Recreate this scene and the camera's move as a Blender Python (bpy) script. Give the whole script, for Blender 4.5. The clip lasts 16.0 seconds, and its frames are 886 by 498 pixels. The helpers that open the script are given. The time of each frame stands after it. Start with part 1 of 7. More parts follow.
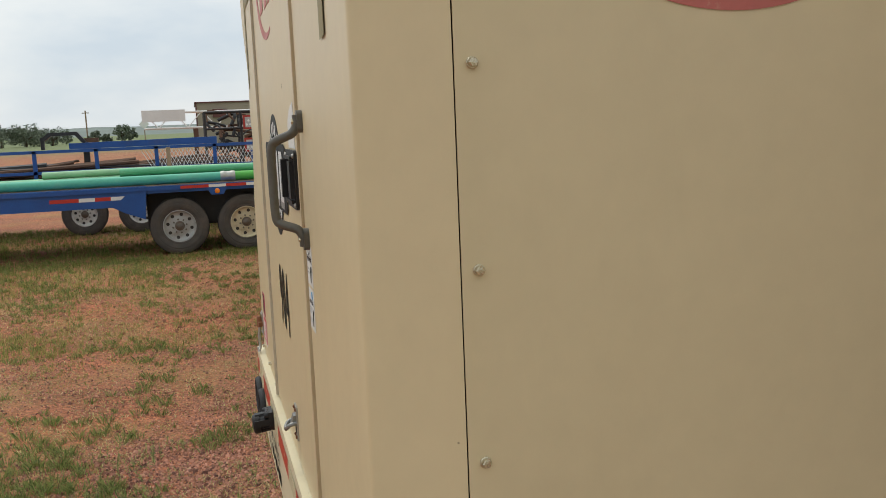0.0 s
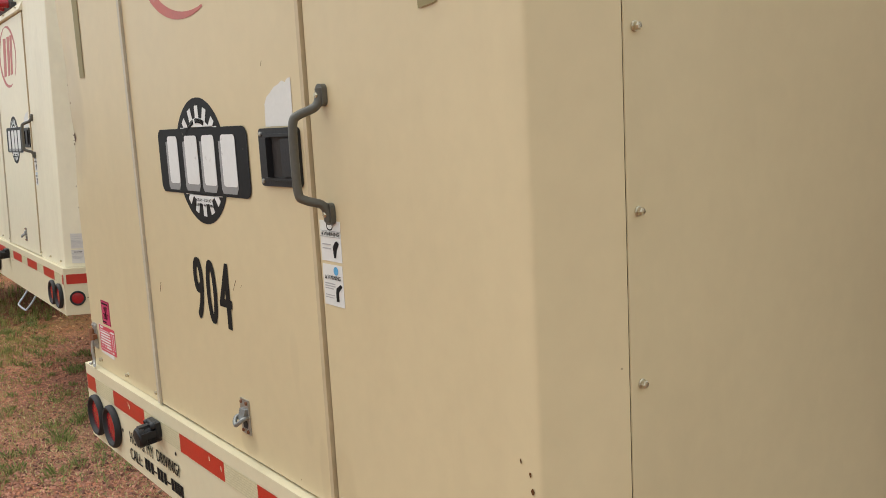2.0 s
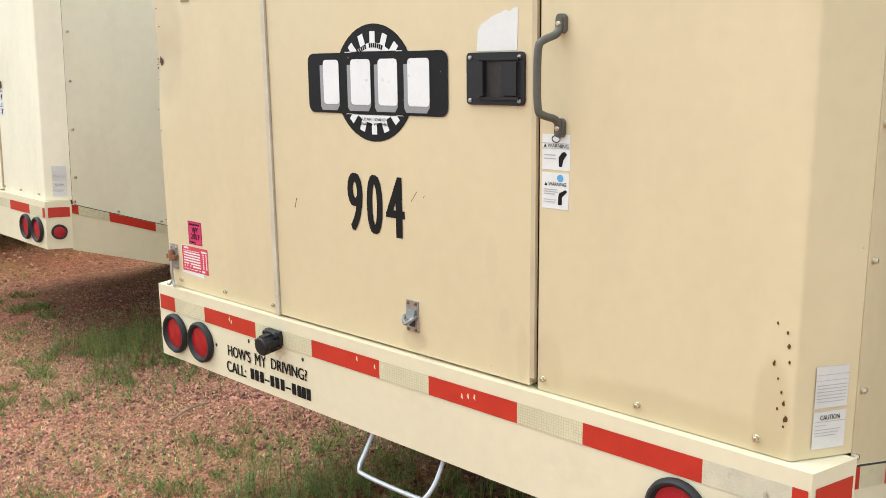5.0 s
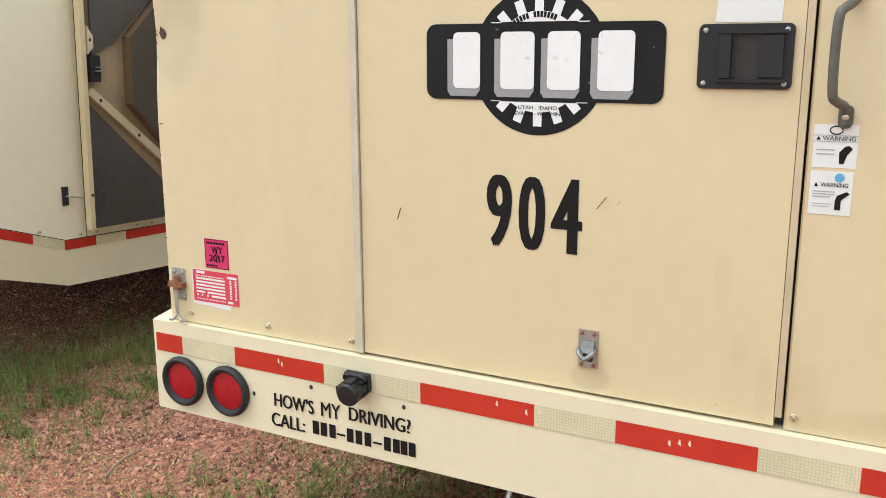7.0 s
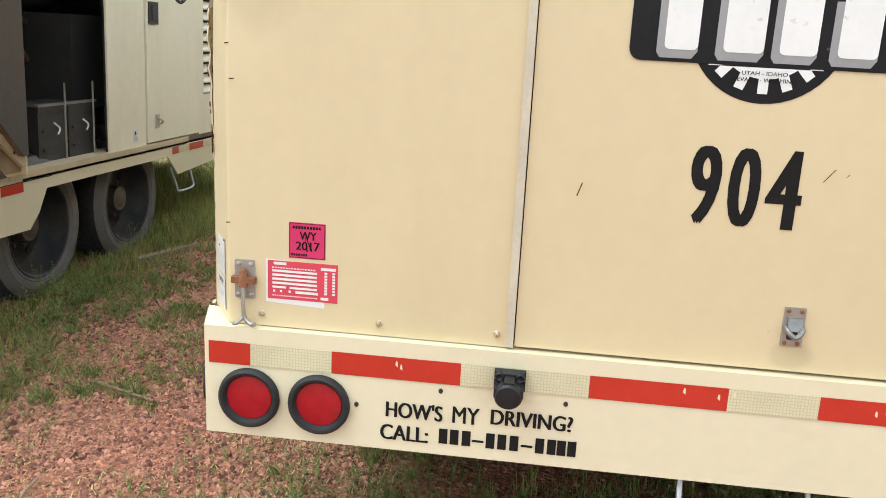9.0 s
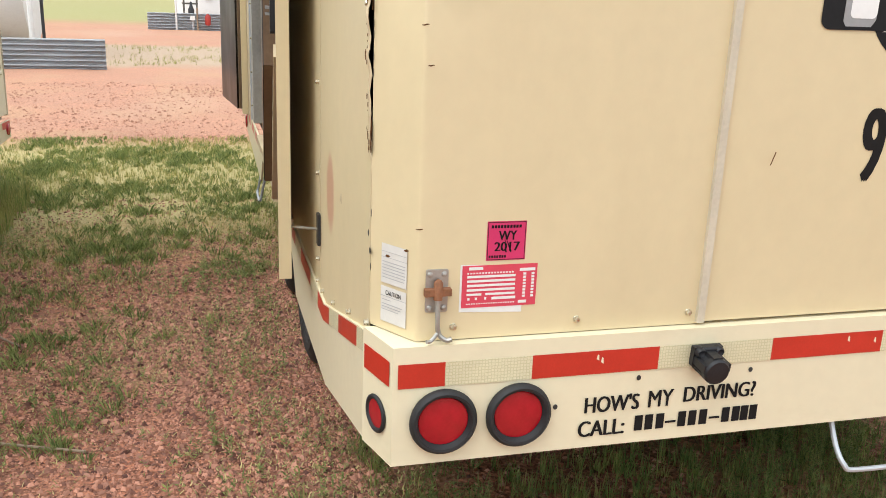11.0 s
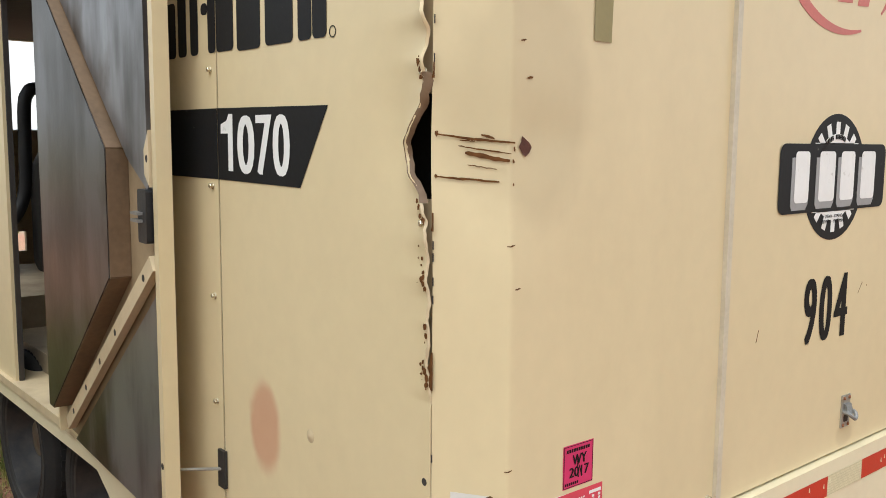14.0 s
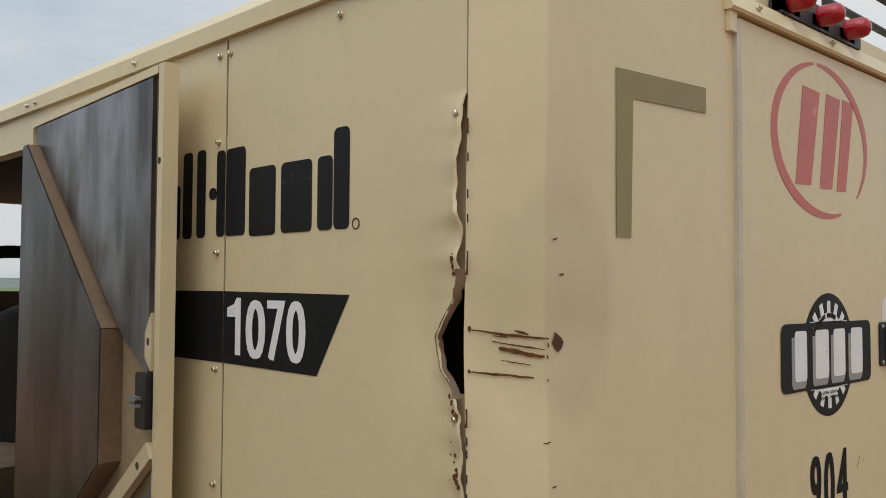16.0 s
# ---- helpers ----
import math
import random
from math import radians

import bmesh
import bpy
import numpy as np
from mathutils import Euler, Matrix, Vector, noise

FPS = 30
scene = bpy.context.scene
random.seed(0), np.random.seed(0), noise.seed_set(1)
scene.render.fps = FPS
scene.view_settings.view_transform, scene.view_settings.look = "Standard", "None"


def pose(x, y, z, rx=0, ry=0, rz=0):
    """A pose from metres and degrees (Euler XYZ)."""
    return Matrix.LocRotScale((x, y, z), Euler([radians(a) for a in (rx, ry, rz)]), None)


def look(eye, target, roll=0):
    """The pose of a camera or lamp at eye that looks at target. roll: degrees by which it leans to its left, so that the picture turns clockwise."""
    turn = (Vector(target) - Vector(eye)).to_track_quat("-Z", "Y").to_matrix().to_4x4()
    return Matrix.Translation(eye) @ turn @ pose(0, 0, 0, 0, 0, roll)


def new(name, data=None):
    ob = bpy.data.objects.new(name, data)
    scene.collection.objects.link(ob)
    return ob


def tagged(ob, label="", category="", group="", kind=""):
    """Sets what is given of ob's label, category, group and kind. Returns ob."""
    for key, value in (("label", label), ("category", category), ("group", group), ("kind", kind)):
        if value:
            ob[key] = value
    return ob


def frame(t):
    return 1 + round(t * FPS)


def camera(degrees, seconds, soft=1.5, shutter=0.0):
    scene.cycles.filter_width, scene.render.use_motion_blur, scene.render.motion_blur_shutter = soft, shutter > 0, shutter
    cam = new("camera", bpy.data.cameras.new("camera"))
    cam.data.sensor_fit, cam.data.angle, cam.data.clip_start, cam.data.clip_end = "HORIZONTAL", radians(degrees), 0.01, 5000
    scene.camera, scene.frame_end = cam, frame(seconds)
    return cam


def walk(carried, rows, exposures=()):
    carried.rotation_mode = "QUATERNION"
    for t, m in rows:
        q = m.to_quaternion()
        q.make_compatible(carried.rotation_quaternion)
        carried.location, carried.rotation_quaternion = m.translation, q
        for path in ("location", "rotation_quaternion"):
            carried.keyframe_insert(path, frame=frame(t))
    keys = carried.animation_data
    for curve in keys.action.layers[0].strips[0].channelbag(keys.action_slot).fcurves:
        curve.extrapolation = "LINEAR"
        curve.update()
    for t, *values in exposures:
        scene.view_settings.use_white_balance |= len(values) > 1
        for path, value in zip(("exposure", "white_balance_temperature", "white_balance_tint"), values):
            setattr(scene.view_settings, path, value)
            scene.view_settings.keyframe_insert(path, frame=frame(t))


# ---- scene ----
cam = camera(52.9, 16.0, 0.9)
PATH = [
    (0, (-0.189, -2.174, 1.674), (0.33, -0.263, 1.389), -2.3),
    (0.5, (-0.325, -2.077, 1.649), (0.356, -0.22, 1.353), -2.7),
    (1, (-0.479, -1.975, 1.649), (0.402, -0.206, 1.344), -2.9),
    (1.5, (-0.676, -1.931, 1.642), (0.384, -0.261, 1.347), -3.5),
    (2, (-0.824, -1.952, 1.638), (0.376, -0.381, 1.339), -3.1),
    (2.5, (-0.942, -2.025, 1.617), (0.305, -0.494, 1.296), -2.3),
    (3, (-1.075, -2.1, 1.608), (0.233, -0.634, 1.233), -0.5),
    (3.5, (-1.242, -2.094, 1.602), (0.145, -0.711, 1.199), -0.2),
    (4, (-1.443, -2.031, 1.599), (-0.011, -0.699, 1.179), -0.7),
    (4.5, (-1.531, -1.889, 1.605), (-0.098, -0.556, 1.194), -0.3),
    (5, (-1.559, -1.644, 1.6), (-0.12, -0.315, 1.198), -0.7),
    (5.2, (-1.579, -1.559, 1.602), (-0.12, -0.251, 1.199), -0.7),
    (7.3, (-1.752, -0.483, 1.586), (0.022, 0.321, 1.134), -0.2),
    (7.5, (-1.794, -0.366, 1.587), (0.012, 0.358, 1.123), -0.2),
    (8, (-1.857, -0.096, 1.611), (0.002, 0.433, 1.099), 0.4),
    (8.5, (-1.787, 0.172, 1.569), (0.102, 0.559, 1.038), 2.3),
    (9, (-1.764, 0.418, 1.566), (0.153, 0.63, 1.037), 2.9),
    (9.5, (-1.796, 0.714, 1.59), (0.124, 0.725, 1.032), 2.3),
    (9.7, (-1.792, 0.814, 1.587), (0.125, 0.768, 1.021), 2.1),
    (11.8, (-1.325, 1.76, 1.516), (0.452, 0.995, 1.008), 2.2),
    (12, (-1.271, 1.812, 1.532), (0.492, 1.002, 1.045), 2.1),
    (12.5, (-1.167, 1.93, 1.559), (0.545, 0.986, 1.136), 2.4),
    (13, (-1.126, 2.074, 1.589), (0.482, 0.944, 1.218), 2.0),
    (13.5, (-1.08, 2.126, 1.614), (0.432, 0.855, 1.296), 1.3),
    (14, (-0.994, 2.064, 1.635), (0.517, 0.776, 1.395), 0.5),
    (14.5, (-0.937, 2.043, 1.65), (0.584, 0.756, 1.482), 0.6),
    (15, (-0.922, 2.06, 1.672), (0.585, 0.749, 1.565), 0.5),
    (15.5, (-0.918, 2.109, 1.704), (0.555, 0.757, 1.69), 0.2),
    (16, (-0.897, 2.174, 1.714), (0.539, 0.784, 1.801), 0.3),
]
SKY, SUN_POWER = 0.088, 2.2
EXPOSURES = [(0, -0.82, 6540, 6), (0.5, -0.78, 6540, 6), (1, -0.56, 6540, 6), (1.5, -0.54, 6540, 6), (2.5, -0.5, 6480, 6), (3, -0.3, 6480, 6), (3.5, -0.22, 6350, 4), (4, 0.0, 6120, 5), (5, 0.05, 6120, 5), (7.3, 0.0, 6120, 5), (9.7, 0.12, 6120, 5), (11.8, -0.14, 6430, 9), (12.5, -0.3, 6430, 9), (13.5, -0.18, 6380, 7), (14.5, -0.26, 6380, 7), (15.5, -0.62, 6380, 7), (16, -0.98, 6380, 7)]
walk(cam, [(t, look(eye, target, roll)) for t, eye, target, roll in PATH], EXPOSURES)

# ---- world and light ----
SUN_EL, SUN_AZ = radians(62), radians(116)   # azimuth from +x towards +y
world = bpy.data.worlds.new("overcast_sky")
scene.world = world
world.use_nodes = True
wn, wl = world.node_tree.nodes, world.node_tree.links
wn.clear()
sky = wn.new("ShaderNodeTexSky")
sky.sky_type, sky.sun_disc = "NISHITA", False
sky.sun_elevation, sky.sun_rotation = SUN_EL, radians(90) - SUN_AZ
sky.dust_density, sky.air_density = 3.0, 1.0
coord, mapping, clouds, ramp = (wn.new("ShaderNodeTexCoord"), wn.new("ShaderNodeMapping"), wn.new("ShaderNodeTexNoise"), wn.new("ShaderNodeValToRGB"))
mapping.inputs["Scale"].default_value = (1.6, 1.6, 4.0)
clouds.inputs["Scale"].default_value, clouds.inputs["Detail"].default_value, clouds.inputs["Roughness"].default_value = 1.7, 6, 0.55
ramp.color_ramp.elements[0].position, ramp.color_ramp.elements[0].color = 0.34, (0.68, 0.76, 0.86, 1)
ramp.color_ramp.elements[1].position, ramp.color_ramp.elements[1].color = 0.62, (1.0, 1.0, 1.0, 1)
gain, mix = wn.new("ShaderNodeVectorMath"), wn.new("ShaderNodeMix")
gain.operation = "SCALE"
mix.data_type = "RGBA"
mix.inputs["Factor"].default_value = 0.85
back, wout = wn.new("ShaderNodeBackground"), wn.new("ShaderNodeOutputWorld")
back.inputs["Strength"].default_value = SKY
split, lift = wn.new("ShaderNodeVectorMath"), wn.new("ShaderNodeMapRange")
split.operation, split.inputs[1].default_value = "DOT_PRODUCT", (-0.30, 0.22, 0.93)   # the cloud is brightest round the hidden sun
lift.inputs["From Min"].default_value, lift.inputs["From Max"].default_value = -1.0, 1.0
lift.inputs["To Min"].default_value, lift.inputs["To Max"].default_value = 13.0, 25.0
wl.new(coord.outputs["Generated"], split.inputs[0])
wl.new(split.outputs["Value"], lift.inputs["Value"])
wl.new(lift.outputs["Result"], gain.inputs["Scale"])
wl.new(coord.outputs["Generated"], mapping.inputs["Vector"])
wl.new(mapping.outputs["Vector"], clouds.inputs["Vector"])
wl.new(clouds.outputs["Fac"], ramp.inputs["Fac"])
wl.new(ramp.outputs["Color"], gain.inputs[0])
wl.new(sky.outputs["Color"], mix.inputs["A"])
wl.new(gain.outputs["Vector"], mix.inputs["B"])
wl.new(mix.outputs["Result"], back.inputs["Color"])
wl.new(back.outputs["Background"], wout.inputs["Surface"])
sun = new("sun", bpy.data.lights.new("sun", "SUN"))
sun.data.energy, sun.data.angle, sun.data.color = SUN_POWER, radians(48), (1.0, 0.985, 0.95)
sun.matrix_world = look((0, 0, 0), (-math.cos(SUN_EL) * math.cos(SUN_AZ), -math.cos(SUN_EL) * math.sin(SUN_AZ), -math.sin(SUN_EL)))


# ---- materials ----
def mat(name, base, rough=0.6, metal=0.0, vary=0.12, size=3.0, fine=60.0, bump=0.15, dirt=None, dirt_amount=0.0, dirt_scale=(2, 2, 2), dirt_lo=0.55, dirt_hi=0.75, specks=0.0, spec=0.5, emit=None, rough_vary=0.1):
    """A procedural surface: base colour with variation at two scales, dirt patches, small chips and a fine relief."""
    m = bpy.data.materials.new(name)
    m.use_nodes = True
    n, l = m.node_tree.nodes, m.node_tree.links
    bsdf = n["Principled BSDF"]
    tc = n.new("ShaderNodeTexCoord")
    big, small = n.new("ShaderNodeTexNoise"), n.new("ShaderNodeTexNoise")
    big.inputs["Scale"].default_value, big.inputs["Detail"].default_value = size, 5
    small.inputs["Scale"].default_value, small.inputs["Detail"].default_value = fine, 3
    for t in (big, small):
        l.new(tc.outputs["Object"], t.inputs["Vector"])
    add = n.new("ShaderNodeMath")
    add.operation = "MULTIPLY_ADD"
    l.new(big.outputs["Fac"], add.inputs[0])
    add.inputs[1].default_value = 0.65
    m2 = n.new("ShaderNodeMath")
    m2.operation = "MULTIPLY"
    l.new(small.outputs["Fac"], m2.inputs[0])
    m2.inputs[1].default_value = 0.35
    l.new(m2.outputs[0], add.inputs[2])
    rmp = n.new("ShaderNodeValToRGB")
    lo, hi = [max(0, c * (1 - vary)) for c in base], [min(1, c * (1 + vary)) for c in base]
    rmp.color_ramp.elements[0].position, rmp.color_ramp.elements[0].color = 0.3, (*lo, 1)
    rmp.color_ramp.elements[1].position, rmp.color_ramp.elements[1].color = 0.7, (*hi, 1)
    l.new(add.outputs[0], rmp.inputs["Fac"])
    colour = rmp.outputs["Color"]

    def over(fac, rgb):
        nonlocal colour
        mx = n.new("ShaderNodeMix")
        mx.data_type = "RGBA"
        l.new(fac, mx.inputs["Factor"])
        l.new(colour, mx.inputs["A"])
        mx.inputs["B"].default_value = (*rgb, 1)
        colour = mx.outputs["Result"]

    if dirt:
        mp, dn, dr, dm = n.new("ShaderNodeMapping"), n.new("ShaderNodeTexNoise"), n.new("ShaderNodeMapRange"), n.new("ShaderNodeMath")
        mp.inputs["Scale"].default_value = dirt_scale
        l.new(tc.outputs["Object"], mp.inputs["Vector"])
        l.new(mp.outputs["Vector"], dn.inputs["Vector"])
        dn.inputs["Scale"].default_value, dn.inputs["Detail"].default_value, dn.inputs["Roughness"].default_value = 1.0, 8, 0.65
        dr.inputs["From Min"].default_value, dr.inputs["From Max"].default_value = dirt_lo, dirt_hi
        l.new(dn.outputs["Fac"], dr.inputs["Value"])
        dm.operation = "MULTIPLY"
        l.new(dr.outputs["Result"], dm.inputs[0])
        dm.inputs[1].default_value = dirt_amount
        over(dm.outputs[0], dirt)
    if specks:
        vo, vr = n.new("ShaderNodeTexVoronoi"), n.new("ShaderNodeMapRange")
        vo.inputs["Scale"].default_value = specks
        l.new(tc.outputs["Object"], vo.inputs["Vector"])
        vr.inputs["From Min"].default_value, vr.inputs["From Max"].default_value = 0.011, 0.007
        l.new(vo.outputs["Distance"], vr.inputs["Value"])
        over(vr.outputs["Result"], (0.10, 0.07, 0.05))
    l.new(colour, bsdf.inputs["Base Color"])
    rr = n.new("ShaderNodeMapRange")
    rr.inputs["To Min"].default_value, rr.inputs["To Max"].default_value = max(0.02, rough - rough_vary), min(1, rough + rough_vary)
    l.new(big.outputs["Fac"], rr.inputs["Value"])
    l.new(rr.outputs["Result"], bsdf.inputs["Roughness"])
    bsdf.inputs["Metallic"].default_value = metal
    bsdf.inputs["Specular IOR Level"].default_value = spec
    if bump:
        bp = n.new("ShaderNodeBump")
        bp.inputs["Strength"].default_value, bp.inputs["Distance"].default_value = bump, 0.004
        l.new(small.outputs["Fac"], bp.inputs["Height"])
        l.new(bp.outputs["Normal"], bsdf.inputs["Normal"])
    if emit:
        bsdf.inputs["Emission Color"].default_value, bsdf.inputs["Emission Strength"].default_value = (*emit[0], 1), emit[1]
    return m


CREAM = (0.67, 0.555, 0.34)
cream = mat("cream_paint", CREAM, 0.42, vary=0.05, size=1.3, fine=25, bump=0.03, dirt=(0.42, 0.33, 0.19), dirt_amount=0.22, dirt_scale=(2.5, 2.5, 0.9), dirt_lo=0.5, dirt_hi=0.8, specks=3.5)
cream_pale = mat("pale_cream_paint", (0.83, 0.765, 0.575), 0.42, vary=0.05, size=1.3, fine=25, bump=0.03, dirt=(0.42, 0.33, 0.19), dirt_amount=0.28, dirt_scale=(2.5, 2.5, 0.9), dirt_lo=0.5, dirt_hi=0.8, specks=3.5)
cream_side = mat("cream_side_paint", CREAM, 0.42, vary=0.05, size=1.3, fine=25, bump=0.03, dirt=(0.42, 0.33, 0.19), dirt_amount=0.22, dirt_scale=(2.5, 2.5, 0.9), dirt_lo=0.5, dirt_hi=0.8, specks=3.5)
cream_corner = mat("cream_corner_paint", CREAM, 0.42, vary=0.05, size=1.3, fine=25, bump=0.03, dirt=(0.42, 0.33, 0.19), dirt_amount=0.22, dirt_scale=(2.5, 2.5, 0.9), dirt_lo=0.5, dirt_hi=0.8, specks=3.5)
cream_bumper = mat("pale_bumper_paint", (0.74, 0.66, 0.46), 0.4, vary=0.05, size=2, fine=30, bump=0.03, dirt=(0.40, 0.32, 0.20), dirt_amount=0.3, dirt_scale=(3, 3, 6), dirt_lo=0.55, dirt_hi=0.8, specks=5.0)
cream_dirty = mat("dirty_cream_paint", (0.58, 0.47, 0.30), 0.5, vary=0.1, size=2, fine=30, bump=0.05, dirt=(0.25, 0.17, 0.09), dirt_amount=0.5, dirt_scale=(3, 3, 2), dirt_lo=0.48, dirt_hi=0.75)


def sheen_skin(name, dark, light, lo, hi, brown, metal=0.75):
    """Bare sheet steel with brown stains; pale streaks drawn downwards paint in its sheen."""
    m = mat(name, dark, 0.34, metal=metal, vary=0.25, size=3.0, fine=45, bump=0.06, rough_vary=0.14)
    n, l = m.node_tree.nodes, m.node_tree.links
    base = n["Principled BSDF"].inputs["Base Color"]
    under = base.links[0].from_socket
    tc = n.new("ShaderNodeTexCoord")
    for scale, stretch, low, high, rgb, amount in ((1.0, (2.6, 2.6, 0.75), lo, hi, light, 0.95), (1.0, (9, 9, 1.6), 0.50, 0.66, light, 0.35), (1.0, (5, 5, 3.5), 0.54, 0.70, brown, 0.75)):
        mp, no, mr, mm, mx = n.new("ShaderNodeMapping"), n.new("ShaderNodeTexNoise"), n.new("ShaderNodeMapRange"), n.new("ShaderNodeMath"), n.new("ShaderNodeMix")
        mp.inputs["Scale"].default_value = stretch
        no.inputs["Scale"].default_value, no.inputs["Detail"].default_value = scale, 7
        mr.inputs["From Min"].default_value, mr.inputs["From Max"].default_value = low, high
        mr.interpolation_type = "SMOOTHSTEP"
        mm.operation, mm.inputs[1].default_value = "MULTIPLY", amount
        mx.data_type, mx.inputs["B"].default_value = "RGBA", (*rgb, 1)
        l.new(tc.outputs["Object"], mp.inputs["Vector"])
        l.new(mp.outputs["Vector"], no.inputs["Vector"])
        l.new(no.outputs["Fac"], mr.inputs["Value"])
        l.new(mr.outputs["Result"], mm.inputs[0])
        l.new(mm.outputs[0], mx.inputs["Factor"])
        l.new(under, mx.inputs["A"])
        under = mx.outputs["Result"]
    l.new(under, base)
    return m


# tan deck colour with dark brown patches at random
mottled_deck = mat("brown_mottled_deck", (0.42, 0.34, 0.23), 0.45, vary=0.2, size=3, fine=30, bump=0.05, dirt=(0.13, 0.085, 0.05), dirt_amount=0.8, dirt_scale=(3, 3, 3), dirt_lo=0.40, dirt_hi=0.66)
door_skin = sheen_skin("bare_steel_insulation_skin", (0.030, 0.026, 0.022), (0.30, 0.305, 0.325), 0.44, 0.60, (0.06, 0.04, 0.025), 0.75)
core_skin = sheen_skin("sheen_streaked_steel_skin", (0.016, 0.014, 0.012), (0.11, 0.112, 0.12), 0.50, 0.62, (0.030, 0.020, 0.013), 0.88)
# second machine's door skin, darkened for the dark machine it mirrors
dark_skin = mat("reflection_darkened_skin", (0.085, 0.080, 0.076), 0.45, metal=0.4, vary=0.3, size=2.2, fine=40, bump=0.05, dirt=(0.12, 0.08, 0.045), dirt_amount=0.7, dirt_scale=(2, 2, 1.5), dirt_lo=0.48, dirt_hi=0.68)
aged_paper = mat("weathered_label_paper", (0.64, 0.615, 0.57), 0.6, vary=0.07, size=12, fine=120, bump=0.05)
# foam, and the near-black that stands in for shade in holes and gaps
foam = mat("foam_and_gap_black", (0.035, 0.03, 0.027), 0.8, vary=0.3, size=3, fine=90, bump=0.3, dirt=(0.09, 0.06, 0.035), dirt_amount=0.6, dirt_scale=(3, 3, 1.5))
browned = mat("oil_browned_cream", (0.34, 0.25, 0.15), 0.5, vary=0.15, size=3, fine=40, bump=0.05, dirt=(0.14, 0.09, 0.05), dirt_amount=0.6, dirt_scale=(4, 4, 2), dirt_lo=0.45, dirt_hi=0.7)
brown_edge = mat("brown_rim_and_lip", (0.16, 0.10, 0.055), 0.55, vary=0.3, size=6, fine=60, bump=0.1)
steel = mat("zinc_steel", (0.42, 0.41, 0.38), 0.40, metal=0.65, vary=0.15, size=20, fine=200, bump=0.05)
dull_zinc = mat("dull_grey_zinc", (0.26, 0.26, 0.25), 0.45, metal=0.6, vary=0.25, size=30, fine=200, bump=0.1)
rust = mat("rusty_steel", (0.22, 0.09, 0.04), 0.75, vary=0.4, size=30, fine=200, bump=0.3)
grey_handle = mat("grey_green_handle_paint", (0.10, 0.095, 0.078), 0.45, vary=0.2, size=15, fine=120, bump=0.1)
alu = mat("grey_weather_strip", (0.56, 0.50, 0.385), 0.5, metal=0.1, vary=0.15, size=8, fine=100, bump=0.05)
black_plastic = mat("black_plastic", (0.016, 0.016, 0.018), 0.45, spec=0.35, vary=0.3, size=12, fine=150, bump=0.1)
dusty_plastic = mat("dusty_black_plastic", (0.035, 0.034, 0.033), 0.55, vary=0.3, size=12, fine=90, bump=0.1, dirt=(0.10, 0.09, 0.08), dirt_amount=0.5, dirt_scale=(9, 9, 9), dirt_lo=0.5, dirt_hi=0.75)
black_decal = mat("black_vinyl", (0.014, 0.014, 0.015), 0.5, spec=0.15, vary=0.25, size=10, fine=90, bump=0.03, dirt=(0.30, 0.27, 0.21), dirt_amount=0.35, dirt_scale=(30, 30, 30), dirt_lo=0.68, dirt_hi=0.72)
white_decal = mat("white_vinyl", (0.78, 0.78, 0.76), 0.4, vary=0.05, size=10, fine=90, bump=0.03, dirt=(0.40, 0.38, 0.34), dirt_amount=0.5, dirt_scale=(40, 40, 40), dirt_lo=0.62, dirt_hi=0.7)
grey_decal = mat("grey_vinyl", (0.30, 0.30, 0.30), 0.4, vary=0.1, size=10, fine=90, bump=0.03)
paper = mat("white_label_paper", (0.74, 0.735, 0.70), 0.6, vary=0.05, size=12, fine=120, bump=0.05)
grey_print = mat("grey_print", (0.42, 0.41, 0.40), 0.6, vary=0.1, size=30, fine=100, bump=0)
ink = mat("black_ink", (0.014, 0.013, 0.013), 0.6, spec=0.12, vary=0.2, size=20, fine=100, bump=0)
pink = mat("magenta_sticker", (0.60, 0.028, 0.125), 0.5, vary=0.06, size=20, fine=150, bump=0.02)
pink_red = mat("red_form_sticker", (0.62, 0.055, 0.09), 0.5, vary=0.08, size=20, fine=150, bump=0.02)
blue_print = mat("blue_print", (0.10, 0.36, 0.62), 0.5, vary=0.1, size=30, fine=100, bump=0)
red_tape = mat("red_reflective_tape", (0.49, 0.030, 0.016), 0.35, vary=0.12, size=14, fine=220, bump=0.06, dirt=(0.75, 0.68, 0.55), dirt_amount=0.6, dirt_scale=(18, 18, 18), dirt_lo=0.72, dirt_hi=0.74)
white_tape = mat("pale_reflective_tape", (0.66, 0.60, 0.40), 0.4, vary=0.12, size=9, fine=250, bump=0.12, dirt=(0.36, 0.30, 0.19), dirt_amount=0.35, dirt_scale=(14, 14, 14), dirt_lo=0.55, dirt_hi=0.75)
tn, tl = white_tape.node_tree.nodes, white_tape.node_tree.links
cells, crd, rng_node, tint = tn.new("ShaderNodeTexVoronoi"), tn.new("ShaderNodeTexCoord"), tn.new("ShaderNodeMapRange"), tn.new("ShaderNodeMix")
cells.feature, cells.inputs["Scale"].default_value, cells.inputs["Randomness"].default_value = "DISTANCE_TO_EDGE", 150, 0.25
rng_node.inputs["From Min"].default_value, rng_node.inputs["From Max"].default_value = 0.16, 0.06
tint.data_type, tint.blend_type = "RGBA", "MULTIPLY"
tint.inputs["B"].default_value = (0.82, 0.81, 0.74, 1)
tape_base = tn["Principled BSDF"].inputs["Base Color"]
tl.new(tape_base.links[0].from_socket, tint.inputs["A"])
tl.new(crd.outputs["Object"], cells.inputs["Vector"])
tl.new(cells.outputs["Distance"], rng_node.inputs["Value"])
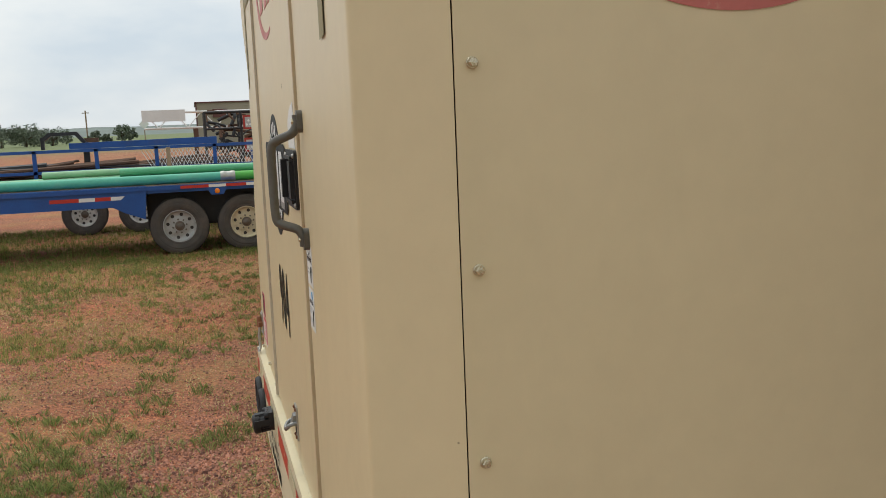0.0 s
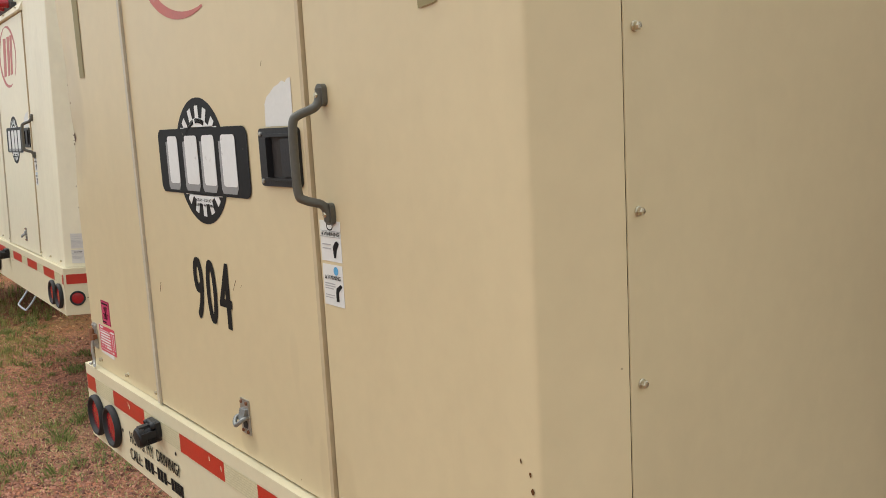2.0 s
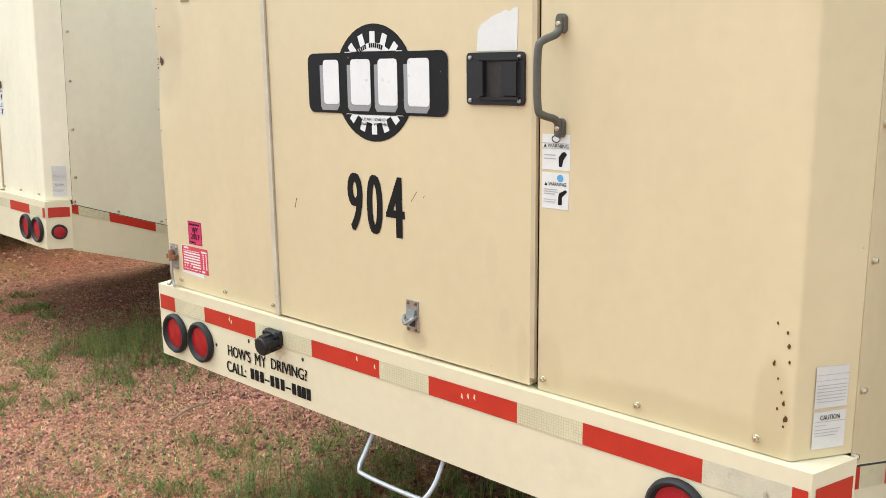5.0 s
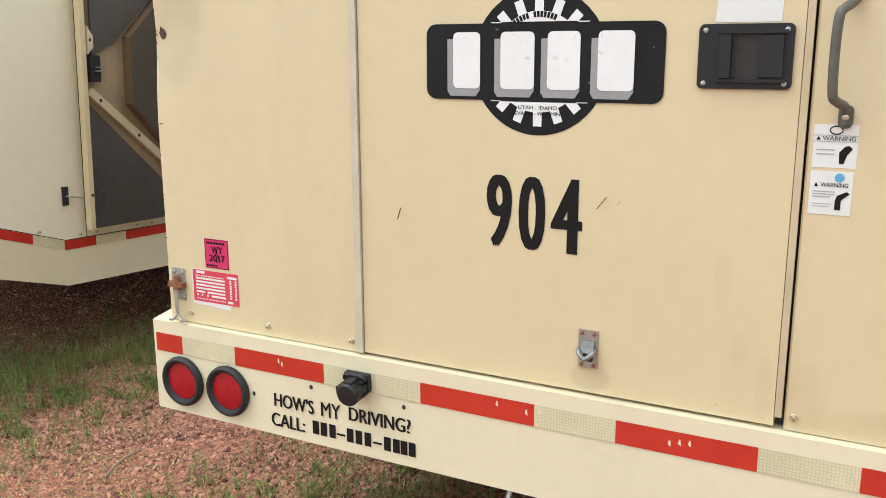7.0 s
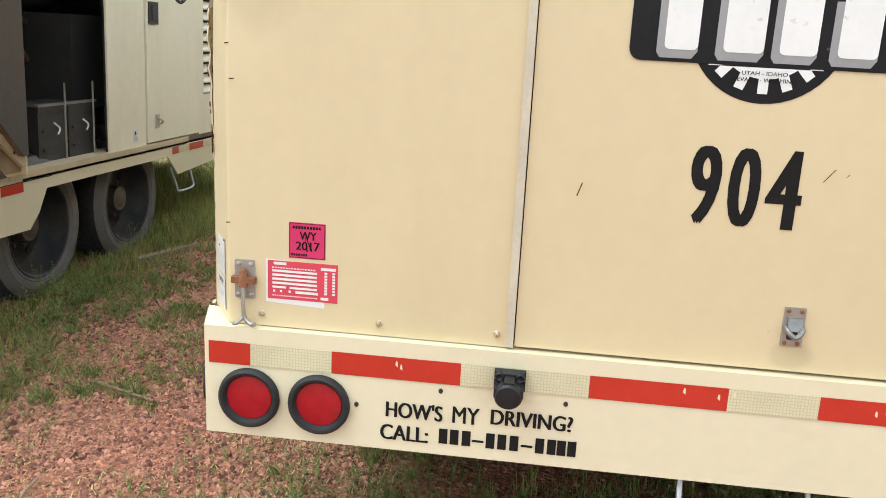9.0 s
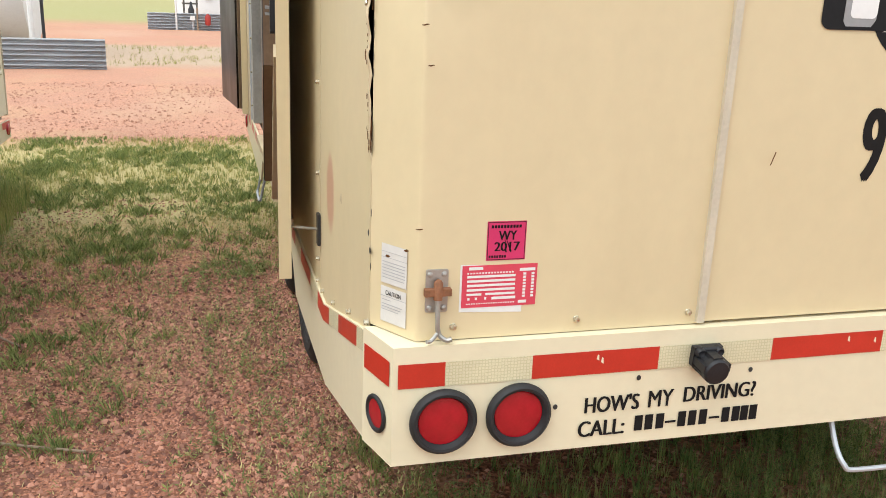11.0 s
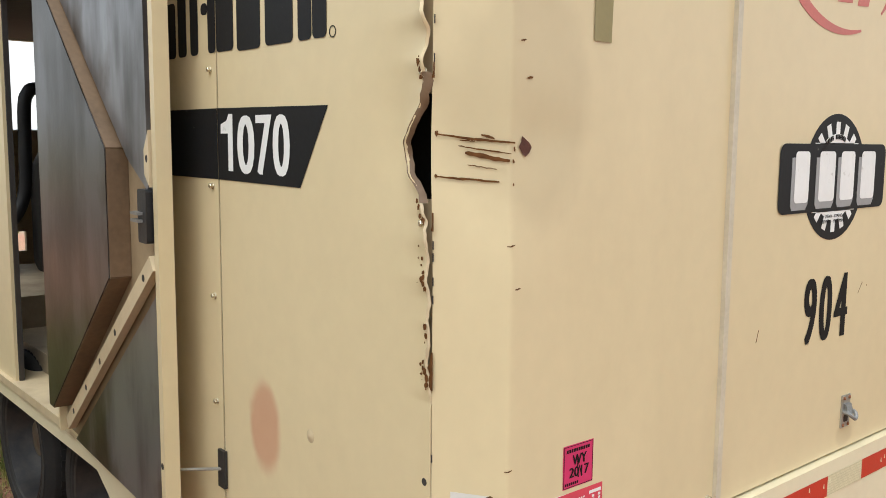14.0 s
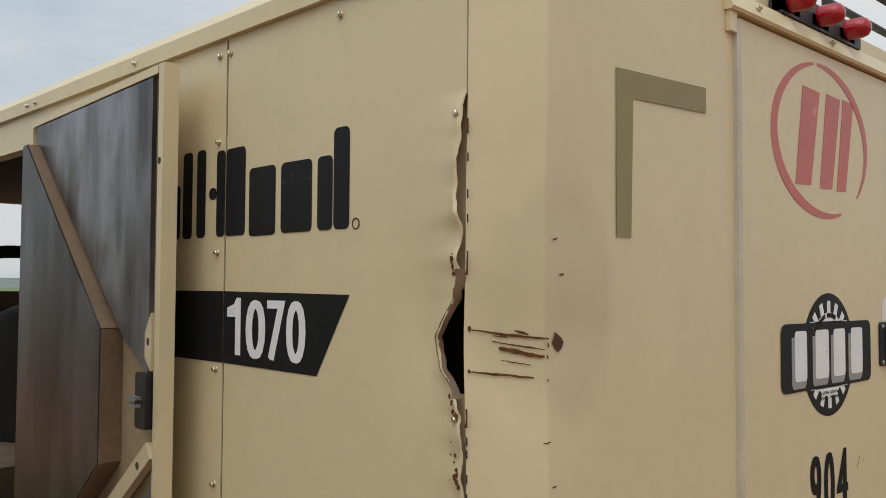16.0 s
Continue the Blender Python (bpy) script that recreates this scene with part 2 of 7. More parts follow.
tl.new(rng_node.outputs["Result"], tint.inputs["Factor"])
tl.new(tint.outputs["Result"], tape_base)
dirty_white_tape = mat("scuffed_reflective_tape", (0.60, 0.55, 0.40), 0.5, vary=0.15, size=20, fine=250, bump=0.15, dirt=(0.13, 0.11, 0.075), dirt_amount=0.7, dirt_scale=(26, 26, 14), dirt_lo=0.57, dirt_hi=0.68)
red_lens = mat("red_lamp_lens", (0.36, 0.007, 0.016), 0.16, vary=0.15, size=30, fine=150, bump=0.25, spec=0.6)
amber_lens = mat("amber_lamp_lens", (0.80, 0.22, 0.02), 0.2, vary=0.1, size=30, fine=150, bump=0.2)
rubber = mat("black_rubber", (0.014, 0.014, 0.015), 0.65, vary=0.25, size=12, fine=140, bump=0.15)
tyre_rubber = mat("dark_tyre_rubber", (0.018, 0.0175, 0.018), 0.75, vary=0.25, size=8, fine=90, bump=0.3, dirt=(0.07, 0.052, 0.042), dirt_amount=0.35, dirt_scale=(5, 5, 5), dirt_lo=0.45, dirt_hi=0.75)
tyre_dusty = mat("dusty_grey_tyre_rubber", (0.13, 0.12, 0.11), 0.85, vary=0.2, size=8, fine=90, bump=0.3, dirt=(0.24, 0.19, 0.155), dirt_amount=0.55, dirt_scale=(5, 5, 5), dirt_lo=0.45, dirt_hi=0.75)
tyre_brown = mat("mud_brown_tyre_rubber", (0.075, 0.066, 0.058), 0.85, vary=0.2, size=8, fine=90, bump=0.3, dirt=(0.15, 0.115, 0.09), dirt_amount=0.6, dirt_scale=(5, 5, 5), dirt_lo=0.45, dirt_hi=0.75)
rim_dark = mat("dark_wheel_paint", (0.022, 0.022, 0.024), 0.5, vary=0.2, size=8, fine=90, bump=0.1, dirt=(0.10, 0.075, 0.06), dirt_amount=0.6, dirt_scale=(6, 6, 6), dirt_lo=0.45, dirt_hi=0.7)
rim_white = mat("white_wheel_paint", (0.62, 0.60, 0.56), 0.45, vary=0.1, size=10, fine=80, bump=0.08, dirt=(0.30, 0.22, 0.15), dirt_amount=0.5, dirt_scale=(8, 8, 8))
rim_cream = mat("tan_wheel_paint", (0.58, 0.50, 0.34), 0.5, vary=0.12, size=10, fine=80, bump=0.08, dirt=(0.25, 0.15, 0.09), dirt_amount=0.6, dirt_scale=(8, 8, 8))
rim_grey = mat("grey_wheel_paint", (0.40, 0.40, 0.39), 0.45, metal=0.3, vary=0.12, size=10, fine=80, bump=0.08, dirt=(0.22, 0.16, 0.11), dirt_amount=0.5, dirt_scale=(8, 8, 8))
chassis_black = mat("grimy_chassis_steel", (0.028, 0.026, 0.025), 0.7, vary=0.3, size=6, fine=60, bump=0.2, dirt=(0.10, 0.07, 0.05), dirt_amount=0.4, dirt_scale=(4, 4, 4))
pale_red = mat("faded_red_decal", (0.50, 0.14, 0.115), 0.5, vary=0.1, size=8, fine=90, bump=0.04, dirt=(0.62, 0.50, 0.36), dirt_amount=0.5, dirt_scale=(16, 16, 16), dirt_lo=0.6, dirt_hi=0.7)
olive_tape = mat("faded_olive_tape", (0.27, 0.225, 0.10), 0.6, vary=0.08, size=8, fine=120, bump=0.06)
scratch = mat("rust_brown_scratch", (0.12, 0.05, 0.016), 0.8, spec=0.15, vary=0.4, size=60, fine=250, bump=0.2)
rust_spot = mat("dark_rust_spot", (0.085, 0.028, 0.016), 0.8, vary=0.4, size=60, fine=250, bump=0.3)
blue_paint = mat("blue_trailer_paint", (0.012, 0.075, 0.29), 0.4, vary=0.2, size=4, fine=50, bump=0.05, dirt=(0.14, 0.11, 0.09), dirt_amount=0.35, dirt_scale=(2, 2, 3))
green_hose = mat("green_hose", (0.09, 0.40, 0.20), 0.5, vary=0.15, size=3, fine=40, bump=0.1, dirt=(0.25, 0.32, 0.22), dirt_amount=0.4, dirt_scale=(3, 3, 3))
teal_hose = mat("teal_hose", (0.09, 0.42, 0.29), 0.5, vary=0.15, size=3, fine=40, bump=0.1, dirt=(0.25, 0.34, 0.27), dirt_amount=0.4, dirt_scale=(3, 3, 3))
lime_hose = mat("lime_hose", (0.09, 0.42, 0.06), 0.5, vary=0.15, size=3, fine=40, bump=0.1)
pale_hose = mat("pale_green_hose", (0.28, 0.50, 0.28), 0.5, vary=0.15, size=3, fine=40, bump=0.1)
galvanised = mat("galvanised_steel", (0.48, 0.50, 0.52), 0.45, metal=0.5, vary=0.12, size=1.5, fine=30, bump=0.05)
strip_grey = mat("dull_galvanised_strip", (0.36, 0.34, 0.30), 0.5, metal=0.3, vary=0.2, size=6, fine=60, bump=0.05, dirt=(0.25, 0.19, 0.12), dirt_amount=0.5, dirt_scale=(5, 5, 2))
tan_metal = mat("tan_metal_siding", (0.33, 0.285, 0.22), 0.6, vary=0.06, size=0.3, fine=5, bump=0.05)
brown_trim = mat("brown_metal_trim", (0.11, 0.035, 0.03), 0.5, vary=0.15, size=1, fine=20, bump=0)
white_steel = mat("white_painted_steel", (0.72, 0.72, 0.70), 0.5, vary=0.06, size=2, fine=30, bump=0.05, dirt=(0.4, 0.33, 0.26), dirt_amount=0.3, dirt_scale=(2, 2, 4))
black_steel = mat("black_painted_steel", (0.02, 0.02, 0.022), 0.5, vary=0.3, size=6, fine=60, bump=0.1)
red_steel = mat("red_painted_steel", (0.35, 0.03, 0.02), 0.5, vary=0.2, size=6, fine=60, bump=0.1)
rust_pipe = mat("rusty_pipe", (0.12, 0.065, 0.04), 0.8, vary=0.3, size=5, fine=60, bump=0.2)
wood = mat("weathered_wood", (0.30, 0.22, 0.15), 0.8, vary=0.25, size=6, fine=90, bump=0.3)
bark = mat("bark", (0.10, 0.075, 0.05), 0.9, vary=0.3, size=6, fine=60, bump=0.3)
# hill colour greyed to carry the distance haze
hill_grass = mat("hazy_hillside", (0.17, 0.20, 0.18), 0.95, vary=0.15, size=0.02, fine=0.2, bump=0)


def blot(m, centre, radii, rgb, amount):
    """A soft-edged smear of another colour on a painted sheet."""
    n, l = m.node_tree.nodes, m.node_tree.links
    base = n["Principled BSDF"].inputs["Base Color"]
    under = base.links[0].from_socket
    tc, sub, div, ln, no, ad, mr, mm, mx = (n.new("ShaderNodeTexCoord"), n.new("ShaderNodeVectorMath"), n.new("ShaderNodeVectorMath"), n.new("ShaderNodeVectorMath"), n.new("ShaderNodeTexNoise"), n.new("ShaderNodeMath"), n.new("ShaderNodeMapRange"), n.new("ShaderNodeMath"), n.new("ShaderNodeMix"))
    sub.operation, div.operation, ln.operation, ad.operation, mm.operation = "SUBTRACT", "DIVIDE", "LENGTH", "MULTIPLY_ADD", "MULTIPLY"
    sub.inputs[1].default_value, div.inputs[1].default_value = centre, radii
    no.inputs["Scale"].default_value = 18
    l.new(tc.outputs["Object"], sub.inputs[0])
    l.new(sub.outputs[0], div.inputs[0])
    l.new(div.outputs[0], ln.inputs[0])
    l.new(tc.outputs["Object"], no.inputs["Vector"])
    l.new(no.outputs["Fac"], ad.inputs[0])
    ad.inputs[1].default_value = 0.25
    l.new(ln.outputs["Value"], ad.inputs[2])
    mr.inputs["From Min"].default_value, mr.inputs["From Max"].default_value = 1.15, 0.75
    mr.interpolation_type = "SMOOTHSTEP"
    l.new(ad.outputs[0], mr.inputs["Value"])
    l.new(mr.outputs["Result"], mm.inputs[0])
    mm.inputs[1].default_value = amount
    mx.data_type = "RGBA"
    l.new(mm.outputs[0], mx.inputs["Factor"])
    l.new(under, mx.inputs["A"])
    mx.inputs["B"].default_value = (*rgb, 1)
    l.new(mx.outputs["Result"], base)
    return m


def foliage(name, dark, light, thin=0.0):
    m = mat(name, dark, 0.75, vary=0.2, size=2, fine=20, bump=0)
    n, l = m.node_tree.nodes, m.node_tree.links
    geo, rp = n.new("ShaderNodeNewGeometry"), n.new("ShaderNodeValToRGB")
    rp.color_ramp.elements[0].color, rp.color_ramp.elements[1].color = (*dark, 1), (*light, 1)
    l.new(geo.outputs["Random Per Island"], rp.inputs["Fac"])
    l.new(rp.outputs["Color"], n["Principled BSDF"].inputs["Base Color"])
    if thin:
        glow, mixer = n.new("ShaderNodeBsdfTranslucent"), n.new("ShaderNodeMixShader")
        mixer.inputs["Fac"].default_value = thin
        l.new(rp.outputs["Color"], glow.inputs["Color"])
        l.new(n["Principled BSDF"].outputs["BSDF"], mixer.inputs[1])
        l.new(glow.outputs["BSDF"], mixer.inputs[2])
        l.new(mixer.outputs["Shader"], n["Material Output"].inputs["Surface"])
    return m


cream_right = mat("grimed_cream_paint", CREAM, 0.42, vary=0.05, size=1.3, fine=25, bump=0.03, dirt=(0.42, 0.33, 0.19), dirt_amount=0.22, dirt_scale=(2.5, 2.5, 0.9), dirt_lo=0.5, dirt_hi=0.8, specks=3.5)
cream_door = mat("scuffed_cream_paint", CREAM, 0.42, vary=0.05, size=1.3, fine=25, bump=0.03, dirt=(0.42, 0.33, 0.19), dirt_amount=0.22, dirt_scale=(2.5, 2.5, 0.9), dirt_lo=0.5, dirt_hi=0.8, specks=3.5)
for y, z, ry, rz, amount in ((-0.80, 0.885, 0.34, 0.075, 0.22), (-1.03, 0.95, 0.04, 0.14, 0.22), (-0.52, 0.93, 0.05, 0.10, 0.12)):
    blot(cream_right, (0.0, y, z), (1.0, ry, rz), (0.33, 0.235, 0.11), amount)
for y, z, ry, rz, amount in ((-0.105, 0.915, 0.05, 0.035, 0.22), (-0.36, 1.16, 0.02, 0.07, 0.06), (-0.40, 1.02, 0.02, 0.04, 0.08), (-0.45, 0.95, 0.02, 0.08, 0.1)):
    blot(cream_door, (0.0, y, z), (1.0, ry, rz), (0.30, 0.235, 0.13), amount)
blot(cream_side, (0.672, 1.145, 1.018), (0.075, 1.0, 0.115), (0.50, 0.20, 0.13), 0.6)
blot(cream_corner, (0.0, 1.02, 1.70), (1.0, 0.14, 0.24), (0.36, 0.28, 0.17), 0.28)
grass_mat = foliage("green_weed_blades", (0.105, 0.155, 0.040), (0.31, 0.37, 0.10), 0.4)
dry_mat = foliage("yellow_green_blades", (0.20, 0.21, 0.055), (0.52, 0.47, 0.17), 0.4)
soft_mat = foliage("green_tufts", (0.09, 0.14, 0.04), (0.36, 0.40, 0.13), 0.4)
clod_mat = foliage("dry_red_clods", (0.30, 0.14, 0.09), (0.48, 0.26, 0.17))
litter_mat = foliage("straw_and_leaf_bits", (0.16, 0.18, 0.045), (0.62, 0.52, 0.24), 0.2)
orange_stone_mat = foliage("orange_scoria_gravel", (0.16, 0.06, 0.03), (0.56, 0.30, 0.15))
far_green_mat = foliage("yard_grass", (0.09, 0.13, 0.03), (0.27, 0.33, 0.075), 0.4)
stone_mat = foliage("red_scoria_gravel", (0.09, 0.030, 0.020), (0.61, 0.30, 0.20))


def ground_material():
    m = mat("red_gravel_earth", (0.335, 0.145, 0.089), 0.95, vary=0.35, size=1.2, fine=70, bump=0.9, dirt=(0.34, 0.20, 0.14), dirt_amount=0.6, dirt_scale=(0.5, 0.5, 0.5), dirt_lo=0.45, dirt_hi=0.65)
    n, l = m.node_tree.nodes, m.node_tree.links
    bsdf = n["Principled BSDF"]
    colour = bsdf.inputs["Base Color"].links[0].from_socket
    tc = n.new("ShaderNodeTexCoord")
    vo = n.new("ShaderNodeTexVoronoi")
    vo.inputs["Scale"].default_value = 48
    l.new(tc.outputs["Object"], vo.inputs["Vector"])
    hsv, mul = n.new("ShaderNodeValToRGB"), n.new("ShaderNodeMix")
    hsv.color_ramp.elements[0].color, hsv.color_ramp.elements[1].color = (0.5, 0.45, 0.42, 1), (1.45, 1.4, 1.35, 1)
    sep = n.new("ShaderNodeSeparateColor")
    l.new(vo.outputs["Color"], sep.inputs["Color"])
    l.new(sep.outputs["Red"], hsv.inputs["Fac"])
    grit, grit_ramp, grit_sep, grit_mul = n.new("ShaderNodeTexVoronoi"), n.new("ShaderNodeValToRGB"), n.new("ShaderNodeSeparateColor"), n.new("ShaderNodeMix")
    grit.inputs["Scale"].default_value = 130
    grit_ramp.color_ramp.elements[0].color, grit_ramp.color_ramp.elements[1].color = (0.45, 0.42, 0.40, 1), (1.55, 1.5, 1.45, 1)
    grit_mul.data_type, grit_mul.blend_type = "RGBA", "MULTIPLY"
    grit_mul.inputs["Factor"].default_value = 0.7
    l.new(tc.outputs["Object"], grit.inputs["Vector"])
    l.new(grit.outputs["Color"], grit_sep.inputs["Color"])
    l.new(grit_sep.outputs["Green"], grit_ramp.inputs["Fac"])
    l.new(colour, grit_mul.inputs["A"])
    l.new(grit_ramp.outputs["Color"], grit_mul.inputs["B"])
    colour = grit_mul.outputs["Result"]
    mul.data_type, mul.blend_type = "RGBA", "MULTIPLY"
    mul.inputs["Factor"].default_value = 0.8
    l.new(colour, mul.inputs["A"])
    l.new(hsv.outputs["Color"], mul.inputs["B"])
    colour = mul.outputs["Result"]

    def patch(scale, lo, hi, rgb, amount, stretch=(1, 1, 1), shift=0.0):
        nonlocal colour
        mp, no, mr, mm, mx = (n.new("ShaderNodeMapping"), n.new("ShaderNodeTexNoise"), n.new("ShaderNodeMapRange"), n.new("ShaderNodeMath"), n.new("ShaderNodeMix"))
        mp.inputs["Scale"].default_value, mp.inputs["Location"].default_value = stretch, (shift, shift, 0)
        no.inputs["Scale"].default_value, no.inputs["Detail"].default_value = scale, 6
        mr.inputs["From Min"].default_value, mr.inputs["From Max"].default_value = lo, hi
        mm.operation, mm.inputs[1].default_value = "MULTIPLY", amount
        mx.data_type = "RGBA"
        mx.inputs["B"].default_value = (*rgb, 1)
        l.new(tc.outputs["Object"], mp.inputs["Vector"])
        l.new(mp.outputs["Vector"], no.inputs["Vector"])
        l.new(no.outputs["Fac"], mr.inputs["Value"])
        l.new(mr.outputs["Result"], mm.inputs[0])
        l.new(mm.outputs[0], mx.inputs["Factor"])
        l.new(colour, mx.inputs["A"])
        colour = mx.outputs["Result"]
        return mm

    patch(0.9, 0.48, 0.64, (0.36, 0.27, 0.12), 0.5)
    patch(0.035, 0.52, 0.60, (0.17, 0.19, 0.08), 0.8, shift=3.0)
    patch(0.25, 0.56, 0.7, (0.40, 0.29, 0.20), 0.6, shift=9.0)
    # oranger earth in the yard behind the row
    so, mo, xo = n.new("ShaderNodeSeparateXYZ"), n.new("ShaderNodeMapRange"), n.new("ShaderNodeMix")
    mo.inputs["From Min"].default_value, mo.inputs["From Max"].default_value, mo.inputs["To Max"].default_value = 3.8, 6.0, 0.7
    xo.data_type, xo.blend_type = "RGBA", "MULTIPLY"
    xo.inputs["B"].default_value = (0.95, 0.74, 0.45, 1)
    l.new(tc.outputs["Object"], so.inputs[0])
    l.new(so.outputs["Y"], mo.inputs["Value"])
    mx_, mxx = n.new("ShaderNodeMapRange"), n.new("ShaderNodeMath")
    mx_.inputs["From Min"].default_value, mx_.inputs["From Max"].default_value, mx_.inputs["To Max"].default_value = 0.9, -0.4, 0.6
    mxx.operation = "MAXIMUM"
    l.new(so.outputs["X"], mx_.inputs["Value"])
    l.new(mx_.outputs["Result"], mxx.inputs[0])
    l.new(mo.outputs["Result"], mxx.inputs[1])
    l.new(mxx.outputs[0], xo.inputs["Factor"])
    l.new(colour, xo.inputs["A"])
    colour = xo.outputs["Result"]
    # paler, drier earth on the open yard ahead
    mo2, xo2 = n.new("ShaderNodeMapRange"), n.new("ShaderNodeMix")
    mo2.inputs["From Min"].default_value, mo2.inputs["From Max"].default_value, mo2.inputs["To Max"].default_value = 6.8, 8.2, 0.6
    xo2.data_type = "RGBA"
    xo2.inputs["B"].default_value = (0.52, 0.28, 0.18, 1)
    l.new(so.outputs["X"], mo2.inputs["Value"])
    l.new(mo2.outputs["Result"], xo2.inputs["Factor"])
    l.new(colour, xo2.inputs["A"])
    colour = xo2.outputs["Result"]
    # thin yellow green turf ahead of the parked row
    tu, tv, tw, xt = n.new("ShaderNodeMapRange"), n.new("ShaderNodeMapRange"), n.new("ShaderNodeMath"), n.new("ShaderNodeMix")
    tu.inputs["From Min"].default_value, tu.inputs["From Max"].default_value, tu.inputs["To Max"].default_value = 3.2, 4.6, 0.75
    tv.inputs["From Min"].default_value, tv.inputs["From Max"].default_value = 7.7, 6.9
    tw.operation = "MULTIPLY"
    xt.data_type = "RGBA"
    xt.inputs["B"].default_value = (0.46, 0.42, 0.17, 1)
    l.new(so.outputs["X"], tu.inputs["Value"])
    l.new(so.outputs["X"], tv.inputs["Value"])
    l.new(tu.outputs["Result"], tw.inputs[0])
    l.new(tv.outputs["Result"], tw.inputs[1])
    l.new(tw.outputs[0], xt.inputs["Factor"])
    l.new(colour, xt.inputs["A"])
    colour = xt.outputs["Result"]
    # yellow green grassland beyond the tanks
    mo3, xo3 = n.new("ShaderNodeMapRange"), n.new("ShaderNodeMix")
    mo3.inputs["From Min"].default_value, mo3.inputs["From Max"].default_value, mo3.inputs["To Max"].default_value = 29.0, 33.0, 0.85
    xo3.data_type = "RGBA"
    xo3.inputs["B"].default_value = (0.30, 0.30, 0.11, 1)
    l.new(so.outputs["X"], mo3.inputs["Value"])
    l.new(mo3.outputs["Result"], xo3.inputs["Factor"])
    l.new(colour, xo3.inputs["A"])
    colour = xo3.outputs["Result"]
    # a strip of pale sandy earth across the yard
    sx, off, ab, wob, ad, mr, mx = (n.new("ShaderNodeSeparateXYZ"), n.new("ShaderNodeMath"), n.new("ShaderNodeMath"), n.new("ShaderNodeTexNoise"), n.new("ShaderNodeMath"), n.new("ShaderNodeMapRange"), n.new("ShaderNodeMix"))
    off.operation, off.inputs[1].default_value, ab.operation = "SUBTRACT", 17.8, "ABSOLUTE"
    ad.operation, ad.inputs[1].default_value = "MULTIPLY_ADD", 1.6
    wob.inputs["Scale"].default_value, wob.inputs["Detail"].default_value = 0.8, 5
    mr.inputs["From Min"].default_value, mr.inputs["From Max"].default_value, mr.inputs["To Max"].default_value = 3.9, 3.0, 0.75
    mx.data_type = "RGBA"
    mx.inputs["B"].default_value = (0.40, 0.32, 0.22, 1)
    l.new(tc.outputs["Object"], sx.inputs[0])
    l.new(tc.outputs["Object"], wob.inputs["Vector"])
    l.new(sx.outputs["X"], off.inputs[0])
    l.new(off.outputs[0], ab.inputs[0])
    l.new(wob.outputs["Fac"], ad.inputs[0])
    l.new(ab.outputs[0], ad.inputs[2])
    l.new(ad.outputs[0], mr.inputs["Value"])
    l.new(mr.outputs["Result"], mx.inputs["Factor"])
    l.new(colour, mx.inputs["A"])
    colour = mx.outputs["Result"]
    # far off the bare earth gives way to grass
    ln, mr, mx = n.new("ShaderNodeVectorMath"), n.new("ShaderNodeMapRange"), n.new("ShaderNodeMix")
    ln.operation = "LENGTH"
    l.new(tc.outputs["Object"], ln.inputs[0])
    mr.inputs["From Min"].default_value, mr.inputs["From Max"].default_value = 75, 110
    l.new(ln.outputs["Value"], mr.inputs["Value"])
    mx.data_type = "RGBA"
    mx.inputs["B"].default_value = (0.15, 0.18, 0.07, 1)
    l.new(mr.outputs["Result"], mx.inputs["Factor"])
    l.new(colour, mx.inputs["A"])
    l.new(mx.outputs["Result"], bsdf.inputs["Base Color"])
    bp = n["Bump"] if "Bump" in n else None
    if bp:
        bp.inputs["Distance"].default_value = 0.012
        l.new(vo.outputs["Distance"], bp.inputs["Height"])
    return m


# ---- building tools ----
def part(name, bm, material, parent=None, label="", m=None, bevel=0.0, smooth=False, segments=2):
    """Links a bmesh as one mesh object under a thing or a part."""
    if isinstance(bm, bpy.types.Mesh):
        me = bm
    else:
        if bevel:
            sharp = [e for e in bm.edges if len(e.link_faces) == 2 and e.calc_face_angle(0) > 0.5]
            bmesh.ops.bevel(bm, geom=sharp, offset=bevel, segments=segments, affect="EDGES", profile=0.5, clamp_overlap=True)
        bmesh.ops.recalc_face_normals(bm, faces=bm.faces)
        me = bpy.data.meshes.new(name)
        bm.to_mesh(me)
        bm.free()
        if smooth:
            me.polygons.foreach_set("use_smooth", [True] * len(me.polygons))
            me.set_sharp_from_angle(angle=radians(38))
        for one in material if isinstance(material, (list, tuple)) else [material]:
            me.materials.append(one)
    ob = new(name, me)
    if parent:
        ob.parent = parent
    if m is not None:
        ob.matrix_local = m
    if label:
        ob["label"] = label
    return ob


def thing(name, label, category, m=None, group="", kind=""):
    ob = new(name)
    ob.empty_display_size = 0.2
    if m is not None:
        ob.matrix_world = m
    return tagged(ob, label, category, group, kind)


def box(x0, x1, y0, y1, z0, z1, bm=None):
    bm = bm or bmesh.new()
    vs = [bm.verts.new((x, y, z)) for x in (x0, x1) for y in (y0, y1) for z in (z0, z1)]
    for f in ((0, 1, 3, 2), (4, 6, 7, 5), (0, 4, 5, 1), (2, 3, 7, 6), (0, 2, 6, 4), (1, 5, 7, 3)):
        bm.faces.new([vs[i] for i in f])
    return bm


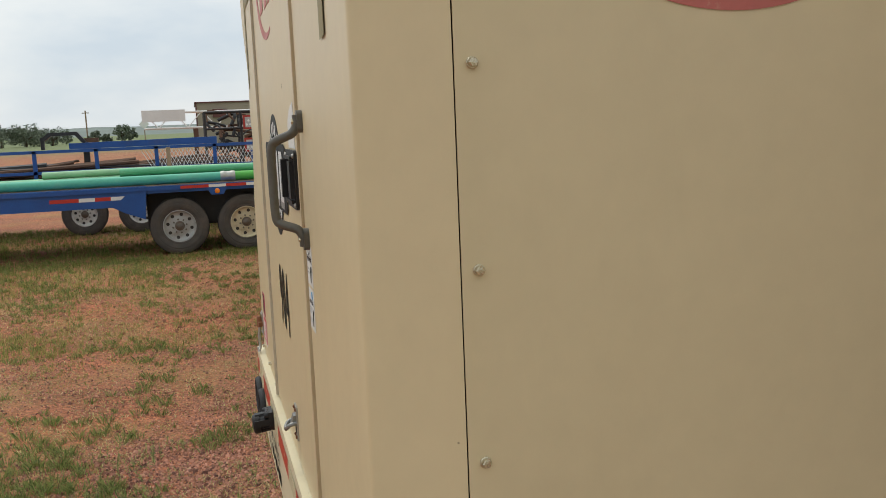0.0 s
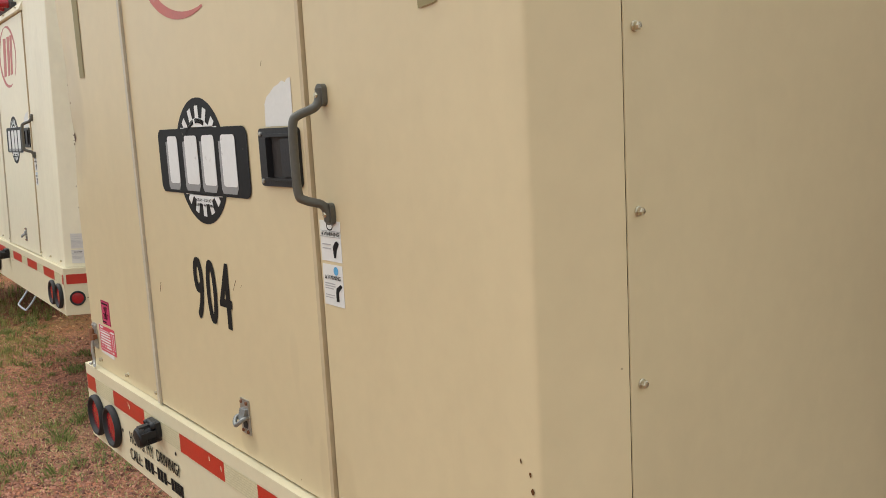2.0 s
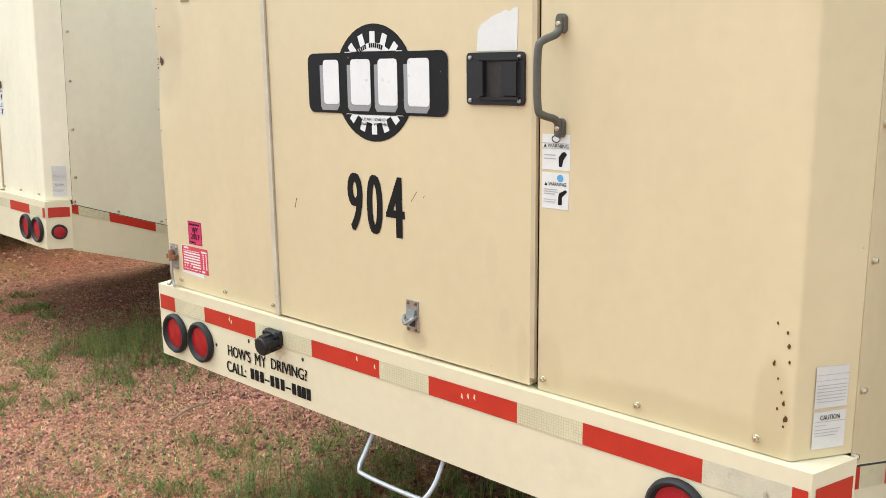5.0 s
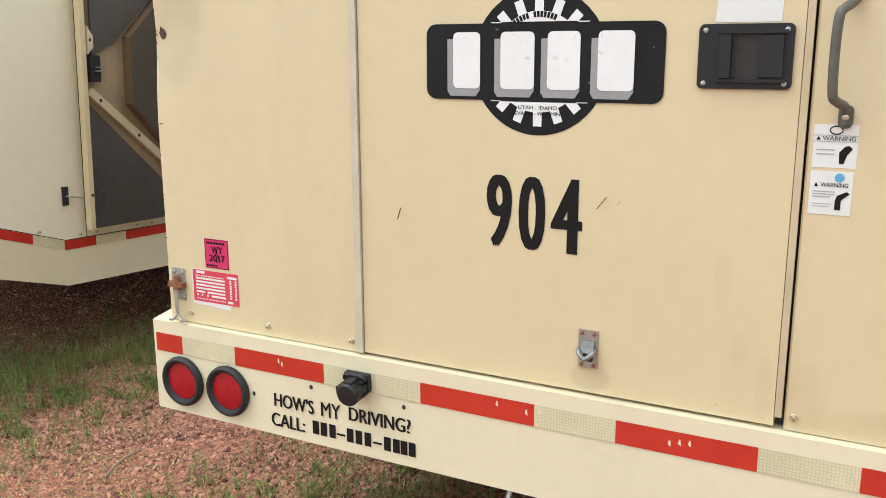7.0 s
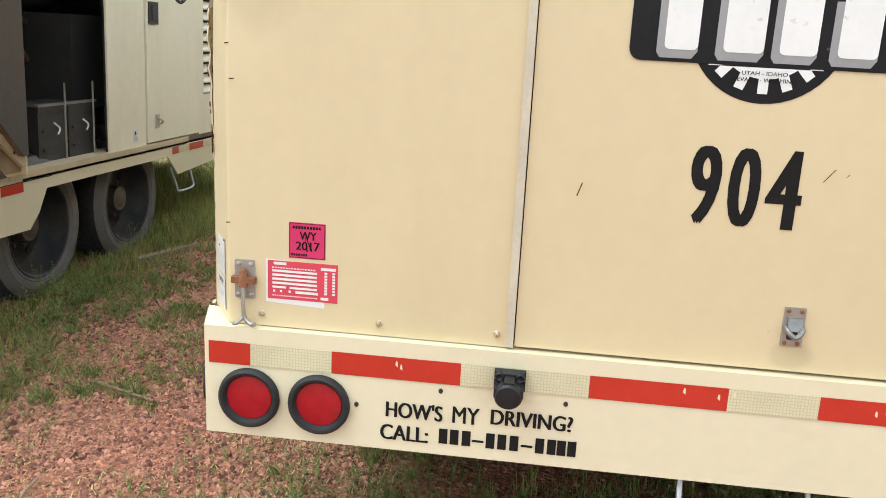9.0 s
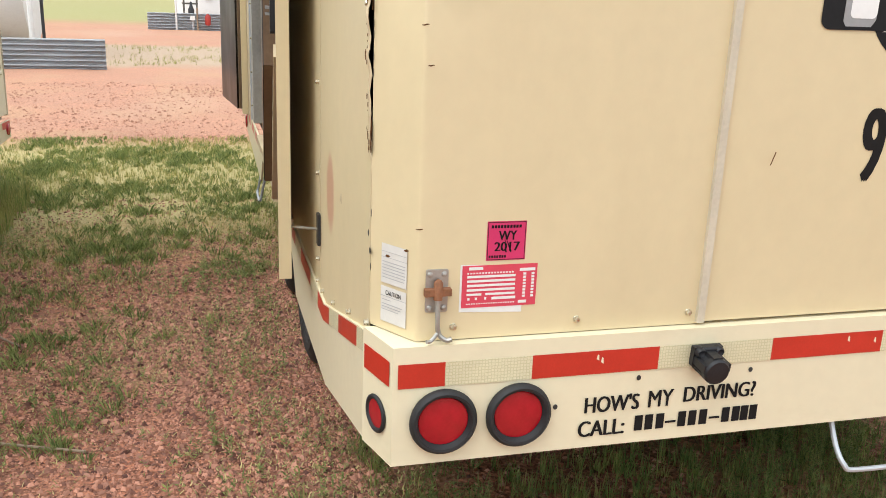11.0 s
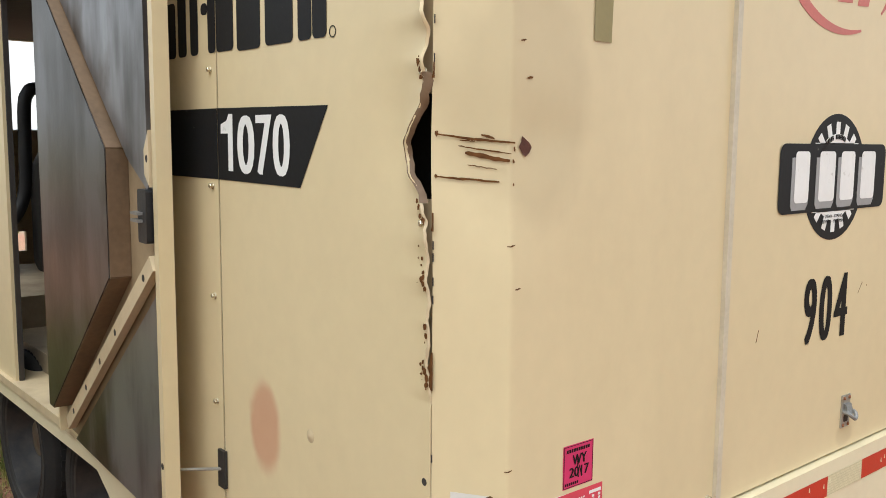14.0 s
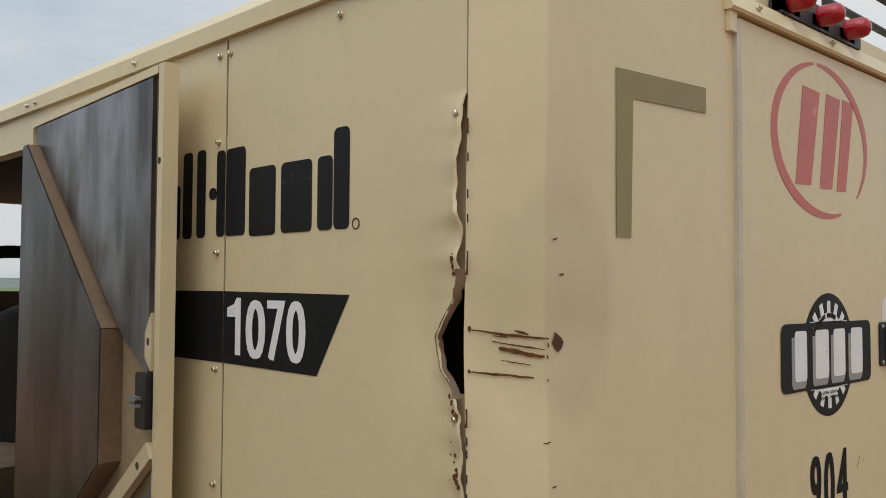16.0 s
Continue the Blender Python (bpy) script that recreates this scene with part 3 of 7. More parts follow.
def prism(poly, axis, a, b, bm=None):
    """A polygon of (u, v) drawn out along an axis from a to b; for x: (y, z), y: (x, z), z: (x, y)."""
    bm = bm or bmesh.new()
    put = {"x": lambda u, v, w: (w, u, v), "y": lambda u, v, w: (u, w, v), "z": lambda u, v, w: (u, v, w)}[axis]
    one, two = [bm.verts.new(put(u, v, a)) for u, v in poly], [bm.verts.new(put(u, v, b)) for u, v in poly]
    bm.faces.new(one)
    bm.faces.new(two[::-1])
    for i in range(len(poly)):
        j = (i + 1) % len(poly)
        bm.faces.new((one[i], two[i], two[j], one[j]))
    return bm


def lathe(profile, axis, centre=(0, 0, 0), n=32, bm=None, closed=False, cap=True):
    """Turns (radius, along) pairs round an axis ("x", "y" or "z") through centre."""
    bm = bm or bmesh.new()
    rings = []
    for r, w in profile:
        ring = []
        for i in range(n):
            c, s = r * math.cos(2 * math.pi * i / n), r * math.sin(2 * math.pi * i / n)
            p = {"x": (w, c, s), "y": (c, w, s), "z": (c, s, w)}[axis]
            ring.append(bm.verts.new(Vector(p) + Vector(centre)))
        rings.append(ring)
    pairs = list(zip(rings, rings[1:])) + ([(rings[-1], rings[0])] if closed else [])
    for a, b in pairs:
        for i in range(n):
            bm.faces.new((a[i], a[(i + 1) % n], b[(i + 1) % n], b[i]))
    if cap and not closed:
        for ring in (rings[0], rings[-1]):
            bm.faces.new(ring)
    return bm


def tube(points, r, n=10, bm=None, rings_r=None):
    bm = bm or bmesh.new()
    pts = [Vector(p) for p in points]
    rings, side = [], None
    for i, p in enumerate(pts):
        d = (pts[min(i + 1, len(pts) - 1)] - pts[max(i - 1, 0)]).normalized()
        if side is None:
            side = d.orthogonal().normalized()
        side = (side - d * side.dot(d)).normalized()
        up = d.cross(side)
        rr = rings_r[i] if rings_r else r
        rings.append([bm.verts.new(p + rr * (math.cos(2 * math.pi * k / n) * side + math.sin(2 * math.pi * k / n) * up)) for k in range(n)])
    for a, b in zip(rings, rings[1:]):
        for k in range(n):
            bm.faces.new((a[k], a[(k + 1) % n], b[(k + 1) % n], b[k]))
    bm.faces.new(rings[0])
    bm.faces.new(rings[-1])
    return bm


def curve_points(points, steps=6):
    """A smooth line through the points."""
    p = [Vector(q) for q in points]
    out = []
    for i in range(len(p) - 1):
        a, b, c, d = p[max(i - 1, 0)], p[i], p[i + 1], p[min(i + 2, len(p) - 1)]
        for k in range(steps):
            t = k / steps
            out.append(0.5 * (2 * b + (c - a) * t + (2 * a - 5 * b + 4 * c - d) * t * t + (3 * b - a - 3 * c + d) * t ** 3))
    return out + [p[-1]]


def grid(us, vs, place, bm=None):
    bm = bm or bmesh.new()
    rows = [[bm.verts.new(place(u, v)) for v in vs] for u in us]
    for a, b in zip(rows, rows[1:]):
        for i in range(len(vs) - 1):
            bm.faces.new((a[i], b[i], b[i + 1], a[i + 1]))
    return bm


def thicken(bm, t):
    bmesh.ops.recalc_face_normals(bm, faces=bm.faces)
    bmesh.ops.solidify(bm, geom=bm.faces[:], thickness=t)
    return bm


def steps(a, b, n):
    return [a + (b - a) * i / n for i in range(n + 1)]


# faces on which marks are laid: (u to the right, v up) to a place
REAR = lambda off: (lambda u, v: (off, -u, v))
LEFT = lambda off: (lambda u, v: (-u, off, v))
RIGHT = lambda off: (lambda u, v: (u, off, v))


def flat(polys, place, thick=0.0006, bm=None):
    """Thin sheets cut to outlines, laid on a face."""
    bm = bm or bmesh.new()
    o, ex, ey = Vector(place(0, 0)), Vector(place(1, 0)) - Vector(place(0, 0)), Vector(place(0, 1)) - Vector(place(0, 0))
    nrm = ex.cross(ey).normalized() * thick
    for poly in polys:
        low, top = [bm.verts.new(Vector(place(u, v))) for u, v in poly], [bm.verts.new(Vector(place(u, v)) + nrm) for u, v in poly]
        bm.faces.new(top)
        for i in range(len(poly)):
            j = (i + 1) % len(poly)
            bm.faces.new((low[i], low[j], top[j], top[i]))
    return bm


def rect(u0, u1, v0, v1):
    return [(u0, v0), (u1, v0), (u1, v1), (u0, v1)]


def rounded(u0, u1, v0, v1, r, n=5):
    out = []
    for cu, cv, a0 in ((u1 - r, v0 + r, -90), (u1 - r, v1 - r, 0), (u0 + r, v1 - r, 90), (u0 + r, v0 + r, 180)):
        out += [(cu + r * math.cos(radians(a0 + 90 * k / n)), cv + r * math.sin(radians(a0 + 90 * k / n))) for k in range(n + 1)]
    return out


def oval(cu, cv, ru, rv, n=32, a0=0, a1=360):
    return [(cu + ru * math.cos(radians(a0 + (a1 - a0) * k / n)), cv + rv * math.sin(radians(a0 + (a1 - a0) * k / n))) for k in range(n if a1 - a0 == 360 else n + 1)]


def band(cu, cv, ru, rv, w, a0, a1, n=40):
    """A stretch of an oval ring as one outline; w may be a pair, from the start's width to the end's, widest half way."""
    out = oval(cu, cv, ru, rv, n, a0, a1)
    inner = []
    for k in range(n + 1):
        a = radians(a0 + (a1 - a0) * k / n)
        ww = w[0] + (w[1] - w[0]) * math.sin(math.pi * k / n)
        inner.append((cu + (ru - ww) * math.cos(a), cv + (rv - ww) * math.sin(a)))
    return out + inner[::-1]


def lettering(text, u0, u1, v0, v1, place, bold=0.0, thick=0.0006):
    """A line of letters in the built-in font, fitted into a rectangle on a face; bold: the upright strokes' growth, in letter heights."""
    cu = bpy.data.curves.new("letters", "FONT")
    cu.body, cu.resolution_u = text, 4
    tmp = new("letters", cu)
    me = bpy.data.meshes.new_from_object(tmp.evaluated_get(bpy.context.evaluated_depsgraph_get()))
    bpy.data.objects.remove(tmp)
    bpy.data.curves.remove(cu)
    xs, ys = [v.co.x for v in me.vertices], [v.co.y for v in me.vertices]
    a, b = min(xs), min(ys)
    grow = bold * (max(ys) - b)
    ku, kv = (u1 - u0) / (max(xs) - a + grow), (v1 - v0) / (max(ys) - b)
    o, ex, ey = Vector(place(0, 0)), Vector(place(1, 0)), Vector(place(0, 1))
    nrm = (ex - o).cross(ey - o).normalized()
    bm = bmesh.new()
    for k, shift in enumerate((0.0, 0.5, 1.0) if bold else (0.0,)):
        start = len(bm.verts)
        bm.from_mesh(me)
        bm.verts.ensure_lookup_table()
        for v in bm.verts[start:]:
            v.co = Vector(place(u0 + (v.co.x - a + shift * grow) * ku, v0 + (v.co.y - b) * kv)) + nrm * (thick + 0.00015 * k)
    bpy.data.meshes.remove(me)
    return bm


# ---- the ground ----
def ground_height(x, y):
    near = math.exp(-((x / 25) ** 2 + (y / 25) ** 2))
    return near * (0.018 * noise.noise((x * 0.9, y * 0.9, 0)) + 0.008 * noise.noise((x * 4, y * 4, 3)))


def spread(a, b, step, far, n):
    mid = [a + step * i for i in range(int((b - a) / step) + 1)]
    grow = [(far) ** (i / n) for i in range(1, n + 1)]
    return [a + 1 - g for g in grow[::-1]] + mid + [mid[-1] - 1 + g for g in grow]


ground = part("ground", grid(spread(-4, 9, 0.14, 3000, 22), spread(-5, 14, 0.14, 3000, 22), lambda x, y: (x, y, ground_height(x, y))), ground_material(), smooth=True)
tagged(ground, "red crushed gravel yard with patches of weeds", "ground", kind="structure")


# ---- compressors ----
HALF, TOP, LEN = 1.145, 2.27, 4.8


BEND = 0.745


def foot(x, s=1):
    """The height of the side panels' lower edge: it falls to the bend, then runs level; the right side hangs a little lower."""
    k = min(1, max(0, (x - 0.1) / (BEND - 0.1)))
    return 0.864 - 0.173 * k if s > 0 else 0.856 - 0.199 * k


def bolt_mesh(r=0.0062):
    bm = lathe([(r * 1.22, 0), (r * 1.22, 0.0012), (r * 1.08, 0.0022)], "x", n=16)
    lathe([(r * 0.98, 0.0022), (r * 0.98, 0.0075), (r * 0.80, 0.0090), (r * 0.3, 0.0093)], "x", n=6, bm=bm)
    me = bpy.data.meshes.new("bolt")
    bmesh.ops.recalc_face_normals(bm, faces=bm.faces)
    bm.to_mesh(me)
    bm.free()
    me.materials.append(bolt_paint)
    return me


bolt_paint = mat("yellow_zinc_bolt", (0.60, 0.54, 0.40), 0.28, metal=0.75, vary=0.2, size=60, fine=300, bump=0.1, dirt=(0.16, 0.11, 0.06), dirt_amount=0.5, dirt_scale=(90, 90, 90), dirt_lo=0.5, dirt_hi=0.7)
BOLT = bolt_mesh()


def bolt(parent, place, facing):
    """facing: the way the head looks, as degrees about z from +x."""
    return part("bolt", BOLT, None, parent, m=pose(*place, 0, 0, facing))


def lamp_round(parent, place, r, facing=180, deep=1.0):
    """A round stop lamp in a rubber ring."""
    ring = part("stop_lamp", lathe([(r * 0.70, 0.0), (r * 0.97, 0.0), (r, 0.006), (r * 0.98, 0.014), (r * 0.90, 0.019), (r * 0.82, 0.018), (r * 0.74, 0.006), (r * 0.70, 0.004)], "x", n=40, closed=True), rubber, parent, "round red stop lamp in a black rubber ring", m=pose(*place, 0, 0, facing) @ Matrix.Diagonal((deep, 1, 1, 1)), smooth=True)
    part("lens", lathe([(r * 0.76, 0.004), (r * 0.72, 0.0075), (r * 0.5, 0.010), (r * 0.25, 0.0115), (r * 0.02, 0.012)], "x", n=40), red_lens, ring, "red lens", smooth=True)
    return ring


def shared(name, bm, material):
    bmesh.ops.recalc_face_normals(bm, faces=bm.faces)
    me = bpy.data.meshes.new(name)
    bm.to_mesh(me)
    bm.free()
    me.materials.append(material)
    return me


hub_grey = mat("greasy_hub_steel", (0.16, 0.14, 0.12), 0.5, metal=0.4, vary=0.3, size=12, fine=80, bump=0.1, dirt=(0.13, 0.07, 0.04), dirt_amount=0.6, dirt_scale=(12, 12, 12), dirt_lo=0.4, dirt_hi=0.6)
NUT = shared("wheel_nut", lathe([(0.012, 0.0), (0.012, 0.02), (0.008, 0.024)], "y", n=6), hub_grey)
HOLE = shared("hand_hole", lathe([(0.001, -0.004), (0.023, -0.004), (0.023, 0.003), (0.001, 0.003)], "y", n=14), foam)


def wheel(parent, place, side, rim_material, r=0.375, w=0.2, deep=1.0, ratio=0.70, tyre=None):
    """side: +1 when the outer face looks towards +y."""
    s, tyre = side, tyre or tyre_rubber
    q = lambda k: r * (1 - (1 - k) * (1 - ratio) / 0.30)
    wall = [(q(0.69), 0.0), (q(0.715), 0.010), (q(0.735), 0.012), (q(0.745), 0.007), (q(0.76), 0.014), (q(0.85), 0.017), (q(0.865), 0.011), (q(0.88), 0.014), (q(0.945), 0.004), (r * 0.985, -0.012)]
    band_profile = [(r * 0.985, -0.012), (r, -0.03), (r, -w + 0.03), (r * 0.985, -w + 0.012), (q(0.80), -w), (q(0.69), -w + 0.01)]
    t = part("wheel", lathe([(a, s * b) for a, b in wall], "y", n=56, cap=False), tyre, parent, "dusty black trailer wheel", m=pose(*place), smooth=True)
    # tread stays in dark rubber even on dusty tyres, painting in its shadow
    part("tyre_band", lathe([(a, s * b) for a, b in band_profile], "y", n=56, cap=False), tyre_rubber, t, smooth=True)
    bm = bmesh.new()
    for k in range(56):
        a = 2 * math.pi * k / 56
        for j, off in enumerate((-0.045, -0.082, -0.118, -0.155)):
            c = a + (0.05 if j % 2 else 0)
            m = Matrix.Rotation(-c, 4, "Y")
            b2 = box(r - 0.002, r + 0.006, s * off - 0.013, s * off + 0.013, -0.013, 0.013)
            b2.transform(m)
            me = bpy.data.meshes.new("t")
            b2.to_mesh(me)
            b2.free()
            bm.from_mesh(me)
            bpy.data.meshes.remove(me)
    part("tread", bm, tyre_rubber, t)
    R = r * ratio
    dish = [(R, 0.004), (R * 0.97, 0.009), (R * 0.94, 0.004), (R * 0.92, -0.03), (R * 0.88, -0.085), (R * 0.80, -0.105), (R * 0.62, -0.112), (R * 0.50, -0.095), (R * 0.30, -0.095), (R * 0.01, -0.0945)]
    rim = part("rim", lathe([(a, s * b * (deep if b < 0 else 1)) for a, b in dish], "y", n=40, cap=False), rim_material, t, smooth=True)
    part("hub_cap", lathe([(R * 0.30, s * -0.095 * deep), (R * 0.28, s * -0.04 * deep), (R * 0.21, s * -0.040 * deep), (R * 0.20, s * (-0.052 if deep > 1 else -0.010)), (R * 0.16, s * (-0.046 if deep > 1 else -0.004)), (R * 0.02, s * (-0.044 if deep > 1 else -0.002))], "y", n=24), hub_grey, t, smooth=True)
    for k in range(8):
        a = 2 * math.pi * k / 8 + 0.2
        part("wheel_nut", NUT, None, t, m=pose(R * 0.42 * math.cos(a), s * -0.095 * deep, R * 0.42 * math.sin(a)) @ Matrix.Diagonal((1, s, 1, 1)))
        part("hand_hole", HOLE, None, t, m=pose(R * 0.72 * math.cos(a + 0.39), s * (-0.108 * deep + 0.001), R * 0.72 * math.sin(a + 0.39)) @ Matrix.Diagonal((1, s, 1, 1)))
    return t


def emblem(parent, face, cu, cv, ru, rv, name="emblem"):
    """A worn oval emblem: a red ring with two slanted red strokes."""
    polys = [band(cu, cv, ru, rv, (0.006, 0.032), 100, 292), band(cu, cv, ru, rv, (0.006, 0.026), -42, 96)]
    for off, w in ((-0.46, 0.34), (0.02, 0.30), (0.38, 0.24)):
        a = cu + off * ru
        polys.append([(a - 0.10 * ru, cv - 0.62 * rv), (a + (w - 0.14) * ru, cv - 0.60 * rv), (a + (w + 0.06) * ru, cv + 0.62 * rv), (a + 0.06 * ru, cv + 0.64 * rv)])
    ob = part(name, flat(polys[:1], face), pale_red, parent, "faded and peeling red oval emblem")
    for g in polys[1:]:
        part("emblem_stroke", flat([g], face), pale_red, ob)
    return ob


def gear_badge(parent, face, cu, cv):
    """A dark gear-shaped badge with a wide plate: drawn as plain shapes."""
    r = 0.146
    plate = part("badge", flat([oval(cu, cv, r, r, 48)], face, 0.0005), black_decal, parent, "black and white gear badge with a wide plate")
    bars = lambda v: rounded(cu - 0.254, cu + 0.254, cv - 0.077, cv + 0.077, 0.022)
    gear = []
    for lo, hi, sgn in ((38, 142, 1), (218, 322, -1)):
        rim, rr = [], 0.128
        n = 5
        span = (hi - lo) / n
        for k in range(n):
            a = lo + span * k
            rim += [(cu + 0.100 * math.cos(radians(a + span * 0.02)), cv + 0.100 * math.sin(radians(a + span * 0.02))), (cu + 0.100 * math.cos(radians(a + span * 0.24)), cv + 0.100 * math.sin(radians(a + span * 0.24))),
                    (cu + rr * math.cos(radians(a + span * 0.30)), cv + rr * math.sin(radians(a + span * 0.30))), (cu + rr * math.cos(radians(a + span * 0.70)), cv + rr * math.sin(radians(a + span * 0.70))),
                    (cu + 0.100 * math.cos(radians(a + span * 0.76)), cv + 0.100 * math.sin(radians(a + span * 0.76))), (cu + 0.100 * math.cos(radians(a + span * 0.98)), cv + 0.100 * math.sin(radians(a + span * 0.98)))]
        edge = cv + sgn * 0.079
        gear.append(rim + [(cu - sgn * 0.106, edge), (cu + sgn * 0.106, edge)])
    f2 = lambda u, v: Vector(face(u, v)) + (Vector(face(1, 0)) - Vector(face(0, 0))).cross(Vector(face(0, 1)) - Vector(face(0, 0))).normalized() * 0.0008
    for g in gear:
        part("badge_gear", flat([g], f2, 0.0005), white_decal, plate)
    f3 = lambda u, v: Vector(f2(u, v)) + (Vector(f2(u, v)) - Vector(face(u, v))) * 1.0
    part("badge_plate", flat([bars(0)], f3, 0.0005), black_decal, plate)
    f4 = lambda u, v: Vector(f2(u, v)) + (Vector(f2(u, v)) - Vector(face(u, v))) * 2.0
    f5 = lambda u, v: Vector(f2(u, v)) + (Vector(f2(u, v)) - Vector(face(u, v))) * 3.0
    shade, white = [], []
    for a, w in ((-0.190, 0.062), (-0.082, 0.074), (0.020, 0.068), (0.124, 0.072)):
        shade.append([(cu + a - 0.014, cv + 0.046), (cu + a - 0.014, cv - 0.060), (cu + a - 0.007, cv - 0.070), (cu + a + w - 0.010, cv - 0.070), (cu + a + w, cv - 0.056), (cu + a + w, cv + 0.05)])
        white.append(rounded(cu + a, cu + a + w, cv - 0.054, cv + 0.060, 0.010, 3))
    for g in shade:
        part("badge_shading", flat([g], f4, 0.0005), grey_decal, plate)
    for g in white:
        part("badge_block", flat([g], f5, 0.0005), white_decal, plate)
    part("badge_text", lettering("UTAH - IDAHO", cu - 0.042, cu + 0.042, cv - 0.0935, cv - 0.086, f3, 0.01), ink, plate)
    part("badge_text", lettering("NEVADA - WYOMING", cu - 0.058, cu + 0.058, cv - 0.1055, cv - 0.098, f3, 0.01), ink, plate)
    arc = [band(cu, cv, 0.099, 0.099, (0.011, 0.011), a, a + 3.2, 3) for a in (140, 135.5, 131, 126.5, 122, 117.5, 113, 108.5, 104, 94, 89.5, 85, 80.5, 76, 71.5, 67)]
    for g in arc:
        part("badge_text_bar", flat([g], f3), ink, plate)
    return plate


def label_sheet(parent, face, u0, u1, v0, v1, name, label, lines=(), head=None, blobs=(), sheet=None):
    """A stuck-on label with printed lines; lines are (u0, u1, v0, v1) in parts of its size."""
    ob = part(name, flat([rect(u0, u1, v0, v1)], face, 0.0005), sheet or paper, parent, label)
    f2 = lambda u, v: Vector(face(u, v)) + (Vector(face(1, 0)) - Vector(face(0, 0))).cross(Vector(face(0, 1)) - Vector(face(0, 0))).normalized() * 0.0009
    w, h = u1 - u0, v1 - v0
    if lines:
        part("printed_text", flat([rect(u0 + a * w, u0 + b * w, v0 + c * h, v0 + d * h) for a, b, c, d in lines], f2, 0.0003), grey_print, ob)["kind"] = "stuff"
    if head:
        text, a, b, c, d = head
        part("printed_word", lettering(text, u0 + a * w, u0 + b * w, v0 + c * h, v0 + d * h, f2, 0.012, 0.0003), ink, ob)
    if blobs:
        part("printed_signs", flat([[(u0 + a * w, v0 + b * h) for a, b in p] for p in blobs], f2, 0.0003), ink, ob)
    return ob


def tape_run(parent, face, bounds, z_top, z_bot, first_red=True, scuffed=()):
    """Strips of red and pale reflective tape; z_top and z_bot are functions of u."""
    red = first_red
    for i, (a, b) in enumerate(zip(bounds, bounds[1:])):
        lo, hi = min(a, b), max(a, b)
        us = [lo] + [b for b in (-BEND, BEND) if lo < b < hi] + [hi]
        poly = [(u, z_bot(u)) for u in us] + [(u, z_top(u)) for u in reversed(us)]
        part("tape_strip", flat([poly], face, 0.0007), red_tape if red else (dirty_white_tape if i in scuffed else white_tape), parent, "red reflective tape" if red else "pale honeycomb reflective tape")
        red = not red


def open_leaf(parent, s, hinge_x, free_x, gap, z0, z1, zm, name="open_door", skin=None, core_mat=None, brace_u=0.13, plain=False):
    """A side door folded back along the body, its insulated inner face outwards. u runs from the hinge to the free edge."""
    core_mat = core_mat or skin or core_skin
    skin = skin or door_skin
    W = abs(free_x - hinge_x)
    d = 1 if free_x > hinge_x else -1
    ang = math.atan2(gap, W)
    base = Vector((hinge_x, s * (HALF + 0.014), 0))
    ex = Vector((d * math.cos(ang), s * math.sin(ang), 0))
    ew = Vector((-d * math.sin(ang), s * math.cos(ang), 0))
    ey = Vector((0, 0, 1))

    def solid(poly, w0, w1, bm=None):
        bm = bm or bmesh.new()
        lo, hi = [bm.verts.new(base + ex * u + ey * v + ew * w0) for u, v in poly], [bm.verts.new(base + ex * u + ey * v + ew * w1) for u, v in poly]
        bm.faces.new(lo)
        bm.faces.new(hi[::-1])
        for i in range(len(poly)):
            j = (i + 1) % len(poly)
            bm.faces.new((lo[i], hi[i], hi[j], lo[j]))
        return bm

    door = part(name, solid(rect(0, W, z0, z1), 0, 0.010), cream, parent, "side door folded right back, browned insulation inside outwards", bevel=0.003)
    for poly in (rect(W - 0.027, W, z0, z1), rect(0, 0.018, z0, z1), rect(0.018, W - 0.034, z1 - 0.02, z1)):
        part("door_flange", solid(poly, 0.010, 0.036), cream, door, bevel=0.003)
    if plain:
        part("insulation_panel", solid(rect(0.06, W - 0.02, z0 + 0.03, z1 - 0.03), 0.010, 0.062), core_mat, door, "thick insulated panel with a dark steel skin", bevel=0.004)
        part("panel_rim", solid(rect(0.036, 0.058, z0 + 0.03, z1 - 0.03), 0.010, 0.050), brown_edge, door)
        return door
    part("door_lining", solid(rect(0.02, W - 0.036, z0 + 0.014, z1 - 0.022), 0.010, 0.013), browned, door)
    part("lower_skin", solid([(0.14, z0 + 0.003), (W - 0.040, z0 + 0.003), (W - 0.040, zm - 0.165)], 0.013, 0.020), skin, door, "stained bare steel skin, reflections put in its colour")
    part("upper_skin", solid([(0.05, z1 - 0.025), (0.06, z1 - 0.06), (W - 0.20, zm + 0.13), (W - 0.060, zm + 0.06), (W - 0.060, z1 - 0.025)], 0.013, 0.036), skin, door, "stained bare steel skin, reflections put in its colour", bevel=0.002)
    part("skin_edge", solid(rect(W - 0.0595, W - 0.036, zm + 0.07, z1 - 0.025), 0.013, 0.026), brown_edge, door)
    core = [(0.040, z0 + 0.10), (0.08, z0 + 0.10), (W - 0.27, zm - 0.165), (W - 0.27, zm + 0.155), (0.08, z1 - 0.085), (0.040, z1 - 0.085)]
    part("insulation_panel", solid(core, 0.013, 0.070), core_mat, door, "thick insulated panel with a dark steel skin", bevel=0.002)
    rim = bmesh.new()
    for i in range(len(core) - 1):
        (a, b), (c, e) = core[i], core[i + 1]
        n = Vector((e - b, -(c - a))).normalized() * 0.004
        solid([(a, b), (c, e), (c + n.x, e + n.y), (a + n.x, b + n.y)], 0.014, 0.067, rim)
    part("panel_rim", rim, brown_edge, door)
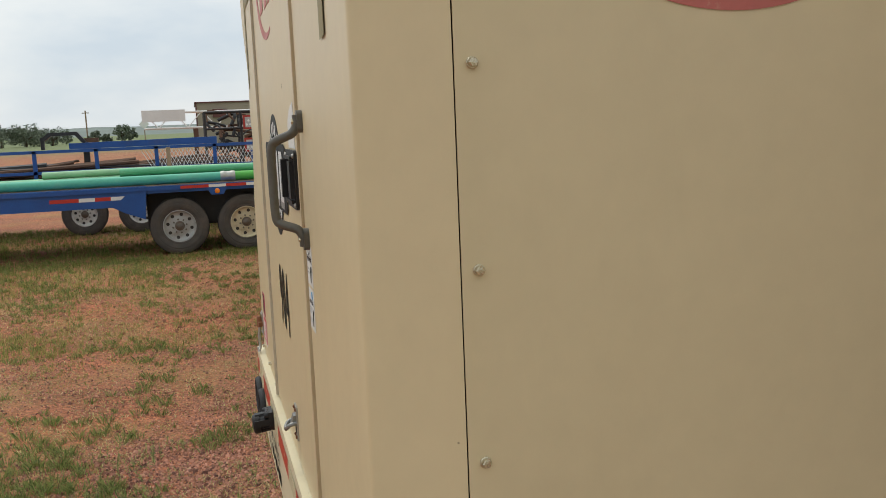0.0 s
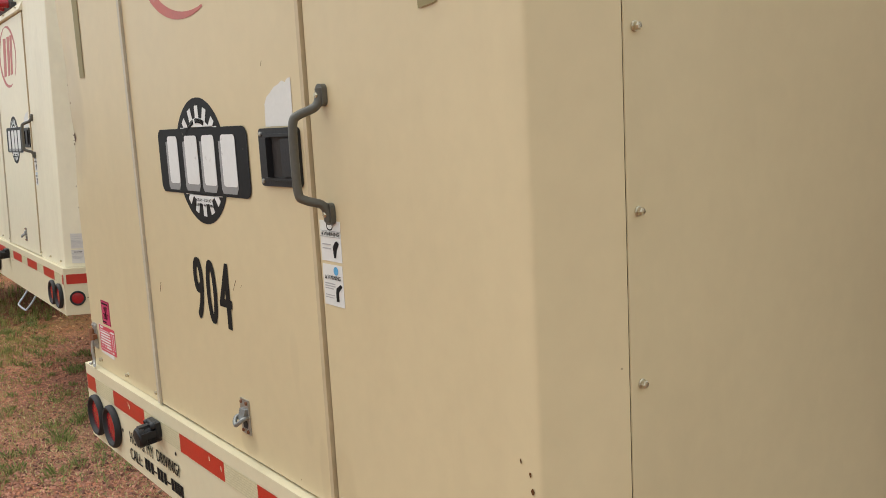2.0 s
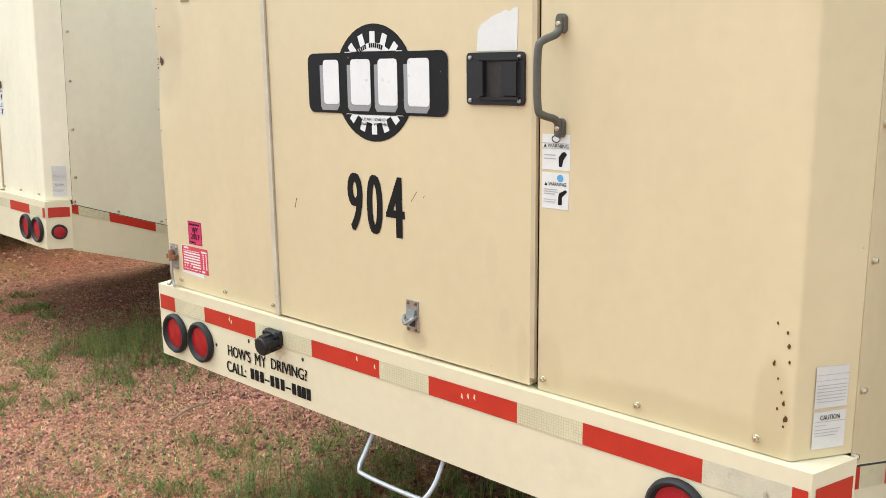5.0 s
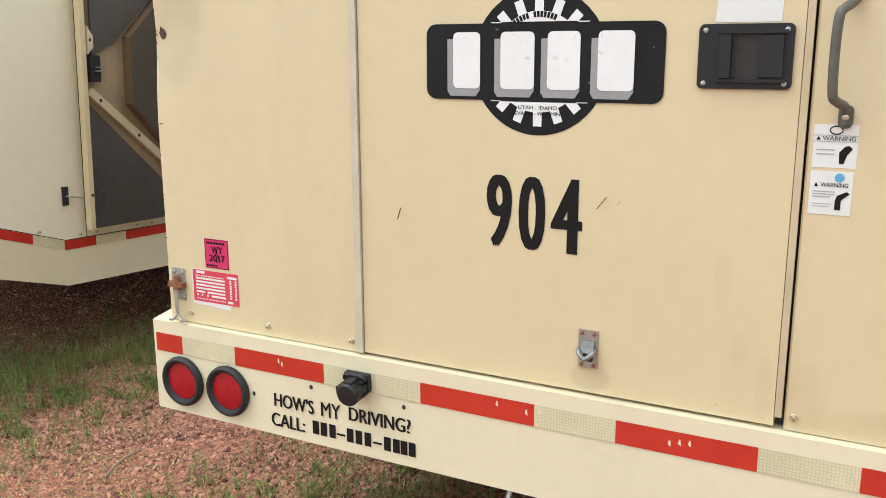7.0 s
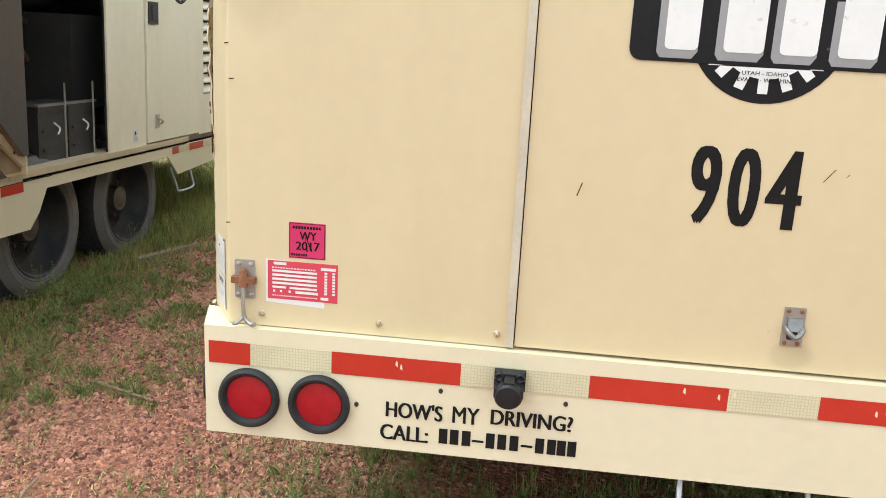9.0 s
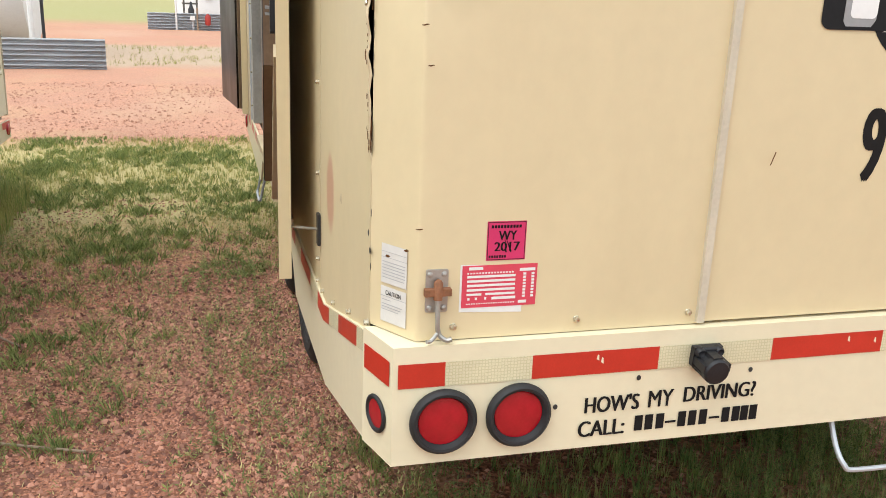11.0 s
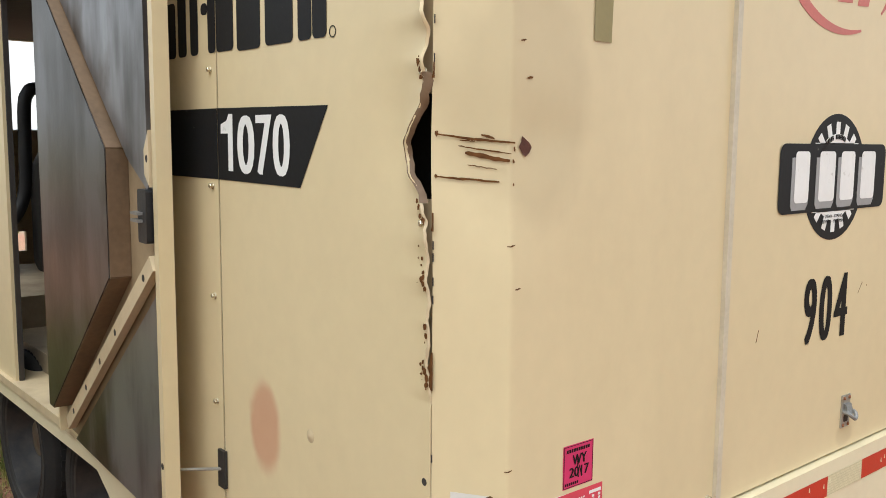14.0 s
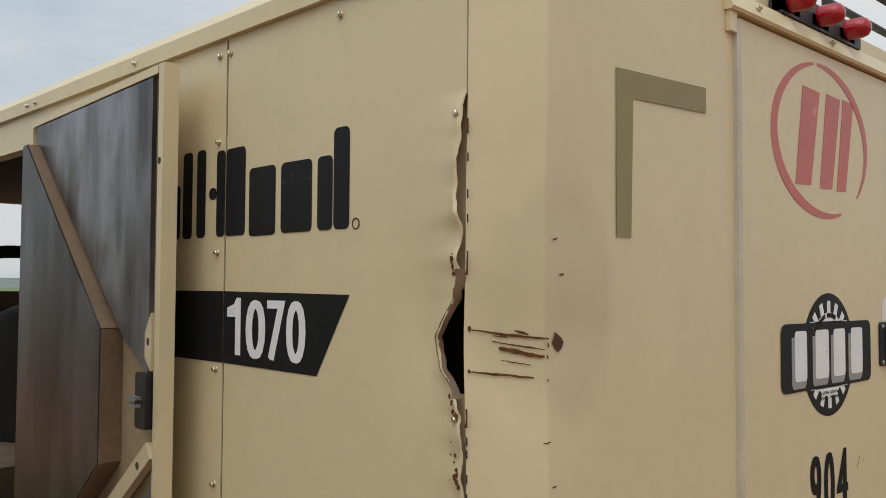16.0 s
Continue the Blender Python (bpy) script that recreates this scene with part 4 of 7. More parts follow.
    for (a, b), (c, e) in (((brace_u, z0 + 0.055), (W - 0.037, zm - 0.105)),):
        n = Vector((-(e - b), c - a)).normalized() * 0.02
        part("brace", solid([(a - n.x, b - n.y), (c - n.x, e - n.y), (c + n.x, e + n.y), (a + n.x, b + n.y)], 0.020, 0.042), cream_dirty, door, bevel=0.003)
        for k in ((0.1, 0.28, 0.46, 0.64, 0.93) if b < zm else (0.88,)):
            p = Vector((a, b)).lerp(Vector((c, e)), k)
            part("brace_hole", solid(oval(p.x, p.y, 0.009, 0.009, 12), 0.042, 0.0426), foam, door)
    part("gusset", solid([(W - 0.034, zm + 0.20), (W - 0.034, zm + 0.07), (W - 0.066, zm + 0.10), (W - 0.066, zm + 0.155)], 0.020, 0.0415), cream_dirty, door, bevel=0.002)
    part("brace_hole", solid(oval(W - 0.048, zm + 0.135, 0.007, 0.009, 12), 0.0415, 0.042), foam, door)
    lt = part("latch", solid(rounded(W - 0.095, W - 0.036, zm - 0.06, zm + 0.065, 0.008), 0.013, 0.05), black_plastic, door, "dark paddle latch on the inside")
    part("latch_tongue", solid(rect(W - 0.115, W - 0.06, zm - 0.012, zm - 0.005), 0.03, 0.062), dull_zinc, lt)
    part("latch_tongue", solid(rect(W - 0.115, W - 0.06, zm + 0.005, zm + 0.012), 0.03, 0.062), dull_zinc, lt)
    part("edge_hole", solid(oval(W - 0.017, z0 + 0.17, 0.008, 0.008, 12), 0.036, 0.0366), foam, door)
    part("edge_hole", solid(oval(W - 0.017, z1 - 0.22, 0.008, 0.008, 12), 0.036, 0.0366), foam, door)
    # stay rod to the body
    p = base + ex * (W - 0.03) + ey * (z0 + 0.15)
    q = Vector((free_x + d * 0.02 - 0.10 * 0, s * (HALF + 0.006), z0 + 0.17)) + Vector((d * 0.06, 0, 0))
    part("stay_rod", tube([p, q], 0.004, 8), steel, door)
    part("stay_plate", box(q.x - 0.016, q.x + 0.016, q.y - 0.004, q.y + 0.004, q.z - 0.045, q.z + 0.045), black_steel, door, bevel=0.001)
    return door


def tear(z):
    """How far the torn edge is pushed forward at a height, and how far it stands out."""
    rows = ((2.035, 0.0, 0.0), (2.01, 0.003, 0.006), (1.985, 0.005, 0.016), (1.955, 0.006, 0.012), (1.92, 0.010, 0.020), (1.885, 0.012, 0.014), (1.86, 0.011, 0.018), (1.835, 0.005, 0.022), (1.815, 0.004, 0.012), (1.785, 0.008, 0.008), (1.76, 0.010, 0.018), (1.735, 0.010, 0.010), (1.70, 0.016, 0.012), (1.665, 0.034, 0.014), (1.635, 0.050, 0.020), (1.61, 0.052, 0.012), (1.585, 0.042, 0.018), (1.55, 0.020, 0.010), (1.52, 0.010, 0.014), (1.50, 0.007, 0.008), (1.475, 0.003, 0.012), (1.44, 0.003, 0.006), (1.41, 0.004, 0.010), (1.37, 0.002, 0.005), (1.34, 0.004, 0.006), (1.30, 0.002, 0.004), (1.275, 0.008, 0.006), (1.25, 0.006, 0.002), (1.235, 0.002, 0.002), (1.19, 0.0, 0.0))
    if z >= rows[0][0] or z <= rows[-1][0]:
        return 0.0, 0.0
    for (a, e0, c0), (b, e1, c1) in zip(rows, rows[1:]):
        if b <= z <= a:
            k = (a - z) / (a - b)
            jag = 0.003 * abs(noise.noise((z * 60, 2, 0)))
            return e0 + (e1 - e0) * k + jag, c0 + (c1 - c0) * k + 0.004 * noise.noise((z * 28, 0, 7)) + 0.0025 * noise.noise((z * 70, 0, 7))


def compressor(m, label, number=None, torn=False, left_open=False, right_open=False, tyre=None, cream=cream, group="compressors"):
    """A towed compressor; x runs from its rear (0) to its front, y to its left."""
    C = thing("towed_compressor", label, "compressor", m, group)
    P = lambda name, bm, material, lab="", **k: part(name, bm, material, C, lab, **k)

    # rear beam and skirts
    plan = [(-0.022, -1.122), (0.10, -1.158), (0.10, 1.158), (-0.022, 1.122)]
    P("rear_bumper", prism(plan, "z", 0.622, 0.874), cream_bumper, "pale painted rear bumper beam", bevel=0.024, smooth=True, segments=6)
    for s in (1, -1):
        if s > 0:
            low = [(0.10, 0.618), (0.72, 0.462), (1.50, 0.45), (1.62, 0.56), (1.72, 0.615), (3.22, 0.615), (3.36, 0.47), (LEN, 0.54)]
        else:
            low = [(0.10, 0.610), (0.75, 0.432), (1.76, 0.418), (1.84, 0.49), (1.91, 0.60), (3.22, 0.600), (3.36, 0.47), (LEN, 0.54)]
        up = [(LEN, foot(1, s)), (BEND, foot(1, s)), (0.10, foot(0.1, s))]
        P("side_skirt", prism(low + up, "y", s * (HALF - 0.004), s * (HALF + 0.007)), cream_bumper, "pale painted side skirt", bevel=0.002)
        if s > 0 or right_open:
            P("sill_ledge", box(1.62, 3.5, s * (HALF - 0.16), s * (HALF + 0.018), 0.675, 0.705), cream_dirty, bevel=0.008)
    # side structure
    for s in (1, -1):
        F = LEFT if s > 0 else RIGHT
        opened = left_open if s > 0 else right_open
        U = (lambda x: -x) if s > 0 else (lambda x: x)
        seam = 0.8645 if s > 0 else 0.874
        xs = [0.113 if torn and s > 0 else 0.1134, 0.1185, 0.126, 0.136, 0.148, 0.162, 0.178, 0.2, 0.23, 0.28, 0.36, 0.45, 0.55, 0.65, BEND, seam - 0.0035]
        zs_n = 150 if (torn and s > 0) else 24

        def rip(x, z):
            """How the torn rear edge of the panel is pushed forward and curled out."""
            if not (torn and s > 0):
                return 0.0, 0.0
            e, curl = tear(z)
            fade = math.exp(-((x - 0.113) / 0.04))
            crisp = math.exp(-((x - 0.113) / 0.034))
            return e * fade, curl * crisp - 0.012 * math.exp(-((x - 0.20) / 0.05) ** 2) * math.exp(-((z - 1.64) / 0.12) ** 2)

        def sheet(x, k):
            z = foot(x, s) + (TOP - foot(x, s)) * k
            dx, dy = rip(x, z)
            return (x + dx, s * (HALF + dy), z)

        bm = grid(xs, steps(0, 1, zs_n), sheet)
        if s > 0:
            bmesh.ops.reverse_faces(bm, faces=bm.faces[:])
        bmesh.ops.recalc_face_normals(bm, faces=bm.faces)
        bmesh.ops.solidify(bm, geom=bm.faces[:], thickness=0.0025 * 1)
        P("side_panel", bm, cream_side if torn and s > 0 else cream, "cream side panel with a torn, curled rear edge" if torn and s > 0 else "cream sheet steel side panel", smooth=True)
        low_z = foot(1, s)
        P("side_panel", box(seam + 0.0035, 1.73 if right_open and s < 0 else 1.98, s * (HALF - 0.003), s * HALF, low_z, TOP), cream, "cream sheet steel side panel", bevel=0.001)
        # dark sheet added behind the open seam so its gap reads as shade
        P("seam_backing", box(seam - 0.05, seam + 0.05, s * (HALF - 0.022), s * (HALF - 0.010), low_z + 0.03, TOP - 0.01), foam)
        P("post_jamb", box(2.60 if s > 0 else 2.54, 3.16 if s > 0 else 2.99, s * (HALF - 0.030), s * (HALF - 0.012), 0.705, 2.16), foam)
        P("side_post", box(2.61 if s > 0 else 2.53, 3.18 if s > 0 else 2.955, s * (HALF - 0.012), s * HALF, 0.705, 2.16), cream, "broad cream post between the door openings", bevel=0.004)
        P("door_header", box(1.73 if right_open and s < 0 else 1.98, LEN, s * (HALF - 0.05), s * HALF, 2.16, TOP), cream, bevel=0.003)
        # filler panel on closed sides, added to keep light out of the body
        if not opened:
            P("side_panel", box(1.983, 2.605 if s > 0 else 2.525, s * (HALF - 0.02), s * HALF, low_z, 2.157), cream, "cream sheet steel side panel", bevel=0.003)
        if opened:
            if s > 0:
                open_leaf(C, s, 1.93, 0.945, 0.06, 0.70, 2.215, 1.455)
                open_leaf(C, s, 4.36, 5.10, 0.085, 0.70, 2.215, 1.455, plain=True)
                P("front_panel", box(4.37, LEN, s * (HALF - 0.05), s * HALF, 0.70, 2.16), cream, bevel=0.004)
                fr = P("opening_frame", box(3.96, 4.16, s * (HALF - 0.05), s * (HALF + 0.004), 0.70, 2.16), strip_grey, "galvanised channel beside the opening", bevel=0.003)
                part("channel_face", box(4.165, 4.355, s * (HALF - 0.05), s * (HALF + 0.012), 0.70, 2.16), cream_dirty, fr, bevel=0.003)
                part("channel_lip", box(4.10, 4.12, s * (HALF + 0.004), s * (HALF + 0.012), 0.70, 2.16), galvanised, fr, bevel=0.002)
                for z in (0.80, 1.0, 1.2, 1.4, 1.6, 1.8, 2.0):
                    bolt(C, (4.02, s * (HALF + 0.0045), z), 90)
            else:
                open_leaf(C, s, 1.70, 0.84, 0.03, 0.70, 2.215, 1.47, skin=dark_skin, brace_u=0.03)
        if not (opened and s > 0):
            dx = 3.19 if s > 0 else 2.965
            dr = P("side_door", box(dx, 3.69, s * (HALF - 0.03), s * (HALF + 0.008), 0.715, 2.15), cream, "closed cream side door", bevel=0.004)
            part("side_latch", box(dx + 0.025, dx + 0.145, s * (HALF + 0.006), s * (HALF + 0.014), 1.42, 1.55), black_plastic, dr, "black paddle latch", bevel=0.004)
            part("latch_paddle", box(dx + 0.060, dx + 0.120, s * (HALF + 0.012), s * (HALF + 0.019), 1.445, 1.525), black_plastic, dr, bevel=0.004)
            part("latch_cup", box(dx + 0.040, dx + 0.130, s * (HALF + 0.0135), s * (HALF + 0.0148), 1.435, 1.535), foam, dr)
            if right_open and s < 0:
                gear_badge(dr, F(s * (HALF + 0.009)), U(3.42), 1.70)
            part("hasp", box(dx + 0.095, dx + 0.135, s * (HALF + 0.008), s * (HALF + 0.016), 0.80, 0.88), steel, dr, bevel=0.002)
            part("hasp_hook", tube(curve_points([(dx + 0.115, s * (HALF + 0.016), 0.86), (dx + 0.125, s * (HALF + 0.035), 0.845), (dx + 0.15, s * (HALF + 0.03), 0.835), (dx + 0.15, s * (HALF + 0.016), 0.82)], 4), 0.006, 6), steel, dr, smooth=True)
            if right_open and s < 0:
                label_sheet(C, F(s * (HALF + 0.001)), 2.79, 2.85, 0.73, 0.81, "post_label", "white warning label low on the post", [(0.1, 0.9, 0.2, 0.26), (0.1, 0.9, 0.34, 0.40), (0.1, 0.5, 0.5, 0.56)], blobs=[[(0.3, 0.62), (0.5, 0.92), (0.7, 0.62)]])
            lv = P("louvre_panel", box(3.70, LEN, s * (HALF - 0.05), s * (HALF - 0.03), 0.70, 2.16), foam, "cream panel of air intake louvres")
            part("louvre_frame", box(3.70, 3.78, s * (HALF - 0.05), s * HALF, 0.70, 2.16), cream, lv, bevel=0.003)
            part("louvre_frame", box(4.72, LEN, s * (HALF - 0.05), s * HALF, 0.70, 2.16), cream, lv, bevel=0.003)
            part("louvre_frame", box(3.78, 4.72, s * (HALF - 0.05), s * HALF, 0.70, 0.97), cream, lv, bevel=0.003)
            part("louvre_frame", box(3.78, 4.72, s * (HALF - 0.05), s * HALF, 2.10, 2.16), cream, lv, bevel=0.003)
            for k in range(16):
                z = 0.975 + k * 0.07
                part("louvre", prism([(s * (HALF - 0.028), z + 0.055), (s * (HALF + 0.004), z + 0.012), (s * (HALF + 0.004), z + 0.004), (s * (HALF - 0.004), z), (s * (HALF - 0.034), z + 0.050)], "x", 3.78, 4.72), cream, lv)
            part("hasp", box(4.36, 4.38, s * HALF, s * (HALF + 0.012), 0.80, 0.88), steel, lv, bevel=0.002)
        # rows of bolts
        face_deg = 90 if s > 0 else -90
        for z in (0.995, 1.244, 1.491, 1.741, 1.99):
            if not (torn and s > 0):
                bolt(C, (0.135, s * (HALF + 0.0005), z), face_deg)
        for z in (0.775, 1.025, 1.276, 1.53, 1.79, 2.04, 2.235):
            bolt(C, (0.895 if s > 0 else 0.916, s * (HALF + 0.0005), z), face_deg)
        for x in (0.115, 0.342, 0.588, 0.80, 0.90) if s > 0 else (0.124, 0.36, 0.61, 0.834, 0.93, 1.183, 1.281, 1.541):
            bolt(C, (x, s * (HALF + 0.0005), foot(x, s) + 0.017), face_deg)
        if s < 0:
            for z in (0.778, 1.027, 1.277, 1.527, 1.777):
                bolt(C, (1.236, s * (HALF + 0.0005), z), face_deg)
        for x in (0.45, 0.85, 1.35):
            bolt(C, (x, s * (HALF + 0.0005), 2.235), face_deg)
        # tape along the skirt
        zt = lambda u: foot(abs(u), s) - 0.002
        zb = lambda u: foot(abs(u), s) - 0.048
        face = F(s * (HALF + 0.0085))
        tape_run(C, face, [U(x) for x in ((0.105, 0.203, 0.463, 0.628, 0.862, 1.038, 1.30, 1.48, 1.60) if s > 0 else (0.138, 0.305, 0.571, 0.737, 0.92, 1.104, 1.372, 1.55, 1.72))], zt, zb, first_red=False)
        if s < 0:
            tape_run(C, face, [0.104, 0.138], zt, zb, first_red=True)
            # dark strip along the panel foot, painted in for the shaded gap
            gap_xs = [0.118, 0.30, 0.52, BEND, 1.10, 1.60, 1.95]
            part("foot_gap_strip", flat([[(u, foot(u, s) - 0.0015) for u in gap_xs] + [(u, foot(u, s) + 0.0025) for u in reversed(gap_xs)]], face, 0.0012), foam, C, "dark strip standing in for the shaded gap under the side panels")
        tape_run(C, face, [U(x) for x in (3.28, 3.37, 3.53, 3.75, 3.90, 4.10, 4.24, 4.43, 4.57, 4.78)], zt, zb, first_red=True)
        part("front_marker", lathe([(0.04, 0.0), (0.04, s * 0.008), (0.03, s * 0.012)], "y", (4.72, s * (HALF + 0.007), 0.60), 20), red_lens, C, "round red side marker", smooth=True)
        # chamfer of the bumper: tape and side lamp
        d = Vector((0.122, s * 0.036, 0)).normalized()
        nrm = Vector((-0.036, s * 0.122, 0)).normalized()
        o = Vector((-0.022, s * 1.122, 0))
        cf = lambda u, v: tuple(o + d * ((-u) if s > 0 else u) + nrm * 0.0012 + Vector((0, 0, v)))
        cu = (lambda a: -a) if s > 0 else (lambda a: a)
        tape_run(C, cf, [cu(0.012), cu(0.118)], lambda u: 0.842 + 0.012 * 0, lambda u: 0.790, first_red=True)
        ang = math.degrees(math.atan2(nrm.y, nrm.x))
        lamp_round(C, tuple(o + d * 0.062 + nrm * 0.001 + Vector((0, 0, 0.712))), 0.040, ang, 0.35)

    # rear corner sheets, wrapped round the chamfers
    for s in (1, -1):
        edge = 0.462 if s > 0 else 0.490
        path = [(0.022, edge), (0.004, edge), (0.0, edge + 0.004)] + [(0.0, y) for y in steps(edge + 0.03, 1.062, 22)]
        path += [(0.0, 1.068), (0.0008, 1.0722), (0.003, 1.0752), (0.006, 1.077)] + [(0.006 + 0.1055 * k, 1.077 + 0.066 * k) for k in (0.03, 0.15, 0.3, 0.45, 0.6, 0.75, 0.88, 1.0)] + [(0.1122, 1.139), (0.1118, 1.11)]
        zs = steps(0.876, 2.33, 72)

        def wrap(i, z):
            x, y = path[i]
            push = 0.0
            if torn and s > 0:
                push = 0.013 * math.exp(-((y - 1.10) / 0.075) ** 2 - ((z - 1.62) / 0.13) ** 2) + 0.008 * math.exp(-((y - 1.06) / 0.1) ** 2 - ((z - 1.86) / 0.12) ** 2)
                push += 0.004 * math.exp(-((y - 0.98) / 0.06) ** 2 - ((z - 1.64) / 0.05) ** 2)
            push += 0.0012 * noise.noise((y * 2.5, z * 2.5, s))
            return (x + push, s * (y - push * 0.25), z)

        bm = grid(list(range(len(path))), zs, wrap)
        bmesh.ops.recalc_face_normals(bm, faces=bm.faces)
        bmesh.ops.solidify(bm, geom=bm.faces[:], thickness=0.003)
        P("rear_corner_panel", bm, (cream_corner if s > 0 else cream_right) if torn else cream, "cream corner panel, dented and scraped" if torn and s > 0 else "cream corner panel with a folded edge", smooth=True)
    # dark sheets added behind the rear joints to keep the gaps dark
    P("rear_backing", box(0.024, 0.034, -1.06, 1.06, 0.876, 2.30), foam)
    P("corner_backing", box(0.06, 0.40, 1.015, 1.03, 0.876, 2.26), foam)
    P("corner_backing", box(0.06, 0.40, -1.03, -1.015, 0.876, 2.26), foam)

    # rear door
    door = P("rear_door", box(-0.012, 0.022, -0.472, 0.452, 0.881, 2.282), cream_door if torn else cream, "cream rear door with badge and hardware", bevel=0.007, smooth=True, segments=3, m=pose(0.009, 0, 0))
    part("weather_strip", box(-0.019, 0.002, 0.4545, 0.4715, 0.880, 2.275), alu, door, "grey rubber and aluminium strip", bevel=0.0065, smooth=True, segments=3)
    part("door_edge", box(-0.0145, -0.004, -0.486, -0.4735, 0.90, 2.27), cream_dirty, door, bevel=0.003)
    dface = REAR(-0.0125)
    gear_badge(door, dface, -0.023, 1.560)
    emblem(door, dface, -0.040, 2.070, 0.272, 0.186)
    if number:
        for ch, a, b in zip(number, (-0.135, -0.061, 0.011), (-0.076, -0.001, 0.079)):
            part("unit_digit", lettering(ch, a, b, 1.174, 1.329, dface, 0.13), ink, door, "black stick-on digit of the unit number")
    # paddle latch
    lt = part("paddle_latch", flat([rounded(0.292, 0.456, 1.514, 1.629, 0.010)], dface, 0.006), black_plastic, door, "black recessed paddle latch", bevel=0.0)
    for a in steps(0, 1, 1):
        for b in steps(0, 1, 1):
            part("screw", lathe([(0.005, 0), (0.0045, 0.003), (0.001, 0.004)], "x", n=10), steel, lt, m=pose(-0.0188, -(0.304 + 0.140 * a), 1.524 + 0.094 * b, 0, 0, 180))
    part("latch_cup", flat([rect(0.330, 0.442, 1.532, 1.612)], REAR(-0.019), 0.001), foam, lt)
    part("latch_rim", box(-0.026, -0.019, -0.446, -0.326, 1.612, 1.618), black_plastic, lt, bevel=0.001)
    part("latch_rim", box(-0.026, -0.019, -0.446, -0.326, 1.526, 1.532), black_plastic, lt, bevel=0.001)
    part("paddle", box(-0.034, -0.020, -0.352, -0.332, 1.534, 1.610), black_plastic, lt, bevel=0.004)
    part("paddle", box(-0.027, -0.020, -0.440, -0.400, 1.536, 1.608), black_plastic, lt, bevel=0.003)
    # torn paper above the latch
    torn_top = [(0.318, 1.632), (0.432, 1.632), (0.434, 1.70), (0.433, 1.722), (0.422, 1.721), (0.412, 1.714), (0.398, 1.718), (0.385, 1.712), (0.366, 1.708), (0.352, 1.700), (0.338, 1.693), (0.331, 1.690), (0.321, 1.676), (0.320, 1.655)]
    part("torn_sticker", flat([torn_top], dface, 0.0006), paper, door, "torn white sticker above the latch")
    # hasp low on the door
    hs = part("hasp", box(-0.016, -0.0122, -0.122, -0.080, 0.936, 1.018), steel, door, "zinc hasp", bevel=0.001)
    for y in (-0.114, -0.088):
        for z in (0.943, 1.011):
            part("screw", lathe([(0.0045, 0), (0.004, 0.003), (0.001, 0.004)], "x", n=10), rust, hs, m=pose(-0.0162, y, z, 0, 0, 180))
    part("hasp_plate", prism([(-0.016, 0.997), (-0.022, 0.996), (-0.026, 0.982), (-0.030, 0.972), (-0.026, 0.972), (-0.016, 0.985)], "y", -0.116, -0.088), dull_zinc, hs, bevel=0.001)
    part("hasp_staple", tube(curve_points([(-0.016, -0.084, 0.978), (-0.030, -0.085, 0.976), (-0.038, -0.092, 0.968), (-0.040, -0.101, 0.963), (-0.038, -0.110, 0.968), (-0.030, -0.117, 0.976), (-0.016, -0.118, 0.978)]), 0.0052, 8), dull_zinc, hs, smooth=True)
    part("hasp_slot", flat([rounded(0.090, 0.112, 0.950, 0.968, 0.004)], REAR(-0.0162), 0.0005), foam, hs)
    # grab handle on the right panel
    hp = [(-0.010, -0.549, 1.695), (-0.011, -0.549, 1.678), (-0.020, -0.546, 1.662), (-0.046, -0.534, 1.650), (-0.056, -0.528, 1.636), (-0.057, -0.526, 1.580), (-0.056, -0.528, 1.512), (-0.046, -0.534, 1.498), (-0.020, -0.546, 1.488), (-0.011, -0.549, 1.472), (-0.010, -0.549, 1.457)]
    hd = P("grab_handle", tube(curve_points(hp, 5), 0.0083, 12), grey_handle, "bent grey steel grab handle", smooth=True)
    for z in (1.683, 1.470):
        part("handle_foot", flat([rounded(0.537, 0.561, z - 0.020, z + 0.020, 0.010)], REAR(-0.001), 0.010), grey_handle, hd)
        part("handle_bolt", BOLT, None, hd, m=pose(-0.011, -0.549, z, 0, 0, 180))
    # warning labels
    rf = REAR(-0.0008)
    tri = lambda a, b, w, h: [(a, b), (a + w, b), (a + w / 2, b + h)]
    sign1 = [(0.62, 0.10), (0.72, 0.10), (0.78, 0.30), (0.90, 0.45), (0.82, 0.52), (0.72, 0.50), (0.60, 0.36)]
    label_sheet(C, rf, 0.500, 0.572, 1.380, 1.456, "warning_label", "white warning label under the handle", [(0, 1, 0.60, 0.615), (0, 1, 0.74, 0.755), (0.08, 0.5, 0.4, 0.43), (0.08, 0.5, 0.3, 0.33)], ("WARNING", 0.2, 0.95, 0.63, 0.73), [sign1, tri(0.06, 0.64, 0.1, 0.09), band(0.5, 0.87, 0.16, 0.11, (0.03, 0.03), 0, 350, 12)])
    label_sheet(C, rf, 0.500, 0.570, 1.296, 1.374, "warning_label", "white warning label with a blue disc", [(0.08, 0.6, 0.52, 0.545), (0.08, 0.6, 0.46, 0.485), (0.08, 0.5, 0.4, 0.425), (0.08, 0.55, 0.24, 0.26), (0.08, 0.5, 0.18, 0.2)], ("WARNING", 0.25, 0.9, 0.64, 0.74), [[(0.62, 0.12), (0.76, 0.12), (0.76, 0.34), (0.95, 0.5), (0.88, 0.55), (0.66, 0.45), (0.62, 0.34)], tri(0.1, 0.64, 0.1, 0.1)])
    part("blue_disc", flat([oval(0.548, 1.363, 0.008, 0.008, 20)], REAR(-0.0018), 0.0004), blue_print, C)
